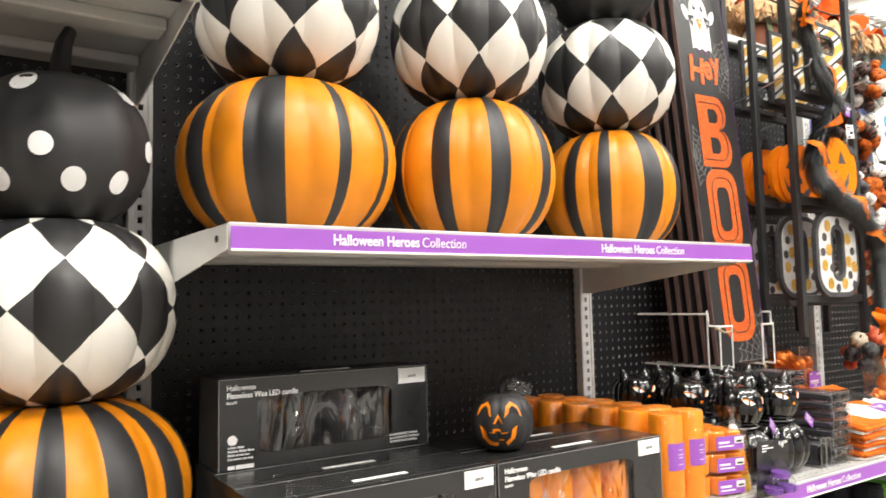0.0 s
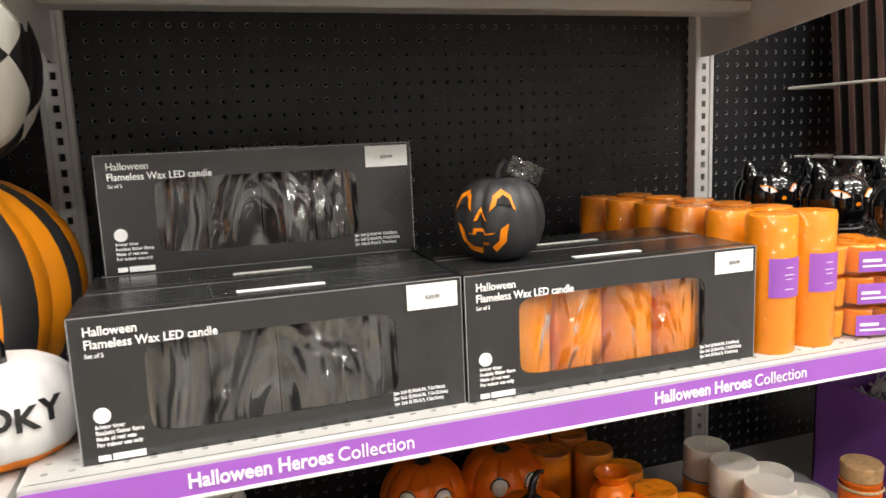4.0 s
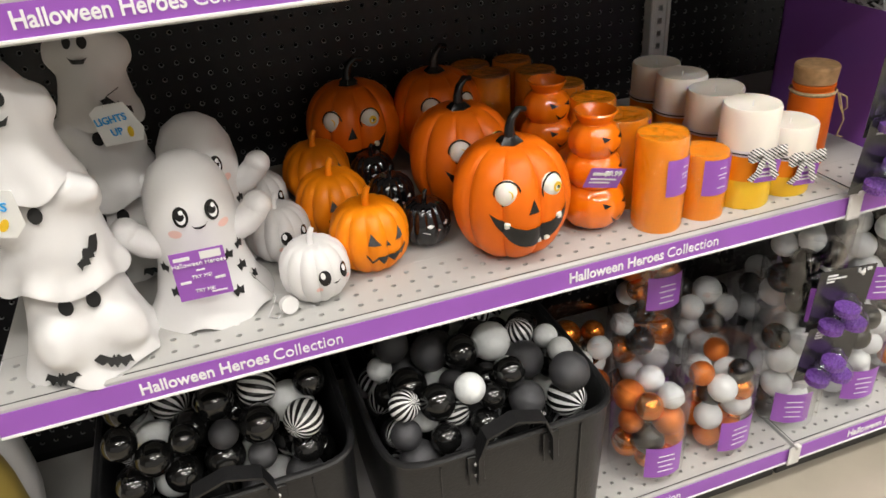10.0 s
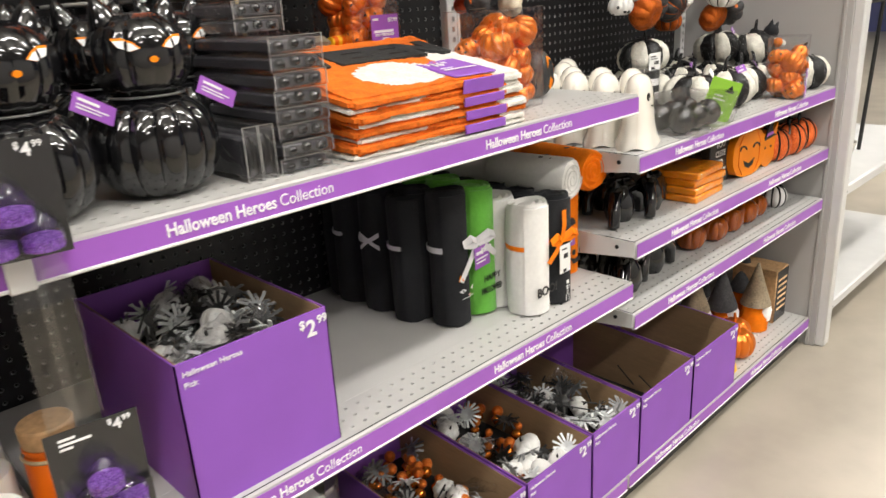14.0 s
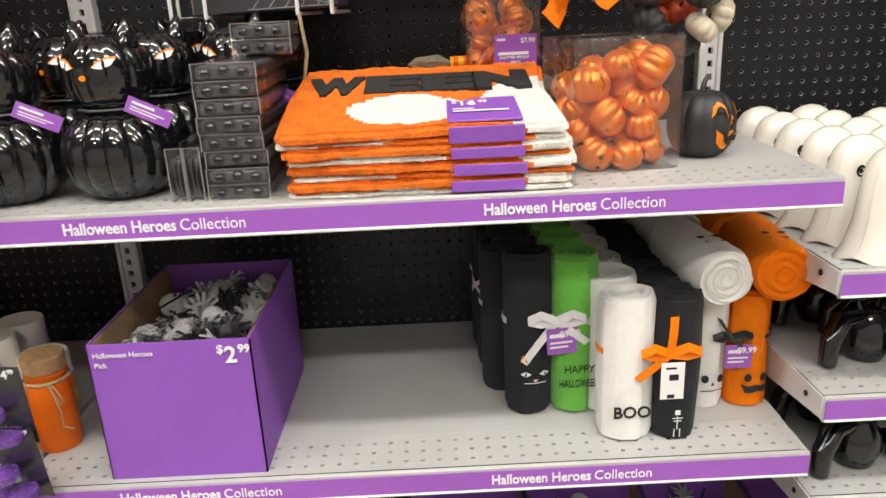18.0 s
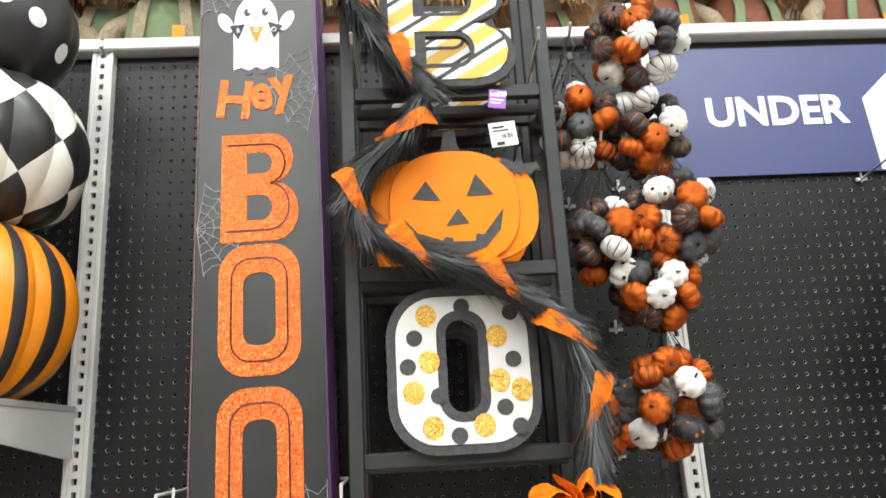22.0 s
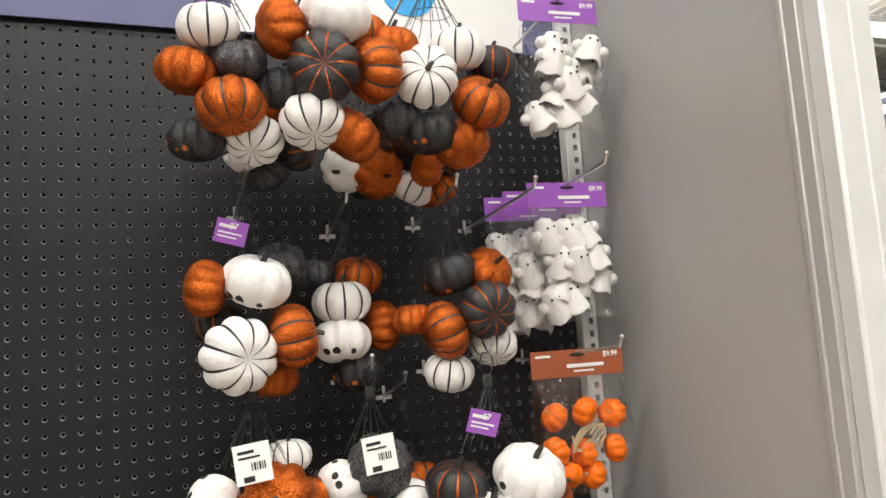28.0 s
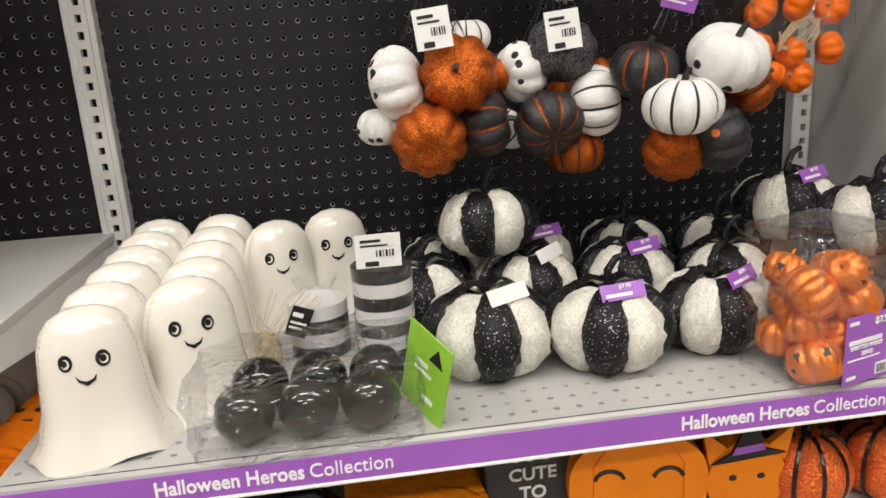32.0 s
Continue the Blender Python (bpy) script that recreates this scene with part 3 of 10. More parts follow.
def holed(x0, x1, z0, z1, pitch, hole, deep, sides=8, slot=1.0, ox=0.5, oz=0.5, press=0.0):
    """A sheet in x, z with a grid of holes through it; the margins are left whole. press: how far the rim of a hole is pressed in."""
    nx, nz = max(1, int((x1 - x0) / pitch)), max(1, int((z1 - z0) / pitch))
    mx, mz = (x1 - x0 - nx * pitch) / 2, (z1 - z0 - nz * pitch) / 2
    verts, faces = [], []

    def quad(a, b, c, d):
        i = len(verts)
        verts.extend([(a, 0, c), (b, 0, c), (b, 0, d), (a, 0, d)])
        faces.append((i, i + 1, i + 2, i + 3))

    if mx > 1e-5:
        quad(x0, x0 + mx, z0, z1), quad(x1 - mx, x1, z0, z1)
    if mz > 1e-5:
        quad(x0 + mx, x1 - mx, z0, z0 + mz), quad(x0 + mx, x1 - mx, z1 - mz, z1)
    ring = [(math.cos(2 * math.pi * (k + 0.5) / sides) * hole, math.sin(2 * math.pi * (k + 0.5) / sides) * hole * slot) for k in range(sides)]
    for i in range(nx):
        for j in range(nz):
            a, c = x0 + mx + i * pitch, z0 + mz + j * pitch
            cx, cz = a + pitch * ox, c + pitch * oz
            base = len(verts)
            verts.extend([(a, 0, c), (a + pitch, 0, c), (a + pitch, 0, c + pitch), (a, 0, c + pitch)])
            verts.extend([(cx + x, 0, cz + z) for x, z in ring])
            inner = 0.66 if press else 1.0
            verts.extend([(cx + x * inner, press or deep, cz + z * inner) for x, z in ring])
            h, g = base + 4, base + 4 + sides
            quarter = sides // 4
            for q in range(4):
                s = q * quarter
                own, nxt = base + (2, 3, 0, 1)[q], base + (3, 0, 1, 2)[q]
                for k in range(quarter - 1):
                    faces.append((own, h + s + k + 1, h + s + k))
                faces.append((own, nxt, h + (s + quarter) % sides, h + s + quarter - 1))
            for k in range(sides):
                k2 = (k + 1) % sides
                faces.append((h + k, h + k2, g + k2, g + k))
    me = bpy.data.meshes.new("sheet")
    me.from_pydata(verts, [], faces)
    bm = bmesh.new()
    bm.from_mesh(me)
    bmesh.ops.remove_doubles(bm, verts=bm.verts, dist=0.00005)
    bm.to_mesh(me)
    bm.free()
    return me


def flat(me, material):
    me.materials.append(material)
    return me


SPHERES = {}


def ball_mesh(material, seg=16, rings=10):
    key = (material.name, seg)
    if key not in SPHERES:
        prof = [(math.sin(math.pi * i / rings) * 0.5, -math.cos(math.pi * i / rings) * 0.5) for i in range(rings + 1)]
        SPHERES[key] = to_mesh(lathe(prof, seg), material)
    return SPHERES[key]


def scaled(x, y, z, s, rx=0, ry=0, rz=0):
    return pose(x, y, z, rx, ry, rz) @ Matrix.Diagonal((s, s, s, 1))


rnd = random.Random(5)

# ---- the fixture: posts, back boards, shelves, end panel ----
POSTS = [-0.887, 0.332, 1.551, 2.770, 3.985]
WALL, FRONT, TALL = 1.566, 1.004, 2.435
for i, (a, b) in enumerate(zip(POSTS, POSTS[1:])):
    lo = 0.12
    me = flat(holed(a + 0.0, b, lo, TALL - 0.03, 0.0254, 0.0046, 0.006, press=0.0024), M["board"])
    # second material: rim glints put into the colour
    me.materials.append(M["holerim"])
    for f in me.polygons:
        f.material_index = int(any(me.vertices[v].co.y > 0.001 for v in f.vertices))
    single("wall_pegboard_%d" % (i + 1), me, None, pose(0, WALL, 0), "black perforated steel pegboard back wall", "wall", kind="structure", smooth=False)
# added dark box: shade seen through the pegboard holes
single("wall_back", box(6.0, 0.03, TALL - 0.1, (1.6, WALL + 0.06, TALL / 2)), M["dark"], Matrix(), "dark backing added so the pegboard holes look shaded", "wall", kind="structure")

post_me = flat(holed(-0.0127, 0.0127, 0.1, TALL - 0.02, 0.0254, 0.0068, 0.012, sides=4, slot=1.25), M["post"])


def post(x):
    t = thing("shelf_upright", x, WALL, 0, "pale grey slotted steel upright post", "upright", "shelf uprights")
    part("slotted_face", post_me, None, t, at=pose(0, -0.022, 0))
    for s in (-1, 1):
        part("flange", box(0.010, 0.030, TALL - 0.12, (s * 0.018, -0.010, TALL / 2 + 0.04), 0.002), M["post"], t)
    # dark strip gives the slots their shade
    part("slot_back", box(0.027, 0.003, TALL - 0.14, (0, -0.006, TALL / 2 + 0.04)), M["dark"], t)
    return t


for x in POSTS[1:4]:
    post(x)
half = thing("shelf_upright", POSTS[4] - 0.013, WALL, 0, "pale grey slotted steel upright beside the end panel", "upright", "shelf uprights")
part("slotted_face", post_me, None, half, at=pose(0, -0.022, 0))
part("flange", box(0.010, 0.030, TALL - 0.12, (-0.018, -0.010, TALL / 2 + 0.04), 0.002), M["post"], half)
# slot shade as a dark strip, as on the other posts
part("slot_back", box(0.027, 0.003, TALL - 0.14, (0, -0.006, TALL / 2 + 0.04)), M["dark"], half)

rail = thing("top_rail", 0, WALL, TALL, "pale grey steel top rail along the back wall", "rail")
for a, b in zip(POSTS, POSTS[1:]):
    part("rail_section", box(b - a - 0.003, 0.045, 0.03, ((a + b) / 2, -0.012, -0.012), 0.004), M["post"], rail)
for x in POSTS[1:4]:
    part("screw", lathe([(0, -0.003), (0.008, -0.003), (0.008, 0), (0, 0.001)], 10), M["chrome"], rail, at=pose(x, -0.036, -0.012, 90))

panel = thing("end_panel", POSTS[4], 0, 0, "tall grey painted steel end panel closing the shelf run", "panel")
part("sheet", box(0.022, 0.60, TALL, (0.014, 1.28, TALL / 2), 0.002), M["panel"], panel)
part("front_edge", box(0.052, 0.034, TALL, (0.040, 0.966, TALL / 2), 0.005), M["post"], panel, "white painted front edge")
part("fold", box(0.006, 0.012, TALL, (0.0, 1.004, TALL / 2), 0.002), M["panel"], panel)
part("cap", box(0.05, 0.62, 0.012, (0.02, 1.27, TALL + 0.006), 0.002), M["post"], panel)

TITLE = (words("Halloween Heroes", 0.023, M["inkw"], 0.018), words("Collection", 0.023, M["inkw"], 0.0))


def fitted(me, x, y, z, width, rz=0, rx=0, ry=0):
    """The pose at which lettering is exactly that wide."""
    have = max(v.co.x for v in me.vertices) - min(v.co.x for v in me.vertices)
    return pose(x, y, z, rx, ry, rz) @ Matrix.Diagonal((width / have, 1, 1, 1))



def shelf(name, x0, x1, top, depth=0.55, label="pale grey steel shelf with a purple price strip", front=FRONT, titles=(0.158, 0.723), lip=True, back=None):
    t = thing(name, x0, front, top, label, "shelf", "gondola shelves")
    w = x1 - x0
    zone = 0.10
    part("perforated_edge", flat(holed(0.004, w - 0.004, 0.008, zone, 0.026, 0.0042, 0.006, slot=0.8), M["steel"]), None, t, at=pose(0, 0, 0, -90))
    # dark sheet under the holes: their shade put in as colour
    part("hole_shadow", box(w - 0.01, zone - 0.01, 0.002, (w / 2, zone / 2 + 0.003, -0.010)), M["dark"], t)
    part("deck", box(w - 0.004, depth - zone, 0.012, (w / 2, zone + (depth - zone) / 2, -0.006), 0.001), M["steel"], t)
    part("front_lip", box(w - 0.004, 0.008, 0.044, (w / 2, 0.004, -0.0215), 0.003), M["steel"], t)
    s = part("price_strip", box(w - 0.008, 0.0016, 0.031, (w / 2, -0.0012, -0.0215)), M["purple"], t, "glossy purple printed price strip")
    part("lower_edge", box(w - 0.008, 0.004, 0.004, (w / 2, -0.002, -0.039), 0.001), M["white"], t)
    for u in titles:
        part("lettering", TITLE[0], None, s, at=fitted(TITLE[0], u, -0.0024, -0.0285, 0.151))
        part("lettering", TITLE[1], None, s, at=fitted(TITLE[1], u + 0.157, -0.0024, -0.0285, 0.087))
    part("stiffener", box(w - 0.02, 0.06, 0.022, (w / 2, 0.20, -0.023), 0.003), M["steel"], t)
    part("stiffener", box(w - 0.02, 0.06, 0.022, (w / 2, 0.42, -0.023), 0.003), M["steel"], t)
    for s_, x in ((1, 0.004), (-1, w - 0.004)):
        b = plate([(0, -0.002), (depth - 0.012, -0.002), (depth - 0.012, -0.10), (depth - 0.05, -0.10), (0.02, -0.040), (0, -0.038)], 0.003)
        part("bracket", b, M["post"], t, at=pose(x, 0.004, 0, 0, 0, 90))
        part("bracket_screw", lathe([(0.005, 0), (0.005, 0.002), (0, 0.003)], 8), M["dark"], t, at=pose(x - s_ * 0.003, 0.05, -0.02, 0, -90 * s_, 0))
    return t


E_, A_, B_, C_, D_ = POSTS
S1, T1, T2, BASE = 1.630, 1.073, 0.646, 0.112
R1, R2, R3 = 0.938, 0.738, 0.560
shelf("shelf", A_ + 0.003, B_ - 0.003, S1)
shelf("shelf", E_ + 0.003, A_ - 0.003, 2.02, depth=0.45, front=WALL - 0.46)
shelf("shelf", E_ + 0.003, A_ - 0.003, T1 - 0.01)
for a, b in ((A_, B_), (B_, C_)):
    shelf("shelf", a + 0.003, b - 0.003, T1)
    shelf("shelf", a + 0.003, b - 0.003, T2)
for z in (R1, R2, R3):
    shelf("shelf", C_ + 0.003, D_ - 0.004, z)
for a, b in ((E_, A_), (A_, B_), (B_, C_), (C_, D_)):
    s = shelf("base_shelf", a + 0.002, b - 0.002, BASE, label="pale grey base shelf with a purple price strip", titles=(0.13, 0.72))
    part("kick_plate", box(b - a - 0.006, 0.01, 0.075, ((b - a) / 2, 0.035, -0.072), 0.002), M["plasticblack"], s, "black kick plate")


def joiner(x, z):
    j = thing("strip_joiner", x, FRONT - 0.003, z, "clear plastic joiner between two price strips", "joiner", "strip joiners")
    part("clip", box(0.028, 0.004, 0.046, (0, -0.003, -0.021), 0.003), M["whitewire"], j)
    part("hook", box(0.010, 0.012, 0.010, (0, -0.006, 0.004), 0.002), M["whitewire"], j)


for z in (T1, T2, BASE):
    joiner(B_, z)

# ---- floor, ceiling and far walls ----
single("floor", box(30, 26, 0.1, (4, 2, -0.05)), M["floorc"], Matrix(), "polished beige concrete floor with stains", "floor", kind="structure")
ceil = bmesh.new()
box(30, 26, 0.05, (4, 2, CEILING + 0.6), bm=ceil)
for i in range(110):
    box(0.10, 26, 0.035, (-10 + i * 0.26, 2, CEILING + 0.56), bm=ceil)
single("ceiling", ceil, M["ceil"], Matrix(), "white corrugated steel roof deck", "ceiling", kind="structure", smooth=False)
for i in range(9):
    j = thing("ceiling_joist", 0, -8 + i * 2.3, CEILING + 0.12, "white painted open web steel joist", "joist", "ceiling joists")
    part("top_chord", box(28, 0.09, 0.05, (4, 0, 0.36)), M["joist"], j)
    part("bottom_chord", box(28, 0.08, 0.05, (4, 0, -0.06)), M["joist"], j)
    w = bmesh.new()
    for k in range(56):
        x = -9.5 + k * 0.5
        up = k % 2
        sweep([(x, 0, -0.05 if up else 0.35), (x + 0.5, 0, 0.35 if up else -0.05)], 0.013, 5, w)
    part("web", w, M["joist"], j)
for i in range(3):
    single("ceiling_beam", box(0.16, 26, 0.28, (-4 + i * 7.3, 2, CEILING + 0.36), 0.01), M["joist"], Matrix(), "white painted steel roof beam", "beam", "roof beams")
# housings for all lamps, the added ones too
for lx, ly, ll in LAMPS:
    f = thing("ceiling_light", lx, ly, CEILING - 0.5, "long white ceiling strip light from a partly added set", "ceiling light", "ceiling lights")
    part("housing", box(ll + 0.04, 0.36, 0.09, (0, 0, 0.075), 0.01), M["wallm"], f)
    part("diffuser", box(ll, 0.32, 0.02, (0, 0, 0.017), 0.004), M["glow"], f)
    for s in (-1, 1):
        part("hanger", sweep([(s * ll * 0.4, 0, 0.11), (s * ll * 0.4, 0, CEILING + 0.545 - (CEILING - 0.5))], 0.004, 5), M["chrome"], f)
single("wall_far", box(30, 0.1, 6, (4, 14.9, 3)), M["navy"], Matrix(), "far navy store wall", "wall", kind="structure")
# the next two walls are out of view, added to close the room for bounce
single("wall_behind", box(30, 0.1, 6, (4, -10.9, 3)), M["wallm"], Matrix(), "unseen far grey wall added to enclose and reflect light", "wall", kind="structure")
single("wall_left", box(0.1, 26, 6, (-10.9, 2, 3)), M["wallm"], Matrix(), "unseen far grey wall added to enclose and reflect light", "wall", kind="structure")
single("wall_right", box(0.1, 26, 6, (18.9, 2, 3)), M["navy"], Matrix(), "far navy store wall", "wall", kind="structure")
# unseen reflector behind the camera, kept pale to fill the shelves
single("wall_opposite", box(9, 0.1, 2.1, (1.5, -1.9, 1.05)), M["wallm"], Matrix(), "unseen pale grey wall added to bounce light into the shelves", "wall", kind="structure")


# ---- shared small builders ----
def stem(h, r, bend=0.3, sides=8):
    pts = [(0, 0, -0.004), (0, 0, h * 0.4), (bend * h * 0.35, 0, h * 0.75), (bend * h, 0, h)]
    bm = sweep(pts, r, sides, taper=0.6)
    return bm


def tag_card(parent, w, h, m, material, rows=((0.1, 0.72, 0.5, 0.14), (0.1, 0.45, 0.75, 0.07), (0.1, 0.28, 0.6, 0.07)), name="price_tag", label="purple price tag", ink=None, price=None):
    """A small printed card, lower left corner at m's origin, facing its -y."""
    t = part(name, box(w, 0.0008, h, (w / 2, 0, h / 2)), material, parent, label, at=m)
    part("print", bars([(w * x, h * z, w * a, h * b) for x, z, a, b in rows]), ink or M["inkw"], t, at=pose(0, -0.0005, 0))
    if price:
        me = words(price, h * 0.34, M["inkw"], 0.02)
        part("price", me, None, t, at=pose(w * 0.42, -0.0012, h * 0.66))
    return t


def price_mark(parent, whole, x, z, size, y=-0.0012, rx=0, yy=None):
    """A price with a raised dollar mark and raised cents, lower left corner at x, z."""
    for txt, dx, dz, k in (("$", 0.0, 0.42, 0.52), (whole, 0.30, 0.0, 1.0), ("99", 0.30 + 0.56 * len(whole), 0.42, 0.50)):
        at = pose(x + dx * size, y, z + dz * size) if yy is None else pose(x + dx * size, yy + dz * size, z, rx)
        part("price", words(txt, size * k, M["inkw"], 0.02), None, parent, at=at)


BARCODE = ((0.12, 0.80, 0.45, 0.08), (0.12, 0.66, 0.6, 0.05), (0.45, 0.42, 0.03, 0.2), (0.52, 0.42, 0.05, 0.2), (0.60, 0.42, 0.02, 0.2), (0.66, 0.42, 0.05, 0.2), (0.74, 0.42, 0.03, 0.2), (0.80, 0.42, 0.04, 0.2), (0.2, 0.12, 0.3, 0.14))


# ---- stacked giant pumpkins ----
def topiary(x, y, z, w, label, stripes, turn=0, w2=0.355, w3=0.285):
    """Three pumpkins on one another; stripes are (azimuth, width) of the black bands, turn the azimuth of a black diamond."""
    t = thing("stacked_pumpkin_figure", x, y, z, label, "pumpkin decoration", "stacked pumpkins")
    h1, h2, h3 = 0.322, 0.302, 0.25  # heights of the three
    prof = gourd_profile(w, h1, 18, 0.06)
    bm = lathe(prof, 180, 14, 0.055, sharp=0.8)
    for f in bm.faces:
        c = f.calc_center_median()
        a = math.degrees(math.atan2(c.y, c.x))
        f.material_index = int(any(abs((a - q + 180) % 360 - 180) < wd / 2 for q, wd in stripes))
    part("striped_pumpkin", bm, [M["orange"], M["matteblack"]], t, "orange pumpkin with black stripes")
    bm = lathe(gourd_profile(w2, h2, 18, 0.06), 112, 14, 0.055, sharp=0.8)
    part("harlequin_pumpkin", bm, M["check"], t, "black and white diamond pumpkin", at=pose(0, 0, h1 - 0.016, 0, 0, turn))
    p3 = gourd_profile(w3, h3, 14, 0.08)
    z3 = h1 + h2 - 0.032
    d = part("dotted_pumpkin", lathe(p3, 72, 10, 0.045, sharp=0.8), M["matteblack"], t, "black pumpkin with white dots", at=pose(0, 0, z3, 0, 0, turn * 2))
    r = random.Random(int(x * 100) + 7)
    laid = []
    while len(laid) < 16:
        az, zz = r.uniform(0, 360), h3 * r.uniform(0.16, 0.86)
        if all(math.hypot(((az - a + 180) % 360 - 180) * w3 / 115, zz - b) > 0.062 for a, b in laid):
            laid.append((az, zz))
            part("dot", decal(oval(0.036, 0.036, 16), p3, zz, az, 10, 0.045, 0.0012, 1), M["inkw"], d)
    part("stem", stem(0.10, 0.018, 0.2), M["matteblack"], t, at=pose(0, 0, z3 + h3 - 0.02, 0, 0, 40))
    return t


LBL = "orange striped, harlequin and dotted pumpkins stacked on a shelf"
REAR = [(-10, 14), (30, 9), (70, 17), (110, 10), (150, 12)]
topiary(0.565, 1.345, S1, 0.42, LBL, [(-164, 10), (-124, 20), (-84.5, 9), (-51, 8)] + REAR, 27, 0.365)
topiary(0.955, 1.275, S1, 0.36, LBL, [(-187, 11), (-147, 12), (-107, 13), (-66, 11), (-30, 9)] + REAR[:4], 17, 0.345)
topiary(1.440, 1.330, S1, 0.356, LBL, [(-170, 12), (-141, 11), (-101, 18), (-66, 10), (-36, 9)] + REAR[:4], 4, 0.356)
topiary(0.165, 1.345, T1 - 0.01, 0.42, LBL, [(-154, 10), (-126, 9), (-98, 14), (-68, 16), (-42, 10)] + REAR, -3, 0.37)
topiary(-0.33, 1.345, T1 - 0.01, 0.40, LBL, [(-150, 10), (-110, 16), (-70, 9), (-40, 9)] + REAR, 12)

sp = thing("spooky_pumpkin", 0.308, 1.12, T1 - 0.01, "white pumpkin lettered spooky with an orange base", "pumpkin decoration")
pr = gourd_profile(0.165, 0.120, 14, 0.08)
part("body", lathe(pr, 64, 10, 0.05, sharp=0.7), M["whitematte"], sp)
part("base_paint", lathe([(r * 1.012, z) for r, z in pr if z < 0.028] , 64, 10, 0.05, sharp=0.7), M["softorange"], sp, "orange painted base")
part("stem", stem(0.05, 0.010, -0.4), M["blackgloss"], sp, at=pose(0, 0, 0.108))
for i, ch in enumerate("SPOOKY"):
    me = words(ch, 0.034, M["ink"], 0.035, align="CENTER")
    a = -44 + i * 17.5
    part("letter", me, None, sp, at=pose(math.sin(radians(a)) * 0.083, -math.cos(radians(a)) * 0.083, 0.055 + 0.004 * (i % 2), 0, 0, a))


# ---- boxed flameless candles ----
def candle_box(x, y, z, wax, label, rz=0, full=True):
    W, Dp, H = 0.424, 0.115, 0.157
    t = thing("candle_gift_box", x, y, z, label, "candle box", "boxed candles", rz)
    win = oval(0.272, 0.100, 40, (W * 0.485, H * 0.47), 9)
    front = plate([(0, 0), (W, 0), (W, H), (0, H)], 0.002, (win,))
    part("front_panel", front, M["blackbox"], t)
    for pn, size, mid in (("back_panel", (W, 0.002, H), (W / 2, Dp, H / 2)), ("side_panel", (0.002, Dp - 0.004, H), (0.001, Dp / 2, H / 2)), ("side_panel", (0.002, Dp - 0.004, H), (W - 0.001, Dp / 2, H / 2)), ("bottom_panel", (W - 0.004, Dp - 0.004, 0.002), (W / 2, Dp / 2, 0.001)), ("top_panel", (W - 0.004, Dp - 0.004, 0.002), (W / 2, Dp / 2, H - 0.001))):
        part(pn, box(*size, mid), M["blackbox"], t)
    part("worn_edge", box(W - 0.002, 0.0012, 0.0012, (W / 2, 0.0004, H - 0.0006)), M["greyweb"], t, "lighter worn edge")
    for ex in (0.0006, W - 0.0006):
        part("worn_edge", box(0.0012, 0.0012, H - 0.002, (ex, 0.0004, H / 2)), M["greyweb"], t, "lighter worn edge")
    part("flap_seam", box(W - 0.01, 0.0015, 0.001, (W / 2, 0.020, H + 0.0003)), M["plasticblack"], t)
    part("top_print", bars([(0.17, 0, 0.10, 0.012)]), M["inkw"], t, at=pose(0, 0.045, H + 0.0004, -90))
    if not full:
        return t
    part("window_film", plate(win, 0.0004), M["window"], t, "clear cellophane window", at=pose(0, 0.0008, 0)).visible_shadow = False
    for i in range(4):
        c = part("candle", lathe([(0, 0.004), (0.036, 0.004), (0.0375, 0.008), (0.0375, 0.13), (0.035, 0.134), (0.02, 0.128), (0, 0.127)], 24), wax, t, at=pose(0.095 + i * 0.077, 0.052, 0))
    for txt, px, pz, sz_ in (("Halloween", 0.014, H - 0.020, 0.0135), ("Flameless Wax LED candle", 0.014, H - 0.0335, 0.0135), ("Set of 5", 0.014, H - 0.043, 0.0065), ("6-hour timer", 0.016, 0.038, 0.0062), ("Realistic flicker flame", 0.016, 0.0315, 0.0062), ("Made of real wax", 0.016, 0.025, 0.0062), ("For indoor use only", 0.016, 0.0185, 0.0062), ("2pc 3x4 (2.95x3.94, 7.5x10cm)", W - 0.090, 0.024, 0.0058), ("2pc 3x5 (2.95x4.92, 7.5x12.5cm)", W - 0.090, 0.0175, 0.0058), ("1pc 3x6 (2.95x5.9, 7.5x15cm)", W - 0.090, 0.011, 0.0058)):
        me = words(txt, sz_, M["inkw"], 0.012)
        wide = max(v.co.x for v in me.vertices)
        part("lettering", me, None, t, at=fitted(me, px, -0.0008, pz, wide * 0.88))
    part("logo_bar", bars([(0.016, 0.006, 0.012, 0.006), (0.030, 0.006, 0.032, 0.007)]), M["inkw"], t, at=pose(0, -0.0002, 0))
    part("timer_badge", plate(oval(0.017, 0.017, 20, (0.024, 0.052)), 0.0004), M["inkw"], t, at=pose(0, -0.0006, 0))
    tag_card(t, 0.062, 0.030, pose(W - 0.068, -0.0012, H - 0.034), M["white"], rows=(), label="white price label")
    me = words("$29.99", 0.0064, M["greyweb"])
    part("price", me, None, t, at=pose(W - 0.046, -0.0022, H - 0.022))
    return t


KW, OW = "black boxed set of dark flameless wax candles with a clear window", "black boxed set of orange flameless wax candles with a clear window"
candle_box(0.392, 1.035, T1, M["matteblack"], KW, 0.6)
candle_box(0.394, 1.155, T1, M["matteblack"], KW, full=False)
candle_box(0.400, 1.278, T1, M["matteblack"], KW, full=False)
candle_box(0.406, 1.277, T1 + 0.158, M["matteblack"], KW)
candle_box(0.818, 1.035, T1, M["orangewax"], OW)
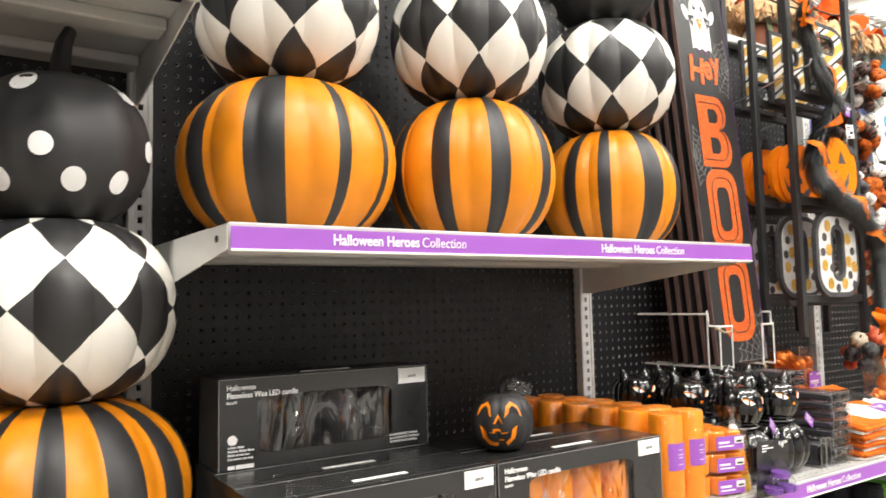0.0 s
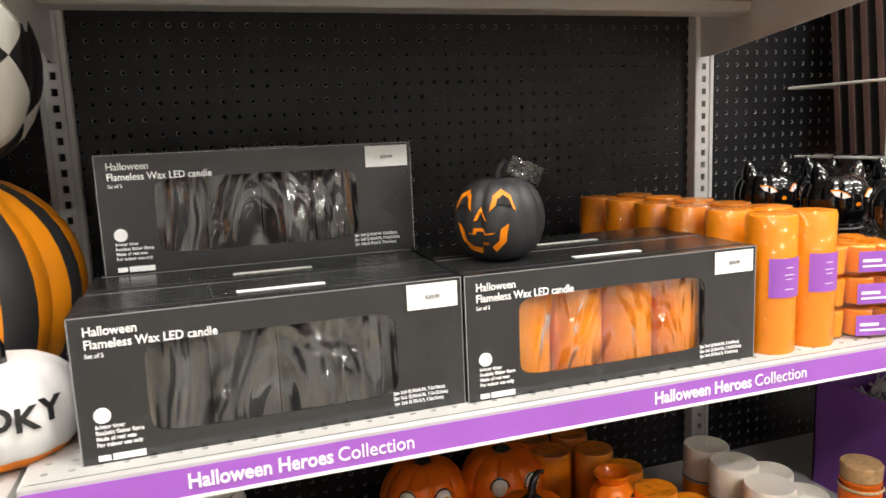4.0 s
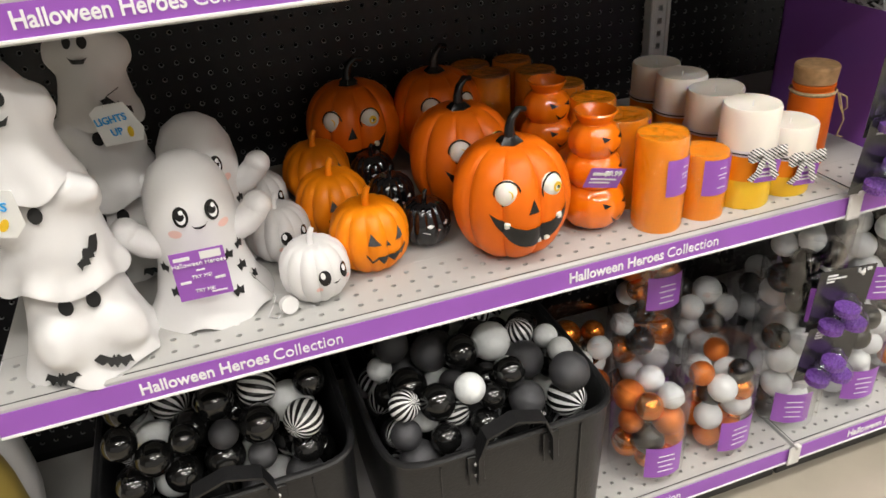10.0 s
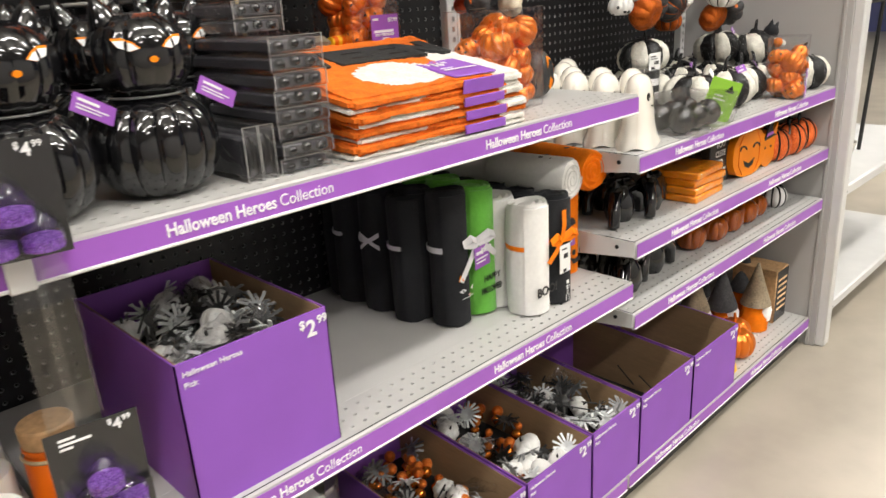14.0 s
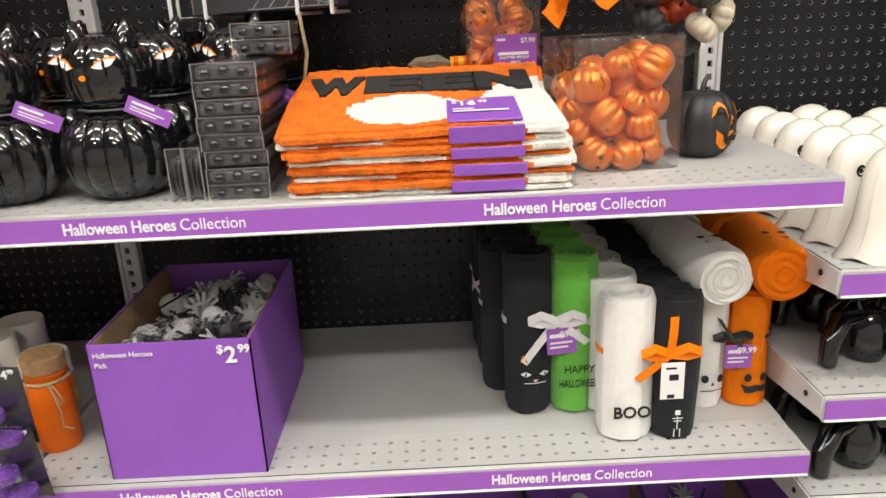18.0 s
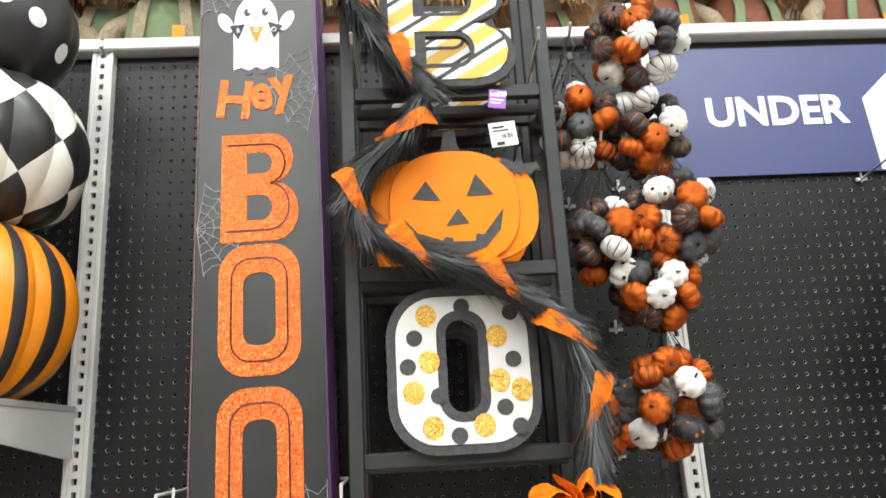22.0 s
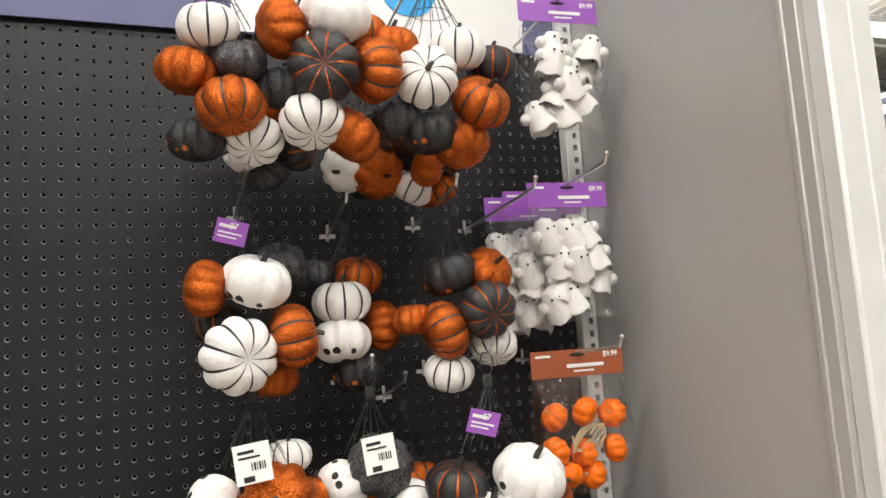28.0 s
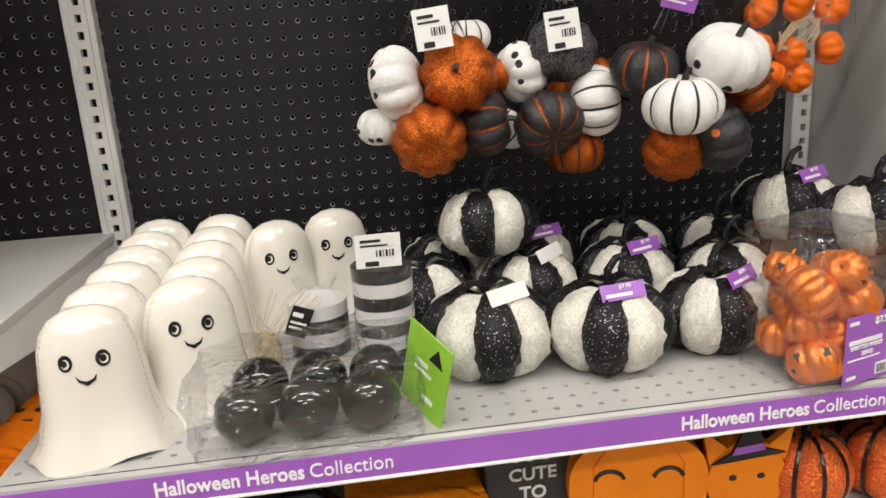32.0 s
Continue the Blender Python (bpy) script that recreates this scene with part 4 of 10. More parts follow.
candle_box(0.822, 1.155, T1, M["orangewax"], OW, full=False)


def jack(x, y, z, w, h, rz, label, size=1.0):
    t = thing("black_jack_o_lantern", x, y, z, label, "jack-o-lantern", "black jack-o-lanterns", rz)
    p = gourd_profile(w, h, 14, 0.08)
    part("body", lathe(p, 64, 12, 0.07, sharp=0.7), M["matteblack"], t)
    s = w / 0.15
    eye = [(-0.019, -0.012), (-0.012, 0.010), (0.0, 0.018), (0.012, 0.010), (0.019, -0.012), (0.008, -0.002), (-0.008, -0.002)]
    mouth = [(-0.042, 0.016), (-0.026, 0.004), (-0.010, 0.002), (-0.010, 0.010), (0.004, 0.010), (0.004, 0.002), (0.024, 0.004), (0.042, 0.016), (0.036, -0.010), (0.018, -0.025), (0.013, -0.014), (0.001, -0.014), (-0.003, -0.027), (-0.021, -0.023), (-0.036, -0.010)]
    nose = [(-0.010, -0.002), (0.010, -0.002), (0, 0.017)]
    for poly, zz, dx in ((eye, 0.70, -28), (eye, 0.70, 28), (nose, 0.52, 0), (mouth, 0.34, 0)):
        rim = [(a * s * 1.10, b * s * 1.12) for a, b in poly]
        part("cut_edge", decal(rim, p, h * zz, dx, 12, 0.07, 0.0012), M["softorange"], t, "bright orange cut edge")
        part("hollow", decal([(a * s * 0.74 + 0.0015, b * s * 0.72 - 0.001) for a, b in poly], p, h * zz, dx, 12, 0.07, 0.0026), M["dark"], t)
    part("stem", stem(h * 0.22, w * 0.05, 0.5), M["matteblack"], t, at=pose(0, 0, h * 0.93))
    return t


j = jack(0.905, 1.130, T1 + 0.158, 0.122, 0.112, -46, "matte black jack-o-lantern with orange cut edges on a box")
part("paper_label", box(0.045, 0.001, 0.024, (0.03, 0, 0.0)), M["bag"], j, "clear plastic tag", at=pose(0.012, -0.005, 0.128, 0, 25, 20))
jack(2.632, 1.19, T1, 0.105, 0.105, 40, "small black jack-o-lantern with orange cut edges")


# ---- pillar candles ----
def pillar(x, y, z, w, h, wax, label, group, rz=0, labelled=True, wick=True):
    t = thing("pillar_candle", x, y, z, label, "candle", group, rz)
    r = w / 2
    part("wax", lathe([(0, 0), (r * 0.97, 0), (r, 0.004), (r, h - 0.005), (r * 0.95, h), (r * 0.6, h - 0.002), (0, h - 0.005)], 32), wax, t)
    if wick:
        part("wick", sweep([(0, 0, h - 0.006), (0.002, 0, h + 0.002)], 0.0007, 5), wax, t)
    part("wrap", lathe([(r + 0.0014, 0.002), (r + 0.0014, h - 0.003), (r * 0.97, h + 0.0015), (r * 0.5, h + 0.0015), (0, h + 0.001)], 28), M["bag"], t, "clear shrink wrap").visible_shadow = False
    if labelled:
        lb = part("paper_label", lathe([(r + 0.0018, h * 0.42), (r + 0.0018, h * 0.42 + 0.055)], 40), M["purple"], t, "purple paper label")
        me = lb.data
        bm = bmesh.new()
        bm.from_mesh(me)
        bmesh.ops.delete(bm, geom=[f for f in bm.faces if abs(math.atan2(f.calc_center_median().x, -f.calc_center_median().y)) > 0.75], context="FACES")
        bm.to_mesh(me)
        bm.free()
        for k, (a, wd) in enumerate(((0.042, 0.016), (0.032, 0.022), (0.026, 0.016), (0.012, 0.020))):
            part("print", bars([(-wd * 0.4, 0, wd * 0.7, 0.0009)]), M["inkw"], t, at=pose(0, -r - 0.0022, h * 0.42 + a))
    return t


first = pillar(1.288, 1.058, T1, 0.069, 0.194, M["orangewax"], "tall orange pillar candle in clear wrap with a purple label", "tall orange pillars")
copy_thing(first, pose(1.362, 1.062, T1))
second = pillar(1.284, 1.139, T1, 0.069, 0.194, M["orangewax"], "tall orange pillar candle in clear wrap standing behind others", "tall orange pillars", labelled=False)
for i in range(1, 6):
    for x in (1.286, 1.364):
        if i == 1 and x < 1.3:
            continue
        copy_thing(second, pose(x + 0.004 * i - 0.012 * i, 1.060 + i * 0.079, T1, 0, 0, rnd.uniform(-20, 20)))


# ---- tealight packs ----
def tea_pack(x, y, z):
    t = thing("tealight_pack", x, y, z, "clear pack of orange votive candles with a purple label", "candle pack", "votive packs", -14)
    for i in range(3):
        for k in range(3):
            part("votive", lathe([(0, 0.003), (0.019, 0.003), (0.021, 0.040), (0.019, 0.042), (0, 0.040)], 18), M["orangewax"], t, at=pose(-0.045 + 0.044 * i, 0.022 + 0.044 * k, 0))
    part("tray", box(0.138, 0.138, 0.045, (0, 0.064, 0.0235), 0.004), M["film"], t, "clear plastic tray").visible_shadow = False
    tag_card(t, 0.072, 0.030, pose(-0.020, -0.0065, 0.006), M["purple"], rows=((0.08, 0.55, 0.4, 0.14), (0.08, 0.28, 0.55, 0.1)), name="label_card")
    tag_card(t, 0.024, 0.014, pose(0.028, -0.0078, 0.019), M["white"], rows=((0.2, 0.35, 0.6, 0.3),), ink=M["ink"], name="price_sticker", label="white price sticker")
    return t


for i in range(3):
    tea_pack(1.445, 1.035, T1 + i * 0.0475)

cc = thing("candy_corn_candle", 1.525, 1.062, T1, "candy corn shaped candle in clear wrap", "candle", rz=-20)
part("wax", lathe([(0, 0), (0.030, 0), (0.033, 0.008), (0.027, 0.06), (0.019, 0.11), (0.008, 0.140), (0, 0.146)], 24), M["orangewax"], cc)
part("yellow_foot", lathe([(0.0325, 0.001), (0.0337, 0.008), (0.0305, 0.036)], 24), M["yellow"], cc, "yellow wax foot")
part("white_tip", lathe([(0.0225, 0.098), (0.0195, 0.112), (0.0085, 0.141), (0, 0.147)], 24), M["ivory"], cc, "ivory wax tip")
part("wrap", lathe([(0.036, 0.0), (0.037, 0.01), (0.030, 0.08), (0.020, 0.15), (0.006, 0.165), (0.016, 0.185)], 20), M["bag"], cc, "clear wrap tied at the top").visible_shadow = False

# ---- ghosts on the middle shelf ----
FLARE = lambda amp, n, zmax: (lambda a, z, r: amp * math.sin(a * n) * max(0, 1 - z / zmax) if z < zmax else 0)


def shade_tag(parent, m):
    card = [(-0.029, -0.024), (0.024, -0.027), (0.033, -0.012), (0.024, 0.026), (-0.012, 0.029), (-0.026, 0.022)]
    t = part("hang_tag", plate(card, 0.001), M["white"], parent, "white die-cut tag", at=m)
    for txt, dz in (("LIGHTS", 0.004), ("UP", -0.013)):
        me = words(txt, 0.0135, M["cyan"], 0.01, align="CENTER")
        part("lettering", me, None, t, at=pose(-0.003, -0.001, dz))
    part("bulb_mark", plate(oval(0.008, 0.015, 12, (0.017, -0.008)), 0.0006), M["yellow"], t, at=pose(0, -0.0008, 0, 0, 16, 0))
    part("loop", sweep([(-0.004, 0, 0.026), (0.0, 0.012, 0.034), (0.010, 0.030, 0.036)], 0.0006, 4), M["plasticblack"], t, "thin black tie")


def bat(s=1.0):
    half_ = [(0, -0.2), (0.15, -0.35), (0.3, -0.1), (0.55, -0.3), (0.75, 0.0), (1.0, -0.05), (0.75, 0.32), (0.35, 0.2), (0.18, 0.15), (0.1, 0.35), (0, 0.2)]
    pts = half_ + [(-x, z) for x, z in half_[::-1][1:-1]]
    return [(x * 0.02 * s, z * 0.02 * s) for x, z in pts]


def triple_ghost(x, y, rz, mirror=1):
    t = thing("stacked_ghost_figure", x, y, T2, "tall white ceramic figure of three stacked ghosts", "ghost figure", "stacked ghosts", rz)
    tiers = ((0.0, 0.146, 0.146, 0, 0.0), (0.112, 0.124, 0.140, 5, -0.004), (0.224, 0.102, 0.138, -4, -0.006))
    for i, (z0, w, h, lean, dx) in enumerate(tiers):
        r = w / 2
        prof = [(r * 1.02, 0.004), (r * 1.10, 0.0), (r * 1.08, 0.005), (r * 0.98, h * 0.14), (r * 0.87, h * 0.33), (r * 0.79, h * 0.52), (r * 0.74, h * 0.68), (r * 0.66, h * 0.82), (r * 0.50, h * 0.93), (r * 0.26, h * 0.985), (0, h)]
        arms = (((-34, 0.36, 0.030, 0.022), (34, 0.36, 0.030, 0.022)), ((34, 0.80, 0.022, 0.012), (62, 0.70, 0.022, 0.012), (-70, 0.56, 0.024, 0.016)), ((-88, 0.62, 0.022, 0.015), (84, 0.60, 0.022, 0.015)))[i]
        fine = [(float(a), float(b)) for a, b in zip(np.interp(np.linspace(0, 10, 51), range(11), [p[0] for p in prof]), np.interp(np.linspace(0, 10, 51), range(11), [p[1] for p in prof]))]
        bm = lathe(fine, 72, 0, 0, wave=FLARE(0.007, 5, 0.05))
        for v in bm.verts:
            a, k = math.atan2(v.co.y, v.co.x), max(0.0, 1 - v.co.z / (h * 0.7))
            g = 1 + 0.055 * k * math.sin(6 * a + i * 1.3) + 0.03 * noise.noise(v.co * 22 + Vector((i * 4, x * 9, 0)))
            push = Vector((0, 0, 0))
            for az, zz, wide, amp in arms:
                q = radians(az * mirror - 90)
                c = Vector((math.cos(q), math.sin(q), 0)) * rad_at(prof[1:], h * zz) + Vector((0, 0, h * zz))
                push += Vector((math.cos(q), math.sin(q), 0.1)) * amp * math.exp(-((v.co - c).length / wide) ** 4)
            v.co = Vector((v.co.x * g, v.co.y * g, v.co.z)) + push
        g = part("ghost", bm, M["whitematte"], t, at=pose(mirror * dx, 0, z0, 0, mirror * lean, 0))
        ez, eyes, size = ((0.655, (-15, 14), (0.015, 0.020)), (0.66, (-46, -18), (0.014, 0.018)), (0.76, (-15, 12), (0.0105, 0.016)))[i]
        for az in eyes:
            part("eye_hole", decal(oval(*size, 16), prof[1:], h * ez, az * mirror, lift=0.0042, cuts=1), M["dark"], g)
        if i == 2:
            part("smile", decal([(-0.011, 0.004), (-0.005, 0.0015), (0, 0.001), (0.005, 0.0015), (0.011, 0.004), (0.006, -0.004), (-0.006, -0.004)], prof[1:], h * 0.60, -2 * mirror, lift=0.0042, cuts=1), M["ink"], g)
        for az, zz, tilt in (((-34, 0.10, 6), (10, 0.14, -28)), ((26, 0.30, 50),), ((-44, 0.16, -35),))[i]:
            c, q = math.cos(radians(tilt)), math.sin(radians(tilt))
            part("bat", decal([(a * c - b * q, a * q + b * c) for a, b in bat(1.05)], prof[1:], h * zz, az * mirror, lift=0.0055, cuts=1), M["ink"], g)
    shade_tag(t, pose(-0.050 * mirror, -0.078, 0.232, 5, 12 * mirror, -10))
    return t


triple_ghost(0.448, 1.085, 12)
triple_ghost(0.500, 1.300, -14, -1)


def cute_ghost(x, y, rz, full=True):
    t = thing("ghost_figure", x, y, T2, "white ceramic ghost with rosy cheeks and raised arms", "ghost figure", "ghost figures", rz)
    prof = [(0.082, 0.0), (0.080, 0.006), (0.066, 0.03), (0.056, 0.07), (0.054, 0.11), (0.055, 0.14), (0.050, 0.170), (0.038, 0.195), (0.020, 0.208), (0, 0.212)]
    part("body", lathe(prof, 56, 0, 0, wave=FLARE(0.007, 6, 0.05)), M["whitematte"], t)
    for s in (-1, 1):
        arm = sweep([(s * 0.04, -0.01, 0.100), (s * 0.062, -0.012, 0.108), (s * 0.076, -0.014, 0.122), (s * 0.080, -0.014, 0.128)], 0.020, 14, taper=0.85)
        part("arm", arm, M["whitematte"], t)
        part("hand_tip", ball_mesh(M["whitematte"], 16), None, t, at=scaled(s * 0.080, -0.014, 0.128, 0.037))
        part("eye", decal(oval(0.018, 0.026, 18), prof, 0.150, s * 20 + 6, lift=0.0016, cuts=1), M["black"], t)
        part("eye_ring", decal(oval(0.011, 0.016, 14), prof, 0.149, s * 20 + 6.5, lift=0.0022, cuts=1), M["inkw"], t)
        part("pupil", decal(oval(0.010, 0.011, 14), prof, 0.151, s * 20 + 5.5, lift=0.0027, cuts=1), M["black"], t)
        part("eye_shine", decal(oval(0.005, 0.006, 12), prof, 0.156, s * 20 + 8, lift=0.0032, cuts=1), M["inkw"], t)
        part("cheek", decal(oval(0.017, 0.011, 16), prof, 0.128, s * 32 + 6, lift=0.0008, cuts=1), M["pink"], t)
    part("smile", decal([(-0.010, 0.004), (-0.006, -0.002), (0, -0.004), (0.006, -0.002), (0.010, 0.004), (0.006, 0.000), (0, -0.001), (-0.006, 0.000)], prof, 0.135, 6, lift=0.0016, cuts=1), M["black"], t)
    star = [(math.sin(k * math.pi / 5) * (0.009 if k % 2 == 0 else 0.0038), math.cos(k * math.pi / 5) * (0.009 if k % 2 == 0 else 0.0038)) for k in range(10)]
    for az, zz in ((32, 0.085), (48, 0.062), (30, 0.036), (55, 0.09), (62, 0.04), (-40, 0.05), (-55, 0.08)):
        part("cut_star", decal(star, prof, zz, az, lift=0.0014, cuts=1), M["dark"], t)
    if full:
        c = tag_card(t, 0.062, 0.068, pose(-0.036, -0.084, 0.055, 4, 0, -4), M["purple"], rows=((0.06, 0.87, 0.3, 0.07), (0.42, 0.60, 0.16, 0.03), (0.08, 0.38, 0.2, 0.05), (0.72, 0.38, 0.2, 0.05), (0.6, 0.1, 0.3, 0.03)), label="purple printed try me card")
        for txt, sz_, dz in (("Halloween Heroes", 0.0082, 0.048), ("TRY ME!", 0.0065, 0.030), ("TRY ME!", 0.0065, 0.010)):
            me = words(txt, sz_, M["inkw"], 0.0, align="CENTER")
            part("lettering", me, None, c, at=pose(0.031, -0.0012, dz))
        part("price_sticker", box(0.024, 0.0008, 0.010, (0.046, -0.0012, 0.0605)), M["white"], c, "white price sticker")
        w = part("wire", sweep([(0.05, -0.06, 0.06), (0.075, -0.07, 0.02), (0.060, -0.084, 0.002), (0.070, -0.092, 0.002), (0.080, -0.086, 0.006)], 0.0008, 5), M["chrome"], t, "thin wire lead")
        part("button_disc", lathe([(0, 0), (0.0115, 0), (0.0115, 0.010), (0, 0.010)], 18), M["whitematte"], t, at=pose(0.086, -0.082, 0.013, 75, 0, 15))
    return t


cute_ghost(0.594, 1.135, 2)
cute_ghost(0.612, 1.275, 0, False)


# ---- small pumpkins with faces ----
def little(x, y, w, h, skin, style, rz, label, group):
    t = thing("small_pumpkin", x, y, T2, label, "pumpkin decoration", group, rz)
    p = gourd_profile(w, h * 0.9, 12, 0.08)
    part("body", lathe(p, 72, 12, 0.085, sharp=0.75), M[skin], t)
    part("stem", stem(h * 0.24, w * 0.055, 0.25), M[skin], t, at=pose(0, 0, h * 0.80))
    H = h * 0.9
    if style == "kawaii":
        for s in (-1, 1):
            part("eye", decal(oval(0.016, 0.021, 16), p, H * 0.56, s * 19, 12, 0.085, 0.0012, 1), M["black"], t)
            part("eye_shine", decal(oval(0.006, 0.009, 10), p, H * 0.61, s * 19 - 3, 12, 0.085, 0.0022, 1), M["inkw"], t)
            part("cheek", decal(oval(0.009, 0.006, 10), p, H * 0.38, s * 30, 12, 0.085, 0.0012, 1), M["pink"], t)
        part("smile", decal([(-0.007, 0.003), (0, -0.003), (0.007, 0.003), (0, -0.0005)], p, H * 0.42, 0, 12, 0.085, 0.0014, 1), M["black"], t)
    elif style == "jack":
        for s in (-1, 1):
            part("eye", decal([(-0.009, -0.007), (0.009, -0.007), (0.003 * s, 0.010)], p, H * 0.62, s * 20, 12, 0.085, 0.0012, 1), M["greyfelt"], t)
        part("nose", decal([(-0.004, 0), (0.004, 0), (0, 0.008)], p, H * 0.50, 0, 12, 0.085, 0.0012, 1), M["greyfelt"], t)
        zig = [(-0.032, 0.008), (-0.024, -0.004), (-0.016, 0.003), (-0.008, -0.008), (0, 0.0), (0.008, -0.008), (0.016, 0.003), (0.024, -0.004), (0.032, 0.008)]
        part("mouth", decal(zig + [(a, b + 0.004) for a, b in zig[::-1]], p, H * 0.32, 0, 12, 0.085, 0.0014, 1), M["black"], t)
    else:
        for s in (-1, 1):
            part("eye", decal([(-0.006, 0), (0, 0.0035), (0.006, 0.001), (0, -0.003)], p, H * 0.58, s * 20, 12, 0.085, 0.0012, 1), M["inkw"], t)
            part("whisker", decal([(0, 0), (0.010 * s, 0.003), (0.010 * s, 0.0042), (0, 0.0012)], p, H * 0.42, s * 22, 12, 0.085, 0.0012, 0), M["inkw"], t)
        part("nose", decal(oval(0.004, 0.003, 8), p, H * 0.46, 0, 12, 0.085, 0.0012, 0), M["pink"], t)
    return t


for x, y in ((0.728, 1.085), (0.700, 1.210), (0.688, 1.340)):
    little(x, y, 0.094, 0.094, "whitematte", "kawaii", 26, "white ceramic pumpkin with a shy smiling face", "white face pumpkins")
for x, y in ((0.815, 1.130), (0.790, 1.252), (0.790, 1.378)):
    little(x, y, 0.113, 0.113, "softorange", "jack", 14, "orange ceramic jack-o-lantern with a zigzag mouth", "orange face pumpkins")
for x, y in ((0.905, 1.155), (0.884, 1.262), (0.880, 1.362)):
    little(x, y, 0.076, 0.080, "blackgloss", "cat", 14, "glossy black ceramic pumpkin with a cat face", "black cat pumpkins")


def grinner(x, y, rz):
    t = thing("grinning_pumpkin", x, y, T2, "orange resin pumpkin with wide eyes and a toothy grin", "pumpkin decoration", "grinning pumpkins", rz)
    w, h = 0.166, 0.168
    p = gourd_profile(w, h, 18, 0.06)
    part("body", lathe(p, 108, 9, 0.10, sharp=0.55), M["deeporange"], t)
    part("stem", sweep([(0, 0, -0.006), (0, 0, 0.008), (0, 0, 0.018), (0.004, 0, 0.030), (0.016, 0, 0.040), (0.028, 0, 0.037)], 0.009, 10, taper=0.45), M["black"], t, at=pose(0, 0, h - 0.008, 0, 0, 20))
    part("stem_foot", lathe([(0.020, 0.0), (0.017, 0.004), (0.010, 0.010)], 12, 6, 0.3), M["black"], t, at=pose(0, 0, h - 0.010))
    for s in (-1, 1):
        a, z = radians(s * 25), h * 0.69
        rr = rad_at(p, z) - 0.008
        part("eyeball", ball_mesh(M["ivory"], 20, 14), None, t, "cream eyeball", at=pose(math.sin(a) * rr, -math.cos(a) * rr, z) @ Matrix.Diagonal((0.034, 0.026, 0.036, 1)))
        part("eye_rim", sweep([(math.sin(a) * (rr + 0.004) + 0.0175 * math.cos(q) * math.cos(a), -math.cos(a) * (rr + 0.004) + 0.0175 * math.cos(q) * math.sin(a), z + 0.0185 * math.sin(q)) for q in np.linspace(0, 2 * math.pi, 25)], 0.0012, 5), M["black"], t, "dark painted rim")
        part("iris", plate(oval(0.013, 0.014, 16), 0.004), M["yellow"], t, at=pose(math.sin(a) * (rr + 0.0125) + 0.002, -math.cos(a) * (rr + 0.0125), z + 0.001, 0, 0, s * 20))
        part("pupil", plate(oval(0.0035, 0.004, 12), 0.003), M["black"], t, at=pose(math.sin(a) * (rr + 0.0134) + 0.003, -math.cos(a) * (rr + 0.0134), z + 0.001, 0, 0, s * 20))
    part("nose", decal([(-0.008, 0), (0.008, 0), (0.001, 0.019)], p, h * 0.53, 0, 9, 0.10, 0.0016, 1), M["black"], t)
    n = 14
    top = [(-0.060 + 0.120 * i / n, 0.024 * (2 * i / n - 1) ** 2) for i in range(n + 1)]
    bot = [(0.060 - 0.120 * i / n, 0.024 * (1 - 2 * i / n) ** 2 - 0.030 * (1 - (1 - 2 * i / n) ** 2) ** 0.7) for i in range(1, n)]
    part("mouth", decal(top + bot, p, h * 0.40, 0, 9, 0.10, 0.0022, 2), M["black"], t)
    for dx, dz in ((-0.036, 0.006), (0.040, 0.008), (0.012, -0.024), (0.023, -0.021)):
        z = h * 0.40 + dz
        a = dx / rad_at(p, z)
        r = rad_at(p, z) * (1 - 0.10 * (1 - abs(math.sin((a - math.pi / 2) * 4.5)) ** 0.6))
        part("tooth", box(0.0095, 0.006, 0.0095, (0, 0, 0), 0.002), M["ivory"], t, at=pose(math.sin(a) * r, -math.cos(a) * r, z, 0, 0, math.degrees(a)))
    return t


grinner(1.012, 1.090, -2)
grinner(1.000, 1.252, 5)
grinner(0.878, 1.460, -14)
grinner(1.030, 1.450, 0)


def tower(x, y, rz, tag=False):
    t = thing("pumpkin_tower_jar", x, y, T2, "glossy orange ceramic jar of three stacked pumpkins", "ceramic jar", "pumpkin tower jars", rz)
    z = 0
    for i, (w, h) in enumerate(((0.100, 0.076), (0.083, 0.063), (0.077, 0.058))):
        p = gourd_profile(w, h, 12, 0.05)
        part("tier", lathe(p, 48, 10, 0.06, sharp=0.7), M["orangegloss"], t, at=pose(0, 0, z))
        for s in (-1, 1):
            part("eye", decal([(-0.006 * s, 0.004), (0.006 * s, 0.008), (0.004 * s, 0.0)], p, h * 0.58, s * 20 + 12, 10, 0.06, 0.0012, 1), M["black"], t, at=pose(0, 0, z))
        part("mouth", decal([(-0.012, 0.006), (-0.006, 0.0), (0, -0.003), (0.006, 0.0), (0.012, 0.006), (0.005, -0.005), (-0.005, -0.005)], p, h * 0.34, 12, 10, 0.06, 0.0012, 1), M["black"], t, at=pose(0, 0, z))
        z += h - 0.016
    part("rim", lathe([(0.025, 0), (0.023, 0.008), (0.028, 0.016), (0.031, 0.022), (0.029, 0.024), (0.021, 0.014), (0.018, 0.0)], 32), M["orangegloss"], t, at=pose(0, 0, z + 0.004))
    if tag:
        tag_card(t, 0.052, 0.034, pose(-0.060, -0.062, 0.098, 20, 12, -8), M["purple"], price="$9.99")
    return t


tower(1.147, 1.100, 5, True)
tower(1.150, 1.255, 0)

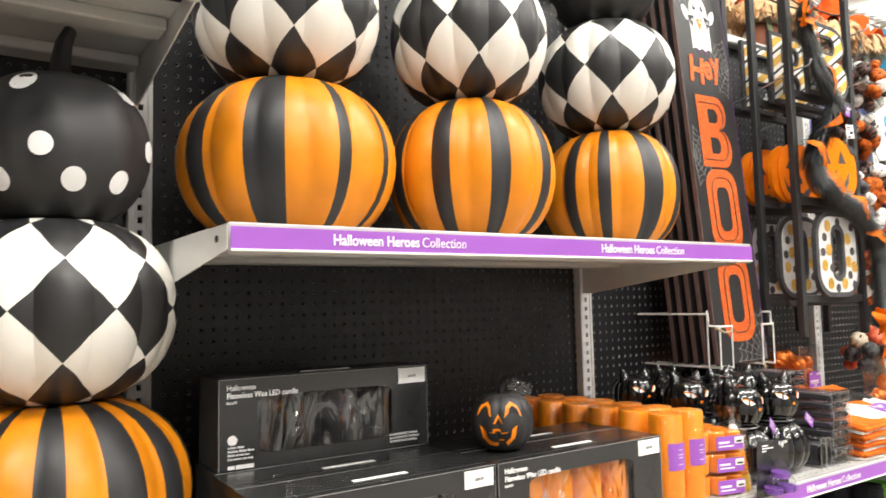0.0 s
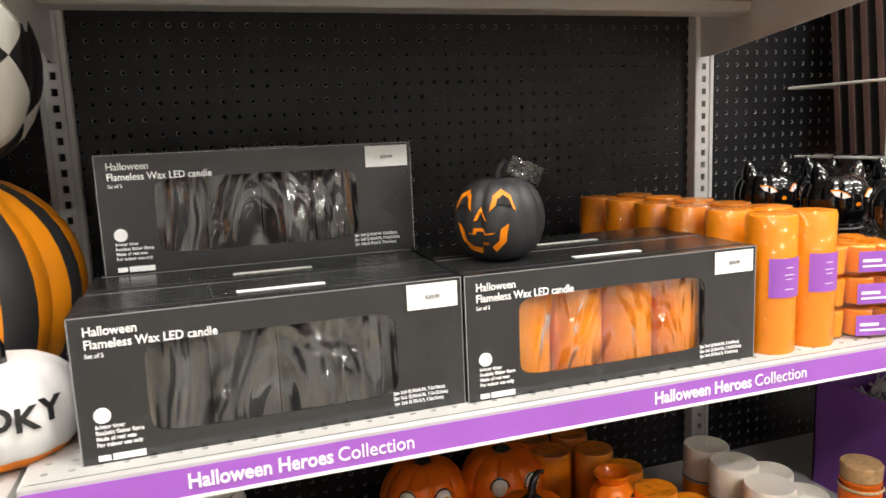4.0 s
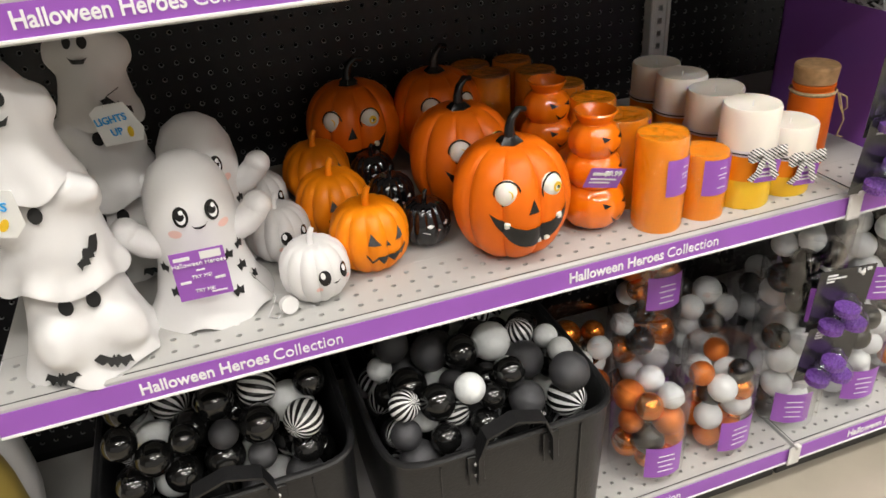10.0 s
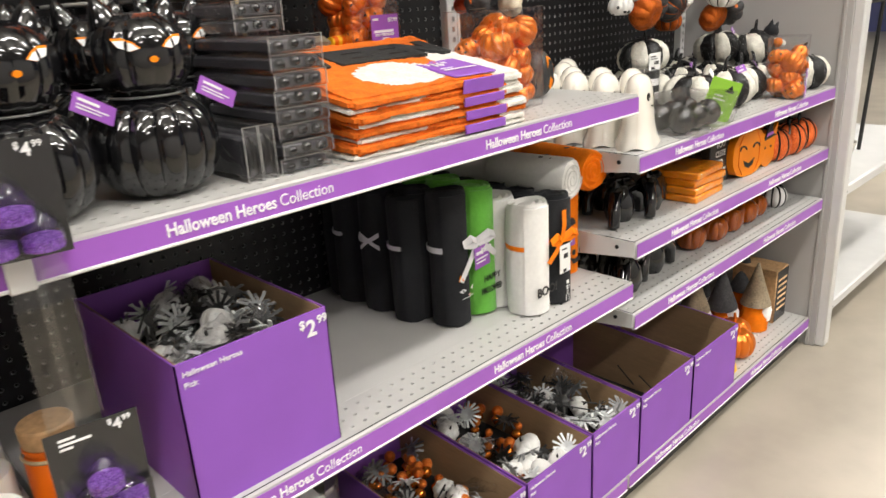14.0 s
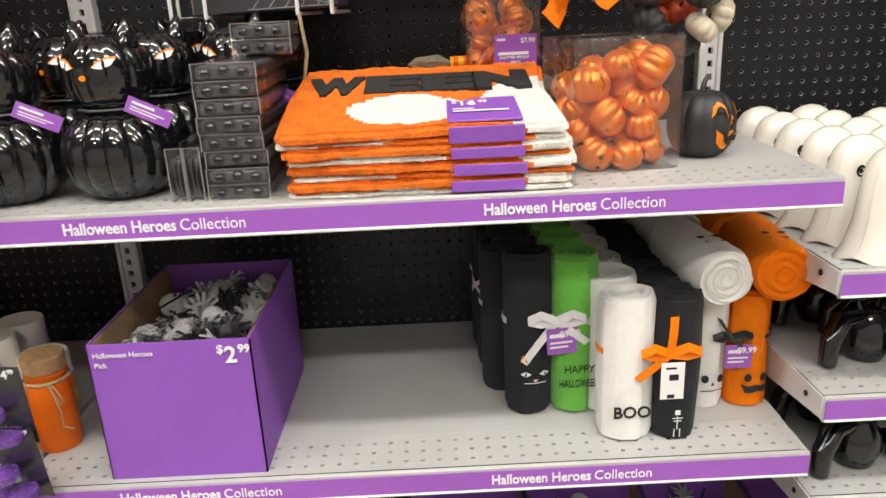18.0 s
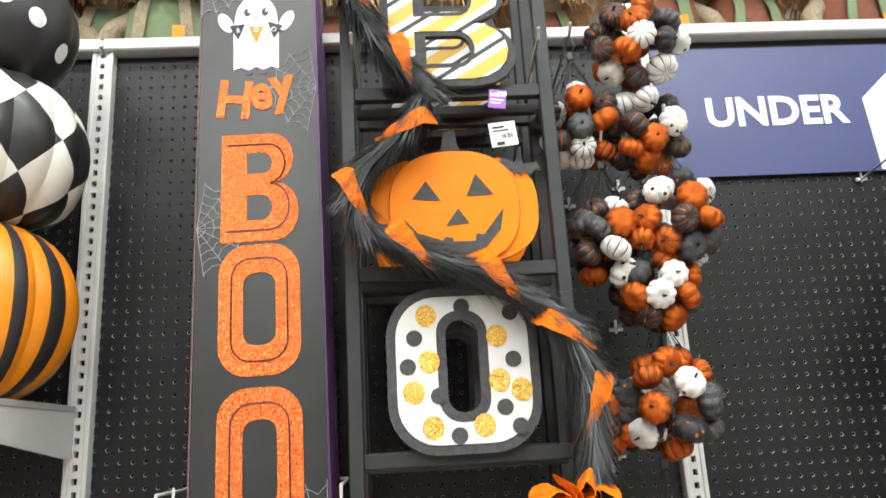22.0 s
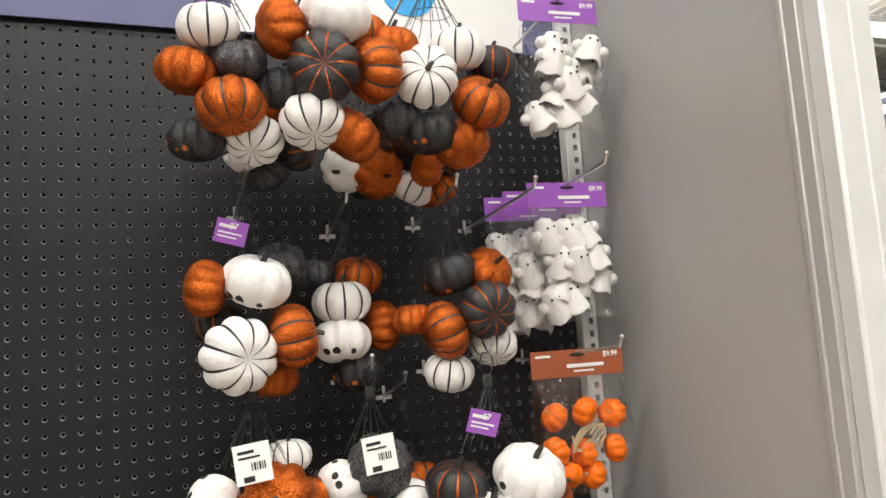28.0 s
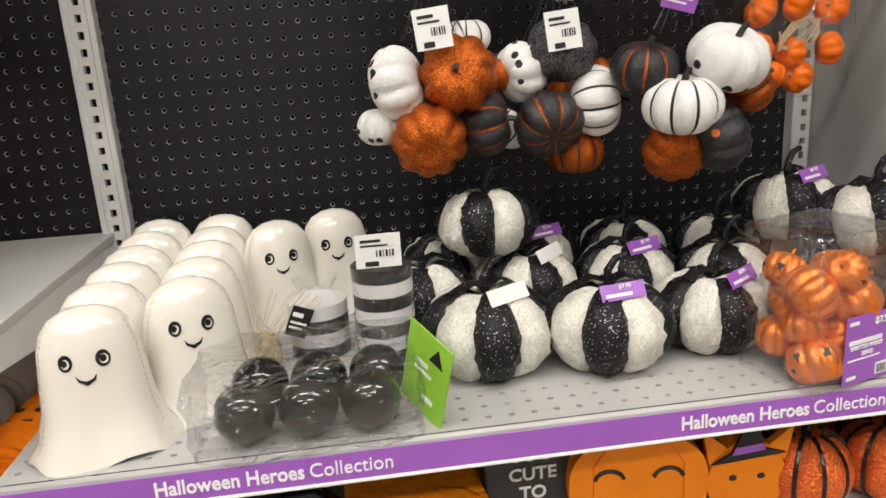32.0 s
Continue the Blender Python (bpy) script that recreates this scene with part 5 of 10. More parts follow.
c1 = pillar(1.230, 1.056, T2, 0.073, 0.142, M["orangewax"], "orange pillar candle with a purple label", "orange pillars", 25)
pillar(1.308, 1.060, T2, 0.070, 0.100, M["orangewax"], "short orange pillar candle with a purple label", "short orange pillars", 8)
for x, y in ((1.222, 1.145), (1.222, 1.235), (1.215, 1.325), (1.208, 1.415), (1.200, 1.500), (1.130, 1.440), (1.120, 1.510)):
    pillar(x, y, T2, 0.073, 0.142, M["orangewax"], "orange pillar candle in clear wrap behind others", "orange pillars", 60, labelled=False)
for x, y in ((1.303, 1.150), (1.296, 1.24)):
    pillar(x, y, T2, 0.070, 0.100, M["orangewax"], "short orange pillar candle with a purple label", "short orange pillars", -15)


def ticking():
    m = mat("black_white_ticking", (0.75, 0.75, 0.75), 0.6, vary=0.05)
    t = m.node_tree
    co = t.nodes.new("ShaderNodeTexCoord")
    dot = t.nodes.new("ShaderNodeVectorMath")
    dot.operation = "DOT_PRODUCT"
    dot.inputs[1].default_value = (150, 0, 210)
    fr = t.nodes.new("ShaderNodeMath")
    fr.operation = "FRACT"
    rp = t.nodes.new("ShaderNodeValToRGB")
    rp.color_ramp.interpolation = "CONSTANT"
    rp.color_ramp.elements[0].color, rp.color_ramp.elements[1].color = (0.78, 0.77, 0.74, 1), (0.02, 0.02, 0.02, 1)
    rp.color_ramp.elements[1].position = 0.6
    t.links.new(co.outputs["Object"], dot.inputs[0])
    t.links.new(dot.outputs["Value"], fr.inputs[0])
    t.links.new(fr.outputs[0], rp.inputs["Fac"])
    t.links.new(rp.outputs["Color"], t.nodes["Principled BSDF"].inputs["Base Color"])
    return m


M["ticking"] = ticking()


def trio(x, y, h, bow=True):
    t = thing("candy_corn_pillar", x, y, T2, "ivory, orange and yellow pillar candle with a striped bow", "candle", "candy corn pillars", -6)
    r = 0.042
    a, b = h * 0.30, h * 0.58
    part("yellow_layer", lathe([(0, 0), (r * 0.97, 0), (r, 0.003), (r, a)], 32), M["yellow"], t, "yellow wax layer")
    part("orange_layer", lathe([(r, a), (r, b)], 32), M["orangewax"], t, "orange wax layer")
    part("ivory_layer", lathe([(r, b), (r, h - 0.004), (r * 0.95, h), (r * 0.5, h - 0.003), (0, h - 0.005)], 32), M["ivory"], t, "ivory wax layer")
    part("wick", sweep([(0, 0, h - 0.006), (0.001, 0, h + 0.003)], 0.0009, 5), M["white"], t)
    part("band", lathe([(r + 0.001, b - 0.004), (r + 0.002, b), (r + 0.001, b + 0.005)], 32), M["ribbonw"], t, "striped ribbon band")
    part("band_stripe", lathe([(r + 0.0022, b - 0.001), (r + 0.0022, b + 0.0015)], 32), M["ink"], t)
    if bow:
        for s in (-1, 1):
            loop = [(0, -r - 0.004, b), (s * 0.014, -r - 0.016, b + 0.013), (s * 0.027, -r - 0.013, b + 0.011), (s * 0.031, -r - 0.010, b + 0.003), (s * 0.022, -r - 0.006, b - 0.003), (0, -r - 0.005, b)]
            part("bow_loop", ribbon(loop, 0.011, (0, 0.3, 1)), M["ticking"], t)
            tail = [(0, -r - 0.006, b), (s * 0.010, -r - 0.011, b - 0.012), (s * 0.012, -r - 0.010, b - 0.024), (s * 0.022, -r - 0.007, b - 0.036)]
            part("bow_tail", ribbon(tail, 0.010, (1, 0, 0.5 * s)), M["ticking"], t)
        tag_card(t, 0.042, 0.034, pose(-0.012, -r - 0.004, b - 0.042, 0, 6, 8), M["purple"])
    return t


trio(1.388, 1.068, 0.154)
trio(1.470, 1.075, 0.110)
for x, y, h in ((1.398, 1.165, 0.146), (1.405, 1.260, 0.145), (1.412, 1.345, 0.142), (1.482, 1.175, 0.108), (1.490, 1.265, 0.108)):
    trio(x, y, h, False)

jr = thing("corked_jar_candle", 1.565, 1.135, T2, "orange glass jar candle with a cork and a twine bow", "jar candle")
part("glass", lathe([(0, 0), (0.032, 0), (0.034, 0.004), (0.034, 0.118), (0.030, 0.128), (0.033, 0.134), (0.033, 0.138), (0, 0.138)], 32), M["deeporange"], jr, "orange filled glass")
part("cork", lathe([(0.030, 0.138), (0.032, 0.140), (0.034, 0.164), (0.032, 0.167), (0, 0.167)], 28), M["cork"], jr)
part("twine", lathe([(0.0345, 0.122), (0.0365, 0.125), (0.0345, 0.128)], 28), M["twine"], jr)
part("twine_loop", sweep([(0.020, -0.030, 0.125), (0.032, -0.038, 0.118), (0.040, -0.036, 0.098), (0.034, -0.034, 0.090), (0.026, -0.033, 0.105), (0.018, -0.034, 0.124)], 0.0012, 5), M["twine"], jr)
part("twine_end", sweep([(0.022, -0.034, 0.122), (0.034, -0.040, 0.08), (0.030, -0.036, 0.052), (0.046, -0.034, 0.046)], 0.0012, 5), M["twine"], jr)


# ---- hanging strips of glitter tealights at the joint ----
def clip_strip(x, y, ztop, zs, label="clear hanging strip with cards of purple glitter tealights"):
    t = thing("hanging_strip", x, y, ztop, label, "hanging strip", "hanging strips")
    part("strip", box(0.036, 0.001, 0.40, (0, 0, -0.20)), M["film"], t, "clear plastic strip").visible_shadow = False
    part("top_clip", box(0.03, 0.008, 0.03, (0, 0.002, 0), 0.003), M["film"], t).visible_shadow = False
    for z, tilt in zs:
        c = part("tealight_card", plate([(-0.050, -0.062), (0.050, -0.062), (0.050, 0.062), (-0.050, 0.062)], 0.001), M["blackbox"], t, "black backing card", at=pose(0, -0.004, z - ztop, tilt, 0, -8))
        price_mark(c, "4", 0.016, 0.044, 0.019)
        part("print", bars([(-0.036, 0.052, 0.018, 0.003), (-0.036, 0.046, 0.034, 0.003), (-0.036, 0.040, 0.014, 0.003)]), M["inkw"], c, at=pose(0, -0.0005, 0))
        for dx, dz in ((-0.021, -0.040), (0.021, -0.040), (0.0, -0.008)):
            part("tealight", lathe([(0, 0), (0.0195, 0), (0.0195, 0.011), (0, 0.010)], 20), M["purplegl"], c, at=pose(dx, -0.019, dz - 0.006))
            part("cup", lathe([(0.0205, -0.001), (0.0215, 0.012), (0.018, 0.024), (0.008, 0.036), (0.003, 0.040), (0, 0.041)], 9), M["jar"], c, at=pose(dx, -0.019, dz - 0.006)).visible_shadow = False
    return t


M["purplegl"] = glitter("purple_glitter", (0.36, 0.14, 0.70), (0.12, 0.03, 0.26))
clip_strip(B_ + 0.002, FRONT - 0.016, T1 + 0.10, ((T1 + 0.055, 4),))
clip_strip(B_ + 0.026, FRONT - 0.018, T1 - 0.02, ((0.806, 3), (0.712, 6)))
clip_strip(B_ + 0.002, FRONT - 0.016, T2 - 0.05, ((0.46, 3), (0.35, 6)))


# ---- base deck: woven baskets and tubes of baubles ----
def bauble(parent, x, y, z, s, kind, r):
    if kind == "stripe":
        me = STRIPE_BALL
    else:
        me = ball_mesh(M[kind], 20, 12)
    b = part("bauble", me, None, parent, at=scaled(x, y, z, s, r.uniform(0, 360), r.uniform(0, 360), r.uniform(0, 360)))
    return b


STRIPE_BALL = to_mesh(lathe([(math.sin(math.pi * i / 14) * 0.5, -math.cos(math.pi * i / 14) * 0.5) for i in range(15)], 28), M["stripekw"])


def pack(r, box_, sizes, count, tries=60):
    """Settles balls in a box: each goes as low as the ones under it let it."""
    done = []
    for _ in range(count):
        s = r.choice(sizes)
        best = None
        for _ in range(tries):
            x, y = r.uniform(box_[0] + s / 2, box_[1] - s / 2), r.uniform(box_[2] + s / 2, box_[3] - s / 2)
            z = box_[4] + s / 2
            for a, b, c, d in done:
                q = ((s + d) / 2) ** 2 - (x - a) ** 2 - (y - b) ** 2
                if q > 0:
                    z = max(z, c + math.sqrt(q) * 0.96)
            if best is None or z < best[2]:
                best = (x, y, z, s)
        done.append(best)
    return done


def basket(x0, x1, y0, y1, h, seed):
    t = thing("storage_basket", (x0 + x1) / 2, (y0 + y1) / 2, BASE, "black faux leather basket with a riveted loop handle", "basket", "black baskets")
    w, d = x1 - x0, y1 - y0
    body = bmesh.new()
    rim = oval(w, d, 40, (0, 0), 7)
    rows = [(0.0, 0.93), (0.01, 0.95), (h, 1.0), (h, 0.965), (0.02, 0.90)]
    rings = [[body.verts.new((x * k, y * k, z)) for x, y in rim] for z, k in rows]
    for a, b in zip(rings, rings[1:]):
        for i in range(40):
            body.faces.new((a[i], a[(i + 1) % 40], b[(i + 1) % 40], b[i]))
    body.faces.new(rings[-1])
    body.faces.new(rings[0][::-1])
    part("body", body, M["basket"], t)
    part("rim_fold", sweep([(x * 0.992, y * 0.992, h) for x, y in rim + rim[:1]], 0.006, 8), M["basket"], t)
    for xx in (-w * 0.30, w * 0.30):
        part("side_seam", sweep([(xx, -d / 2 * 0.958, 0.02), (xx, -d / 2 * 0.999, h - 0.01)], 0.0016, 5), M["basket"], t)
    hand = [(-0.06, -d / 2 - 0.004, h - 0.05), (-0.058, -d / 2 - 0.005, h - 0.0), (-0.045, -d / 2 - 0.006, h + 0.035), (0, -d / 2 - 0.008, h + 0.052), (0.045, -d / 2 - 0.006, h + 0.035), (0.058, -d / 2 - 0.005, h), (0.06, -d / 2 - 0.004, h - 0.05)]
    part("handle", ribbon(hand, 0.026, (0, 1, 0.02), thick=0.002), M["basket"], t, "black strap handle")
    for s in (-0.06, 0.06):
        part("handle_tab", box(0.026, 0.003, 0.055, (s, -d / 2 - 0.004, h - 0.03), 0.001), M["basket"], t)
        for dz in (-0.018, -0.040):
            part("rivet", lathe([(0.004, 0), (0.003, 0.002), (0, 0.0025)], 10), M["chrome"], t, at=pose(s, -d / 2 - 0.006, h + dz, 90))
    return t


for (x0, x1, y0, y1), seed in (((0.372, 0.740, 1.02, 1.38), 3), ((0.765, 1.140, 0.965, 1.40), 4)):
    basket(x0, x1, y0, y1, 0.285, seed)
    r = random.Random(seed)
    fill = thing("bauble_heap_bed", (x0 + x1) / 2, (y0 + y1) / 2, BASE + 0.02, "black and white baubles heaped in a basket", "baubles")
    bx = (-(x1 - x0) * 0.44, (x1 - x0) * 0.44, -(y1 - y0) * 0.43, (y1 - y0) * 0.43, 0.08)
    part("under_layer", box((x1 - x0) * 0.86, (y1 - y0) * 0.86, 0.10, (0, 0, 0.055), 0.02), M["matteblack"], fill)
    for x, y, z, s in pack(r, bx, (0.042, 0.048, 0.052, 0.058, 0.064), 150):
        bauble(fill, x, y, z + 0.01, s, r.choice(("ballk", "ballk", "ballk", "ballk", "ballk", "ballw", "ballw", "stripe", "stripe", "blackgl", "blackgl")), r)


def tube(x, y, z, h, colours, seed, count=26, tagz=0.10, rz=0):
    t = thing("bauble_tube", x, y, z, "clear plastic tube of small round baubles with a purple label", "bauble tube", "bauble tubes", rz)
    r = random.Random(seed)
    R = 0.069
    done = []
    for _ in range(count):
        s = r.choice((0.046, 0.052, 0.058))
        best = None
        for _ in range(60):
            a, q = r.uniform(0, 6.283), (R - s / 2 - 0.002) * math.sqrt(r.random())
            px, py, pz = q * math.cos(a), q * math.sin(a), s / 2 + 0.003
            for d in done:
                g = ((s + d[3]) / 2 * 0.90) ** 2 - (px - d[0]) ** 2 - (py - d[1]) ** 2
                if g > 0:
                    pz = max(pz, d[2] + math.sqrt(g) * 0.92)
            if best is None or pz < best[2]:
                best = (px, py, pz, s)
        if best[2] + best[3] / 2 < h - 0.01:
            done.append(best)
            bauble(t, *best[:3], best[3], r.choice(colours), r)
    part("wall", lathe([(R, 0.001), (R, h - 0.002)], 36), M["tubewall"], t, "clear plastic wall").visible_shadow = False
    part("lid", lathe([(R + 0.001, h - 0.012), (R + 0.001, h), (0, h + 0.0005)], 36), M["tubewall"], t, "clear plastic lid").visible_shadow = False
    bm = lathe([(R + 0.0008, tagz - 0.075), (R + 0.0008, tagz - 0.005)], 48)
    bmesh.ops.delete(bm, geom=[f for f in bm.faces if abs(math.atan2(f.calc_center_median().x, -f.calc_center_median().y)) > 0.55], context="FACES")
    part("label", bm, M["purple"], t, "purple paper label")
    for k, wd in enumerate((0.03, 0.034, 0.026, 0.03)):
        part("print", bars([(-wd / 2, 0, wd, 0.0018)]), M["inkw"], t, at=pose(0, -R - 0.0022, tagz - 0.022 - k * 0.012))
    return t


MIX, BW = ("ballw", "ballo", "ballo", "copper", "ballk", "ballw"), ("ballw", "ballw", "ballk")
k = 11
for x, y, h, cols in ((1.275, 1.085, 0.21, MIX), (1.425, 1.090, 0.21, MIX), (1.590, 1.100, 0.235, BW), (1.745, 1.105, 0.235, BW), (1.895, 1.110, 0.235, MIX), (1.21, 1.235, 0.24, MIX), (1.355, 1.240, 0.24, MIX), (1.505, 1.250, 0.26, BW), (1.660, 1.260, 0.26, BW), (1.815, 1.265, 0.26, BW), (2.04, 1.115, 0.235, BW)):
    k += 1
    tube(x, y, BASE, h, cols, k, 44, rz=rnd.uniform(-25, 5))
for x, y, cols in ((1.590, 1.104, BW), (1.745, 1.108, BW), (1.355, 1.242, MIX), (1.895, 1.112, MIX)):
    k += 1
    tube(x, y, BASE + (0.237 if y < 1.2 else 0.242), 0.20, cols, k, 36, rz=rnd.uniform(-25, 5))

big = thing("giant_white_pumpkin", 0.055, 1.20, BASE, "giant white foam pumpkin with a yellow painted rib", "pumpkin decoration")
bm = lathe(gourd_profile(0.44, 0.50, 18, 0.06), 80, 10, 0.07, sharp=0.7)
for f in bm.faces:
    c = f.calc_center_median()
    f.material_index = 1 if abs((math.degrees(math.atan2(c.y, c.x)) + 18 + 180) % 360 - 180) < 18 else 0
part("body", bm, [M["whitematte"], M["dullgold"]], big)
part("stem", stem(0.10, 0.022, 0.3), M["matteblack"], big, at=pose(0, 0, 0.47))


# ---- second bay, upper shelf: cat jars, clamshells, bath mats, bauble boxes ----
def cat_jar(x, y, rz, tag):
    t = thing("black_cat_jar", x, y, T1, "glossy black ceramic cat jar of two ribbed pumpkins", "ceramic jar", "black cat jars", rz)
    p1, p2 = gourd_profile(0.162, 0.132, 14, 0.06), gourd_profile(0.122, 0.108, 14, 0.05)
    part("pot", lathe(p1, 84, 14, 0.085, sharp=0.6), M["blackgloss"], t)
    hd = part("head", lathe(p2, 72, 12, 0.06, sharp=0.65), M["blackgloss"], t, at=pose(0, 0, 0.122))
    part("wire_ring", lathe([(0.046, 0.126), (0.048, 0.1275), (0.046, 0.129)], 40), M["chrome"], t)
    for s in (-1, 1):
        part("ear", lathe([(0.019, 0), (0.014, 0.016), (0.004, 0.034), (0, 0.036)], 12), M["blackgloss"], hd, at=pose(s * 0.034, -0.004, 0.090, 0, s * 14, 0))
        part("inner_ear", plate([(-0.008, 0.003), (0.008, 0.003), (s * 0.001, 0.024)], 0.001), M["inkw"], hd, at=pose(s * 0.037, -0.0195, 0.093, -20, s * 14, 0))
        eye = [(-0.013 * s, -0.003), (-0.003 * s, -0.0055), (0.010 * s, -0.001), (0.016 * s, 0.007), (0.005 * s, 0.007), (-0.006 * s, 0.003)]
        part("eye_rim", decal([(a * 1.15, b * 1.25 + 0.001) for a, b in eye], p2, 0.066, s * 26, 12, 0.045, 0.0010, 1), M["softorange"], hd)
        part("eye", decal(eye, p2, 0.066, s * 26, 12, 0.045, 0.0018, 1), M["inkw"], hd)
        part("pupil", decal(oval(0.004, 0.012, 10), p2, 0.067, s * 27, 12, 0.045, 0.0026, 1), M["black"], hd)
    part("nose", decal(oval(0.010, 0.008, 10), p2, 0.050, 0, 12, 0.045, 0.003, 1), M["softorange"], hd)
    if tag:
        tag_card(t, 0.060, 0.022, pose(0.045, -0.055, 0.128, 0, 28, 20), M["purple"])
    return t


for x, y, tag in ((1.606, 1.105, 1), (1.765, 1.110, 1), (1.630, 1.275, 0), (1.775, 1.280, 0), (1.900, 1.300, 1), (1.62, 1.44, 0), (1.77, 1.45, 0), (1.93, 1.455, 0)):
    cat_jar(x, y, rnd.uniform(-10, 6), tag)


def clamshell(x, y, z, w, d, h, rz=0):
    t = thing("clamshell_pack", x, y, z, "clear clamshell pack with a black spider decoration", "clear pack", "clamshell packs", rz)
    part("shell", box(w, d, h, (0, d / 2, h / 2), 0.002), M["tubewall"], t, "clear plastic shell").visible_shadow = False
    part("card", box(w - 0.006, d - 0.008, h * 0.72, (0, d / 2 + 0.002, h * 0.44), 0.003), M["smoky"], t, "smoky grey insert")
    for i in range(3):
        part("spider_body", ball_mesh(M["blackgloss"], 16), None, t, at=pose(-w * 0.30 + i * w * 0.29, 0.006, h * (0.42 + 0.1 * (i % 2))) @ Matrix.Diagonal((w * 0.20, 0.016, h * 0.62, 1)))
    # thin metal strips imitate highlights along the clear edges
    for sx in (-1, 1):
        part("shell_edge", box(0.0012, 0.0012, h, (sx * w / 2, 0, h / 2)), M["chrome"], t, "bright strip imitating the highlight on a plastic edge")
    part("shell_edge", box(w, 0.0010, 0.0010, (0, 0, h - 0.0004)), M["jarlid"], t, "bright strip imitating the highlight on a plastic edge")
    return t


for i in range(8):
    clamshell(1.946 + rnd.uniform(-0.003, 0.003), 1.035 + rnd.uniform(-0.003, 0.004), T1 + i * 0.0232, 0.084, 0.24, 0.0225, rnd.uniform(-1.5, 1.5))
for i in range(2):
    clamshell(1.972, 1.16, T1 + (8 + i) * 0.0232, 0.084, 0.12, 0.0225, 3)
for i in range(2):
    t = clamshell(1.862 + i * 0.024, 1.040, T1, 0.0215, 0.17, 0.075)


def slab(w, d, h, seed, wob=0.006, nx=34, ny=22):
    """A soft thick layer of cloth with rounded, uneven edges, its underside at z = 0."""
    bm = box(w, d, h, (0, d / 2, h / 2), h * 0.30, seg=3)
    bmesh.ops.subdivide_edges(bm, edges=[e for e in bm.edges if abs(e.verts[0].co.x - e.verts[1].co.x) > w * 0.5], cuts=nx)
    bmesh.ops.subdivide_edges(bm, edges=[e for e in bm.edges if abs(e.verts[0].co.y - e.verts[1].co.y) > d * 0.5], cuts=ny)
    for v in bm.verts:
        p = v.co * 9 + Vector((seed * 3.1, seed, 0))
        q = v.co * 60 + Vector((seed, 0, seed))
        v.co += Vector((noise.noise(p), noise.noise(p + Vector((5, 5, 5))), 0)) * wob * 1.4
        v.co.z += (noise.noise(p + Vector((9, 1, 3))) * wob * 0.8 + noise.noise(q) * 0.0024) * (1 if v.co.z > h * 0.3 else 0.4)
    return bm


def bath_mat(z, seed, top=False, dx=0.0, rz=0, tilt=0.0):
    """A mat folded twice: thick at the fold behind, thin and loose in front."""
    t = thing("folded_bath_mat", 2.205 + dx, 1.012, z, "folded orange, white and black shag bath mat with a purple sleeve", "bath mat", "bath mats", rz)
    t.matrix_world = pose(2.205 + dx, 1.012, z, tilt, 0, rz)
    w, d, h = 0.385, 0.30, 0.037
    thin = lambda y: 0.60 + 0.40 * min(1, max(0, y / d))
    for k, (th, ww) in enumerate(((0.012, w - 0.004), (0.0275, w))):
        bm = slab(ww, d, th, seed + k * 7, 0.007, 60, 44)
        for f in bm.faces:
            c = f.calc_center_median()
            n = noise.noise(Vector((c.x * 16, c.y * 16, seed)))
            mi = 0
            if k == 0 and noise.noise(Vector((c.x * 6, c.y * 6, seed * 2.7))) > 0.0:
                mi = 1
            if k == 1:
                e = ((c.x - 0.175) / 0.085) ** 2 + ((c.y - 0.10) / 0.115) ** 2
                mi = 1 if e < 1 + 0.25 * n else 0
                e = ((c.x + 0.022) / 0.080) ** 2 + ((c.y - 0.085) / 0.058) ** 2
                mi = 1 if top and e < 1 + 0.3 * n else mi
                if c.z < th * 0.35 and c.y < 0.03 and noise.noise(Vector((c.x * 8, 0, seed * 1.7))) > 0.1:
                    mi = 1
            f.material_index = mi
        for v in bm.verts:
            v.co.z = (v.co.z + 0.0105 * k) * thin(v.co.y) + 0.0016 * noise.noise(v.co * 180 + Vector((seed, k, 0)))
            v.co.y += 0.004 * (1 - k) + 0.005 * noise.noise(Vector((v.co.x * 12, seed, k))) * (v.co.y < 0.05)
        part("upper_fold" if k else "lower_fold", bm, [M["mato"], M["matw"], M["matk"]], t)
    if top:
        s = box(0.100, 0.105, 0.004, (0.086, 0.066, h * thin(0.05) + 0.0015), 0.002)
        part("paper_sleeve", s, M["card"], t, "purple paper sleeve", at=pose(0, 0, 0, 0.6))
        part("sleeve_front", box(0.100, 0.003, h * 0.62, (0.086, -0.0035, h * 0.36), 0.001), M["card"], t, "purple paper sleeve")
        for q, ch in enumerate("WEEN"):
            me = words(ch, 0.100, M["matk"], 0.075, 0.004, "CENTER")
            part("shag_letter", me, None, t, "black shag letter", at=fitted(me, -0.128 + q * 0.084, 0.160, h * thin(0.16) + 0.0015, 0.086, 0, -87, 0))
        zt = h * thin(0.06) + 0.0052
        price_mark(t, "16", 0.044, zt, 0.026, rx=-89, yy=0.078)
        part("print", bars([(0.044, 0, 0.076, 0.005), (0.044, 0.010, 0.03, 0.003)]), M["inkw"], t, at=pose(0, 0.048, zt + 0.0002, -89))
    else:
        part("paper_sleeve", box(0.098, 0.004, h * 0.40, (0.078, -0.004, h * 0.30), 0.001), M["card"], t, "purple paper sleeve")
    return t


for i in range(4):
    bath_mat(T1 + i * 0.0225, i + 1, i == 3, rnd.uniform(-0.006, 0.006), rnd.uniform(-0.8, 0.8), math.degrees(math.atan(i * 0.0150 / 0.30)))

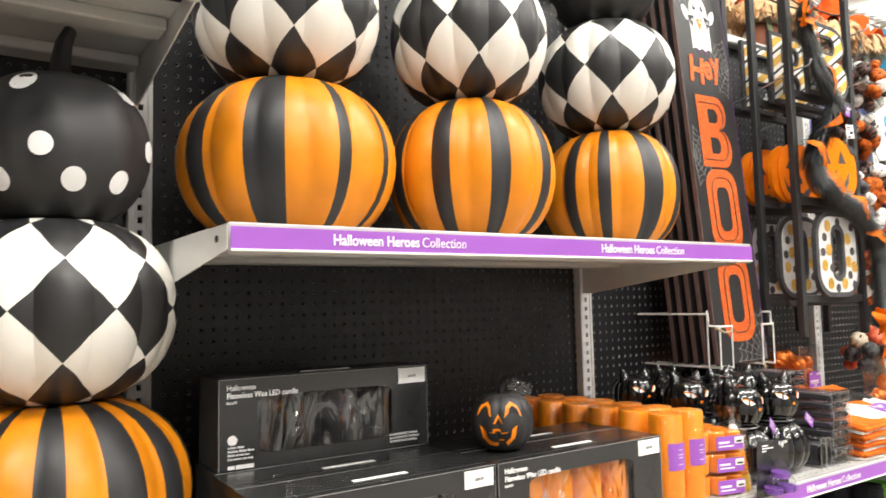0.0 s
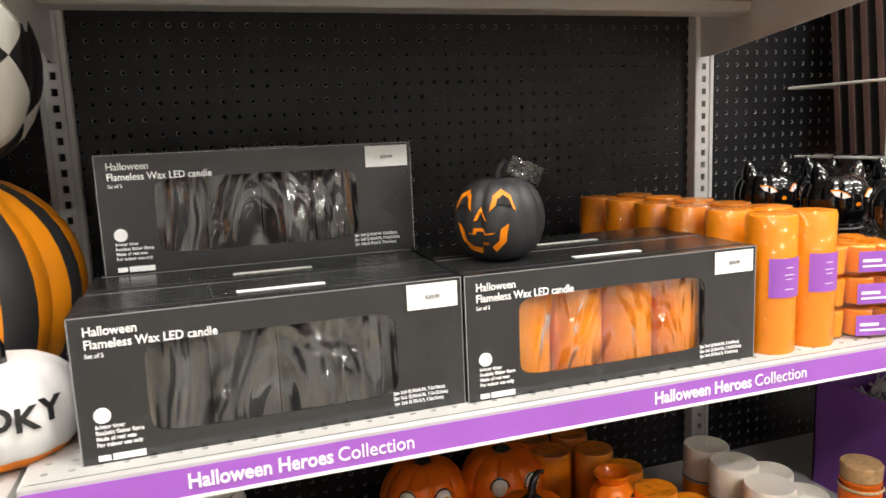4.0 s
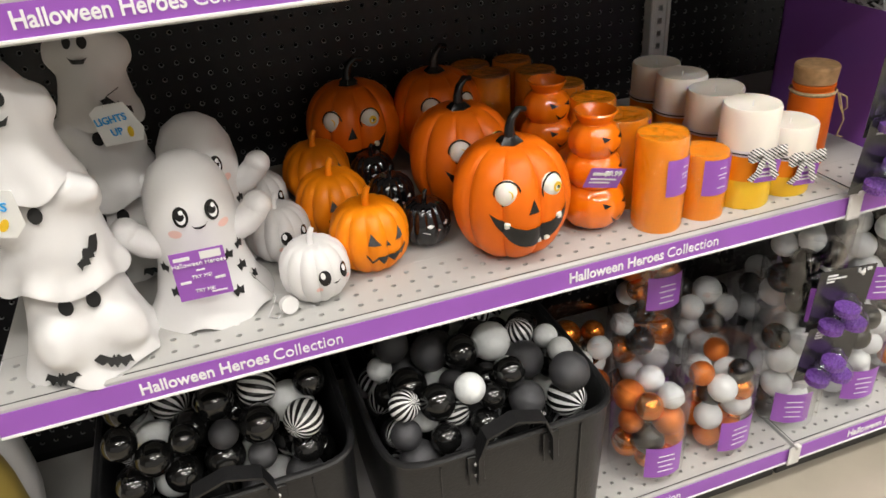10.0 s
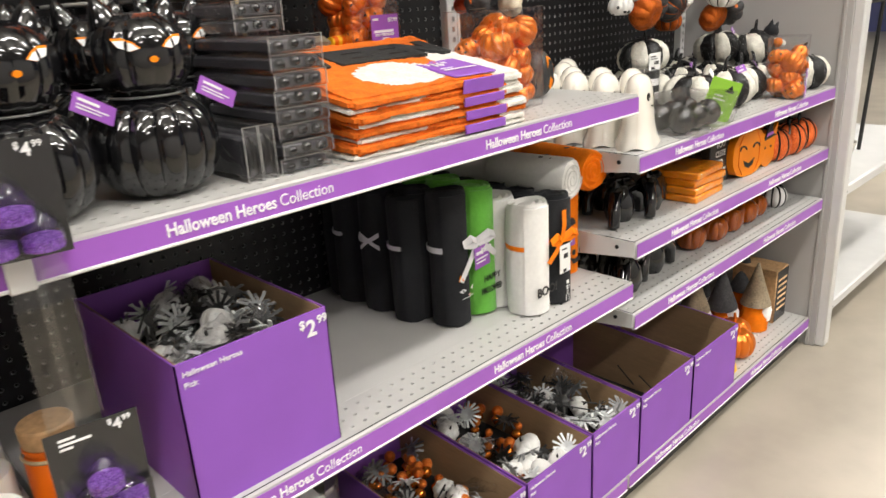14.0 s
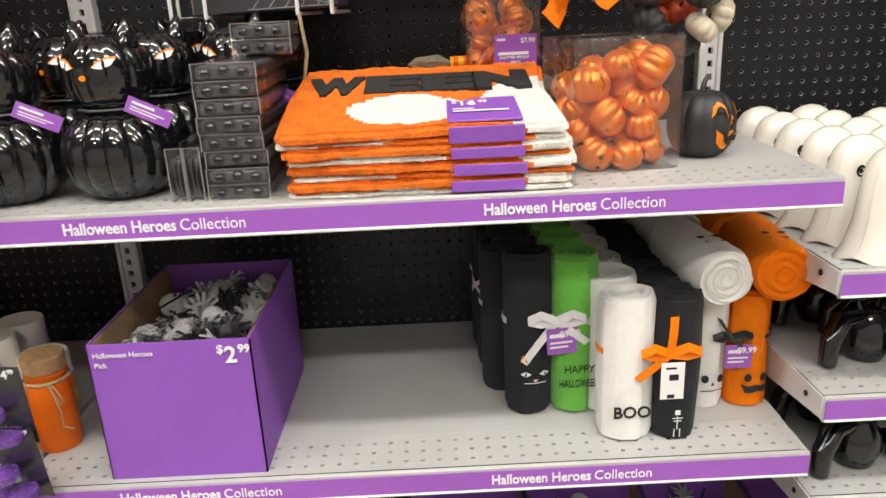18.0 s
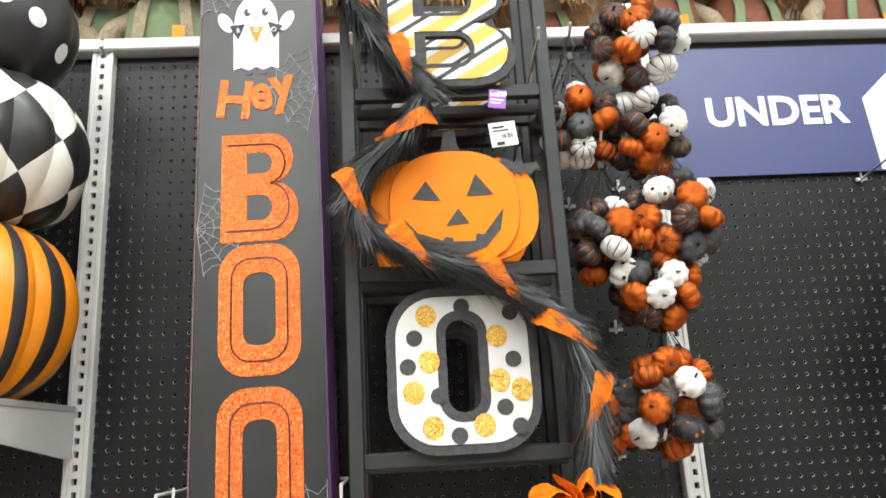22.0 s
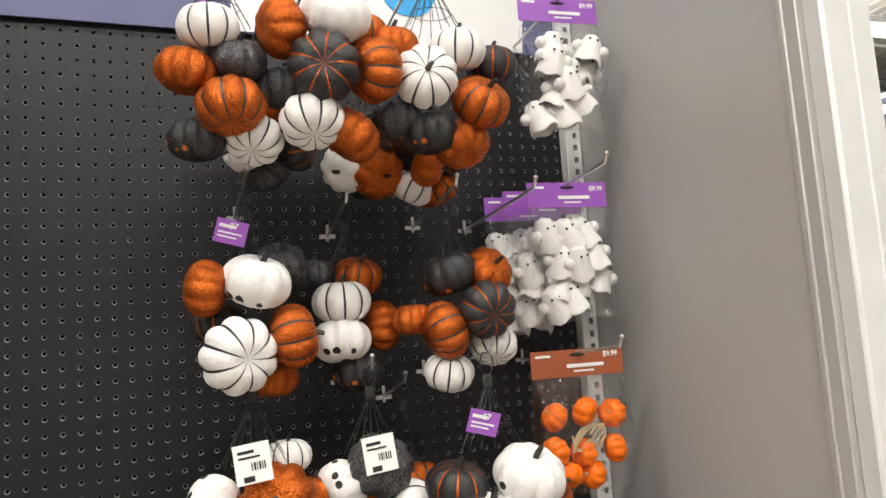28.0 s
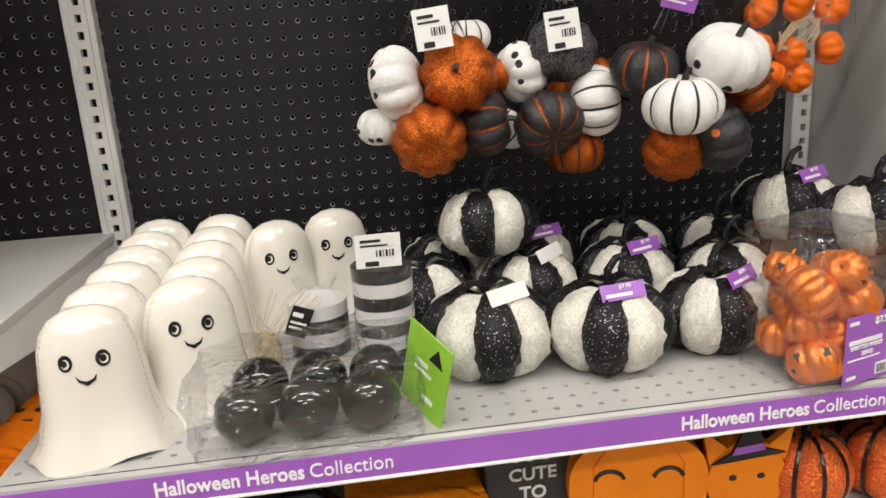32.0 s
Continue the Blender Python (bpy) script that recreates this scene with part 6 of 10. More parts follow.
wand = thing("witch_broom_pick", 2.20, 1.37, T1 + 0.135, "small grey haired pick with a candy striped handle", "decoration")
part("handle", sweep([(0.05, 0, 0.012), (0.12, 0, 0.015)], 0.010, 12), M["yellow"], wand)
for i in range(4):
    part("stripe", sweep([(0.055 + i * 0.018, 0, 0.0123), (0.064 + i * 0.018, 0, 0.0127)], 0.0107, 12), M["deeporange"], wand)
part("tuft", lathe([(0.003, 0), (0.016, 0.02), (0.012, 0.06), (0, 0.075)], 14, 7, 0.2), M["burlap"], wand, at=pose(0.05, 0, 0.012, 0, -90, 0))
part("rest", box(0.36, 0.12, 0.130, (0.02, 0.01, -0.070), 0.01), M["mato"], wand, "folded orange cloth under it")


def mini_pumpkin_mesh(material, line=None, ribs=9, face=None, stalk=None):
    """A thumb-sized pumpkin, one unit wide, in one skin, with painted rib lines or dots."""
    p = gourd_profile(1.0, 0.72, 16, 0.13)
    seg = ribs * 8
    bm = lathe(p, seg, ribs, 0.17, phase=math.pi / seg, sharp=0.55)
    mats = [material] + [m for m in (line, face) if m is not None]
    spots = [Vector((math.cos(radians(az - 90)) * 0.48, math.sin(radians(az - 90)) * 0.48, z)) for az, z in ((0, 0.45), (40, 0.42), (18, 0.22), (180, 0.45), (225, 0.3), (100, 0.4), (290, 0.35))]
    for f in bm.faces:
        c = f.calc_center_median()
        a = math.atan2(c.y, c.x) / (2 * math.pi / ribs)
        if line is not None and abs(a - round(a)) < 0.07:
            f.material_index = 1
        if face is not None and any((c - q).length < 0.062 for q in spots):
            f.material_index = len(mats) - 1
    sweep([(0, 0, 0.56), (0.02, 0, 0.70), (0.06, 0, 0.80)], 0.05, 6, bm, len(mats) if stalk else 0, taper=0.7)
    return to_mesh(bm, mats + ([stalk] if stalk else []))


MINI = dict(
    white_line=mini_pumpkin_mesh(M["foamwhiteu"], M["ink"], stalk=M["plasticblack"]),
    white_dot=mini_pumpkin_mesh(M["dotwhite"], stalk=M["plasticblack"]),
    copper=mini_pumpkin_mesh(M["copperu"], stalk=M["plasticblack"]),
    copper_line=mini_pumpkin_mesh(M["copperu"], M["matteblack"], stalk=M["plasticblack"]),
    black_line=mini_pumpkin_mesh(M["foamblacku"], M["copperu"], stalk=M["plasticblack"]),
    black=mini_pumpkin_mesh(M["blacku"], stalk=M["plasticblack"]),
    black_dot=mini_pumpkin_mesh(M["dotblack"], stalk=M["plasticblack"]),
    orange=mini_pumpkin_mesh(M["foamorange"], stalk=M["plasticblack"]),
    cream=mini_pumpkin_mesh(M["cream"], stalk=M["plasticblack"]),
    satin=mini_pumpkin_mesh(M["satinorange"], None, 10),
    satinjack=mini_pumpkin_mesh(M["satinorange"], None, 10, M["ink"]),
    tiny=mini_pumpkin_mesh(M["deeporange"], None, 8, stalk=M["twine"]),
)


def bauble_box(x, y, z, w, d, h, rz, seed, label, card=True):
    t = thing("bauble_gift_box", x, y, z, label, "bauble box", "boxed pumpkin baubles", rz)
    r = random.Random(seed)
    for a, b, c, s in pack(r, (-w / 2 + 0.004, w / 2 - 0.004, 0.004, d - 0.004, 0.003), (0.031, 0.038, 0.044, 0.049), 170):
        if c + s / 2 < h - 0.012:
            part("pumpkin_bauble", MINI[r.choice(("satin", "satin", "satinjack"))], None, t, at=pose(a, b, c, r.uniform(-60, 60), r.uniform(-60, 60), r.uniform(0, 360)) @ Matrix.Diagonal((s * 1.34, s * 1.34, s * 1.5, 1)) @ Matrix.Translation((0, 0, -0.36)))
    f = box(w, d, h, (0, d / 2, h / 2), 0.002)
    part("clear_box", f, M["tubewall"], t, "clear plastic box").visible_shadow = False
    for sx in (-1, 1):
        part("box_edge", box(0.0015, 0.0015, h, (sx * w / 2, 0, h / 2)), M["window"], t)
        part("box_edge", box(0.0015, 0.0015, h, (sx * w / 2, d, h / 2)), M["window"], t)
    for dy in (0, d):
        part("box_edge", box(w, 0.0015, 0.0015, (0, dy, h)), M["window"], t)
    if not card:
        return t
    c = tag_card(t, 0.072, 0.082, pose(w / 2 - 0.078, -0.0016, 0.004), M["purple"], rows=((0.06, 0.90, 0.2, 0.05), (0.08, 0.62, 0.72, 0.06), (0.08, 0.36, 0.7, 0.02), (0.08, 0.1, 0.2, 0.05)), name="label_card", label="purple printed label")
    for txt, s_, px, pz in (("$7.99", 0.011, 0.044, 0.068), ("SHATTER PROOF", 0.0066, 0.008, 0.042), ("20PCS", 0.0066, 0.026, 0.034)):
        part("lettering", words(txt, s_, M["inkw"], 0.02), None, c, at=pose(px, -0.0012, pz))
    part("barcode", box(0.018, 0.0008, 0.014, (0.060, -0.001, 0.012)), M["white"], c)
    part("barcode_lines", bars([(0.053 + 0.003 * q, 0.012, 0.0014, 0.010) for q in range(5)]), M["ink"], c, at=pose(0, -0.0012, 0))
    return t


bauble_box(2.492, 1.090, T1, 0.162, 0.125, 0.190, 12, 31, "clear box full of orange pumpkin baubles", False)
bauble_box(2.340, 1.335, T1 + 0.105, 0.125, 0.12, 0.170, 2, 32, "clear box of orange pumpkin baubles standing at the back")
single("bauble_box_riser", box(0.13, 0.13, 0.105, (2.34, 1.395, T1 + 0.0525), 0.003), M["mato"], Matrix(), "folded orange bath mat behind the stack", "bath mat")

# ---- second bay, lower shelf: purple pick carton and towels ----
def carton(x, y, z, w, d, hf, hb, seed, label, fill, title="Halloween Heroes", sub="Pick", level=0.6, count=24, rz=0):
    """An open display carton: purple outside, bare cardboard inside, its back higher than its front."""
    t = thing("display_carton", x, y, z, label, "display carton", "purple display cartons", rz)
    th = 0.004
    part("front_panel", box(w, th, hf, (w / 2, th / 2, hf / 2)), M["card"], t)
    part("back_panel", box(w, th, hb, (w / 2, d - th / 2, hb / 2)), M["card"], t)
    for s, xx in ((0, 0.0), (1, w - th)):
        side = plate([(0, 0), (d, 0), (d, hb), (0, hf)], th / 2)
        part("side_panel", side, M["card"], t, at=pose(xx + (th if s else th / 2), 0, 0, 0, 0, 90))
        inner = plate([(th, th), (d - th, th), (d - th, hb - 0.001), (th, hf - 0.001)], 0.001)
        part("inner_lining", inner, M["kraft"], t, "bare brown cardboard inside", at=pose(xx + (-0.0005 if s else th + 0.0015), 0, 0, 0, 0, 90))
    part("inner_lining", box(w - 2 * th, 0.001, hf - 0.002, (w / 2, th + 0.0006, hf / 2)), M["kraft"], t, "bare brown cardboard inside")
    part("floor_panel", box(w - 2 * th, d - 2 * th, 0.003, (w / 2, d / 2, 0.0015)), M["kraft"], t)
    price_mark(t, "2", w - 0.050, hf - 0.036, 0.036)
    part("lettering", words(title, 0.0115, M["inkw"]), None, t, at=pose(0.008, -0.001, hf - 0.020))
    part("lettering", words(sub, 0.0115, M["inkw"]), None, t, at=pose(0.008, -0.001, hf - 0.036))
    r = random.Random(seed)
    hgt = hf * level
    # dark block stands for the shaded depth of the carton
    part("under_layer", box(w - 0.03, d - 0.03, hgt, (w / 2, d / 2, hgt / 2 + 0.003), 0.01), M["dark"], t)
    for _ in range(count):
        a, b = r.uniform(0.03, w - 0.03), r.uniform(0.03, d - 0.03)
        fill(t, a, b, hgt + 0.012 + r.uniform(0, 0.03), r)
    return t


PETAL = {}


def flower_pick(t, x, y, z, r):
    """Black and white tinsel flower, fuzzy ball or stick in a clear sleeve."""
    kind = r.choice(("ball", "flower", "flower", "flower", "flower", "stick", "sleeve"))
    if kind == "ball":
        part("fuzzy_ball", MINI["white_dot"], None, t, at=scaled(x, y, z, 0.055, r.uniform(-50, 50), r.uniform(-50, 50), r.uniform(0, 360)))
    elif kind == "flower":
        col = r.choice(("ballw", "plasticblack", "greyweb"))
        if col not in PETAL:
            bm = bmesh.new()
            for k in range(15):
                a = 2 * math.pi * k / 15
                ribbon([(0, 0, 0), (0.018 * math.cos(a), 0.018 * math.sin(a), 0.008), (0.034 * math.cos(a), 0.034 * math.sin(a), -0.004 + 0.012 * (k % 2))], 0.0055, (-math.sin(a), math.cos(a), 0), bm)
            PETAL[col] = to_mesh(bm, M[col])
        part("tinsel_flower", PETAL[col], None, t, at=pose(x, y, z + 0.015, r.uniform(-60, 60), r.uniform(-60, 60), r.uniform(0, 360)))
    elif kind == "stick":
        a = r.uniform(0, 6.28)
        part("pick_stick", sweep([(x, y, z + 0.02), (x + 0.07 * math.cos(a), y + 0.07 * math.sin(a), z + 0.03)], 0.002, 5), M["plasticblack"], t)
    else:
        part("clear_sleeve", SLEEVE, None, t, at=pose(x, y, z + 0.02, r.uniform(-40, 40), r.uniform(-40, 40), r.uniform(0, 360))).visible_shadow = False


def crumple(w, d, h, seed, m):
    bm = box(w, d, h, (0, 0, 0))
    bmesh.ops.subdivide_edges(bm, edges=bm.edges[:], cuts=5, use_grid_fill=True)
    for v in bm.verts:
        v.co += Vector((noise.noise(v.co * 40 + Vector((seed, 0, 0))), noise.noise(v.co * 40 + Vector((0, seed, 0))), noise.noise(v.co * 40 + Vector((0, 0, seed))))) * 0.010
    return to_mesh(bm, m)


SLEEVE = crumple(0.09, 0.06, 0.02, 3, M["heavybag"])
carton(1.697, 1.022, T2, 0.238, 0.345, 0.226, 0.228, 41, "purple cardboard carton of black and white floral picks", flower_pick, count=56, level=0.62)


def towel(x, y, z, w, h, material, label, group, seed, rz=0, back=None):
    """A hand towel rolled upright: a spiral seen at the top."""
    t = thing("rolled_towel", x, y, z, label, "towel", group, rz)
    r = w / 2
    bm = lathe([(r * 0.2, 0.002), (r * 0.93, 0), (r, 0.010), (r * 1.0, h * 0.5), (r * 0.98, h - 0.012), (r * 0.88, h), (r * 0.74, h - 0.004), (r * 0.60, h - 0.001), (r * 0.45, h - 0.006), (r * 0.30, h - 0.002), (0, h - 0.008)], 36)
    for v in bm.verts:
        v.co += Vector((noise.noise(v.co * 22 + Vector((seed, 0, 0))), noise.noise(v.co * 22 + Vector((0, seed, 0))), noise.noise(v.co * 18 + Vector((0, 0, seed))))) * 0.0055 + Vector((noise.noise(v.co * 90), noise.noise(v.co * 90 + Vector((6, 6, 6))), 0)) * 0.002
    part("roll", bm, material, t)
    lay = [(r * 1.03 * math.cos(a), r * 1.03 * math.sin(a), h * 0.5) for a in np.linspace(-2.6, -1.2, 10)]
    part("loose_edge", ribbon(lay, h * 0.96, (0, 0, 1), thick=0.002), material, t)
    return t


def band(parent, r, z, material, w=0.008):
    part("tie", lathe([(r * 1.05, z - w / 2), (r * 1.07, z), (r * 1.05, z + w / 2)], 30), material, parent)


def bow(parent, x, y, z, material, s=1.0, tails=((-1, -0.05), (1, -0.035))):
    for k in (-1, 1):
        part("bow_loop", ribbon([(x, y, z), (x + k * 0.020 * s, y - 0.010, z + 0.012 * s), (x + k * 0.036 * s, y - 0.008, z + 0.004 * s), (x + k * 0.020 * s, y - 0.005, z - 0.002), (x, y - 0.001, z)], 0.011 * s, (0, 0.4, 1)), material, parent)
    for k, dz in tails:
        part("bow_tail", ribbon([(x, y - 0.002, z), (x + k * 0.014 * s, y - 0.006, z + dz * 0.5 * s), (x + k * 0.026 * s, y - 0.004, z + dz * s)], 0.010 * s, (1, 0, 0.5 * k)), material, parent)


tk = towel(2.358, 1.190, T2, 0.082, 0.285, M["towelk"], "black rolled hand towel embroidered with a cat face", "black and green towels", 1)
for s in (-1, 1):
    part("cat_eye", decal([(-0.008, 0), (0, 0.005), (0.008, 0), (0, -0.005)], [(0.041, 0), (0.041, 0.3)], 0.080, 8 + s * 19, lift=0.0075, cuts=0), M["inkw"], tk)
    part("eye_pupil", decal(oval(0.003, 0.007, 8), [(0.041, 0), (0.041, 0.3)], 0.080, 8 + s * 19, lift=0.0088, cuts=0), M["ink"], tk)
part("whiskers", decal([(-0.016, 0.002), (0.016, 0.002), (0.016, 0.0005), (-0.016, 0.0005)], [(0.041, 0), (0.041, 0.3)], 0.062, 8, lift=0.0075, cuts=1), M["inkw"], tk)
part("cat_ear", decal([(-0.006, 0), (0.006, 0), (-0.002, 0.014)], [(0.041, 0), (0.041, 0.3)], 0.102, -14, lift=0.0075, cuts=0), M["softorange"], tk)
part("cat_nose", decal([(-0.004, 0.003), (0.004, 0.003), (0, -0.003)], [(0.041, 0), (0.041, 0.3)], 0.068, 8, lift=0.0085, cuts=0), M["pink"], tk)
band(tk, 0.041, 0.168, M["ribbonw"], 0.012)
bow(tk, 0.042, -0.042, 0.172, M["ribbonw"], 1.3, ((-1.6, -0.055), (1.5, -0.03)))
tag_card(tk, 0.050, 0.046, pose(0.026, -0.050, 0.115, 0, -2, 5), M["purple"], price="$9.99")
tg = towel(2.436, 1.186, T2, 0.078, 0.280, M["towelg"], "lime green rolled hand towel with black lettering", "black and green towels", 2)
band(tg, 0.039, 0.168, M["ribbonw"], 0.012)
for txt, dz in (("HAPPY", 0.078), ("HALLOWEEN", 0.052)):
    me = words(txt, 0.020, M["ink"], 0.0, align="CENTER")
    part("lettering", me, None, tg, at=fitted(me, 0.002, -0.0425, dz, 0.050 if len(txt) < 6 else 0.066))
for i in range(1, 5):
    towel(2.350 - 0.005 * i, 1.190 + i * 0.080, T2, 0.080, 0.285 - 0.004 * (i % 2), M["towelk"], "black rolled hand towel", "black and green towels", i + 3)
    q = towel(2.430 - 0.004 * i, 1.186 + i * 0.080, T2, 0.078, 0.282 + 0.003 * (i % 2), M["towelg"], "lime green rolled hand towel", "black and green towels", i + 9)
for i in range(3):
    q = towel(2.322 - 0.003 * i, 1.275 + i * 0.090, T2, 0.078, 0.272, M["towelk"], "black rolled hand towel tied with white ribbon", "black and green towels", i + 21)
    band(q, 0.039, 0.165, M["ribbonw"], 0.010)
    if i == 1:
        for dz, w in ((0.012, 0.010), (-0.016, 0.009)):
            arc = [(0.0435 * math.cos(a), 0.0435 * math.sin(a), 0.166 + dz * abs(a + 2.75) / 0.5) for a in np.linspace(-3.3, -2.2, 9)]
            part("bow_loop" if dz > 0 else "bow_tail", ribbon(arc, w, (0, 0, 1)), M["ribbonw"], q)
tw = towel(2.500, 1.098, T2, 0.086, 0.240, M["towelw"], "white rolled hand towel with black lettering and an orange bow", "white and black towels", 31)
me = words("BOO!", 0.028, M["ink"], 0.02, align="CENTER")
part("lettering", me, None, tw, at=fitted(me, 0.006, -0.0472, 0.045, 0.064))
band(tw, 0.043, 0.150, M["ribbon"], 0.010)
tb = towel(2.577, 1.094, T2, 0.078, 0.240, M["towelk"], "black rolled hand towel tied with an orange bow", "white and black towels", 32)
band(tb, 0.039, 0.150, M["ribbon"], 0.010)
bow(tb, -0.020, -0.042, 0.152, M["ribbon"], 1.25, ((-1.5, -0.032), (0.1, 0.05)))
tag_card(tb, 0.036, 0.062, pose(-0.034, -0.048, 0.078), M["white"], rows=((0.2, 0.85, 0.45, 0.05), (0.35, 0.6, 0.4, 0.16), (0.3, 0.08, 0.3, 0.1)), ink=M["ink"], label="white price ticket")
part("skeleton_print", bars([(-0.004, 0.052, 0.008, 0.008), (-0.0006, 0.034, 0.0012, 0.024), (-0.008, 0.042, 0.016, 0.0012), (-0.006, 0.037, 0.012, 0.0012), (-0.005, 0.016, 0.0012, 0.014), (0.004, 0.016, 0.0012, 0.014)]), M["inkw"], tb, at=pose(-0.004, -0.0455, 0.0))
for i in range(1, 6):
    towel(2.496 - 0.003 * i, 1.098 + i * 0.083, T2, 0.084, 0.240 + 0.004 * (i % 2), M["towelw"], "white rolled hand towel tied with orange ribbon", "white and black towels", 40 + i)
    towel(2.574 - 0.003 * i, 1.094 + i * 0.083, T2, 0.078, 0.240, M["towelk"], "black rolled hand towel tied with orange ribbon", "white and black towels", 50 + i)
ts = towel(2.656, 1.180, T2, 0.074, 0.206, M["towelw"], "white rolled hand towel embroidered with a skull face", "skull and pumpkin towels", 61)
to = towel(2.727, 1.178, T2, 0.074, 0.206, M["towelo"], "orange rolled hand towel embroidered with a pumpkin face", "skull and pumpkin towels", 62)
cyl = [(0.037, 0), (0.037, 0.3)]
for ob in (ts, to):
    for s in (-1, 1):
        part("face_eye", decal(oval(0.010, 0.015, 12), cyl, 0.058, s * 17 + 5, lift=0.0075, cuts=1), M["ink"], ob)
    band(ob, 0.037, 0.128, M["plasticblack"], 0.006)
part("face_nose", decal([(-0.003, 0), (0.003, 0), (0, 0.007)], cyl, 0.046, 5, lift=0.0075, cuts=0), M["ink"], ts)
part("face_mouth", decal([(-0.016, 0.002), (0.016, 0.004), (0.016, 0.0025), (-0.016, 0.0)], cyl, 0.034, 5, lift=0.0075, cuts=1), M["ink"], ts)
part("face_mouth", decal([(-0.020, 0.010), (-0.010, 0.006), (0, 0.009), (0.010, 0.006), (0.020, 0.010), (0.014, -0.006), (0.004, -0.003), (-0.004, -0.006), (-0.014, -0.006)], cyl, 0.036, 5, lift=0.0075, cuts=1), M["ink"], to)
bow(ts, 0.030, -0.040, 0.132, M["plasticblack"], 0.9, ((-1, 0.04), (1, -0.03)))
tag_card(ts, 0.044, 0.042, pose(0.020, -0.046, 0.078), M["purple"], price="$9.99")
for i in range(1, 4):
    towel(2.660, 1.180 + i * 0.079, T2, 0.074, 0.206, M["towelw"], "white rolled hand towel", "skull and pumpkin towels", 70 + i)
    towel(2.732, 1.178 + i * 0.079, T2, 0.074, 0.206, M["towelo"], "orange rolled hand towel", "skull and pumpkin towels", 80 + i)


def lying_roll(x, y, z, material, label, seed, rz):
    t = thing("rolled_towel", x, y, z, label, "towel", "skull and pumpkin towels", rz)
    r, l = 0.047, 0.20
    bm = lathe([(0, 0.008), (r * 0.3, 0.002), (r * 0.45, 0.006), (r * 0.6, 0.001), (r * 0.74, 0.005), (r * 0.9, 0), (r, 0.010), (r, l - 0.01), (r * 0.9, l), (0, l - 0.006)], 36)
    for v in bm.verts:
        v.co += Vector((noise.noise(v.co * 22 + Vector((seed, 0, 0))), noise.noise(v.co * 22 + Vector((0, seed, 0))), noise.noise(v.co * 18))) * 0.004
    part("roll", bm, material, t, at=pose(0, 0, r, -90, 0, 0))
    pts = [(r * (0.10 + 0.0135 * k) * math.cos(k * 0.33), -0.0035, r + r * (0.10 + 0.0135 * k) * math.sin(k * 0.33)) for k in range(58)]
    # on white rolls the spiral carries the fold's shade as colour
    part("spiral_fold", sweep(pts, 0.0012, 4), M["foldshade"] if material == M["towelw"] else M["towelo"], t)
    for s in (-1, 1):
        part("face_eye", plate(oval(0.013, 0.010, 10), 0.001), M["ink"], t, at=pose(s * 0.012, 0.070, r * 2.0, -90, 0, 0))
    part("face_mouth", box(0.030, 0.003, 0.001, (0, 0.045, r * 2.0 - 0.001)), M["ink"], t)
    return t


lying_roll(2.652, 1.095, T2 + 0.206, M["towelw"], "white rolled towel lying on the upright rolls", 5, 6)
lying_roll(2.745, 1.100, T2 + 0.206, M["towelo"], "orange rolled towel lying on the upright rolls", 6, -6)
lying_roll(2.648, 1.305, T2 + 0.206, M["towelw"], "white rolled towel lying on the upright rolls", 7, 2)
lying_roll(2.744, 1.305, T2 + 0.206, M["towelo"], "orange rolled towel lying on the upright rolls", 8, -2)

# ---- base deck of the second bay: display cartons ----
def copper_pick(t, x, y, z, r):
    if r.random() < 0.55:
        part("copper_berry", ball_mesh(M["ballo"], 14), None, t, at=scaled(x, y, z, r.uniform(0.018, 0.03)))
        part("copper_berry", ball_mesh(M["copper"], 14), None, t, at=scaled(x + 0.02, y + 0.012, z + 0.01, r.uniform(0.018, 0.03)))
    else:
        flower_pick(t, x, y, z, r)


def ghost_pick(t, x, y, z, r):
    if r.random() < 0.6:
        copper_pick(t, x, y, z, r)
        return
    part("plush_ghost", ball_mesh(M["towelw"], 16), None, t, at=pose(x, y, z + 0.01, r.uniform(-40, 40), 0, r.uniform(0, 360)) @ Matrix.Diagonal((0.05, 0.06, 0.04, 1))) if r.random() < 0.4 else flower_pick(t, x, y, z, r)


def few_picks(t, x, y, z, r):
    part("pick_stick", sweep([(x, y, z), (x + r.uniform(-0.05, 0.05), y + 0.06, z + 0.04)], 0.002, 5), M["plasticblack"], t)


for x, w, fill, n, lv, seed in ((2.130, 0.235, copper_pick, 52, 0.56, 51), (2.372, 0.235, ghost_pick, 48, 0.58, 52), (2.614, 0.205, flower_pick, 48, 0.60, 53), (2.826, 0.27, few_picks, 4, 0.25, 54), (3.104, 0.27, few_picks, 0, 0.12, 55)):
    carton(x, 1.0 + 0.006, BASE, w, 0.40, 0.200, 0.225, seed, "purple cardboard carton of halloween picks on the base shelf", fill, count=n, level=lv)


# ---- back wall of the second bay: painted signs, ladders, garland ----
GARLAND = [(2.114, 2.383), (2.125, 2.3), (2.16, 2.22), (2.208, 2.155), (2.255, 2.101), (2.225, 2.038), (2.16, 1.977), (2.124, 1.919), (2.142, 1.862), (2.204, 1.825), (2.274, 1.796), (2.345, 1.768), (2.406, 1.73), (2.452, 1.690), (2.474, 1.636), (2.480, 1.576), (2.48, 1.506), (2.47, 1.438)]


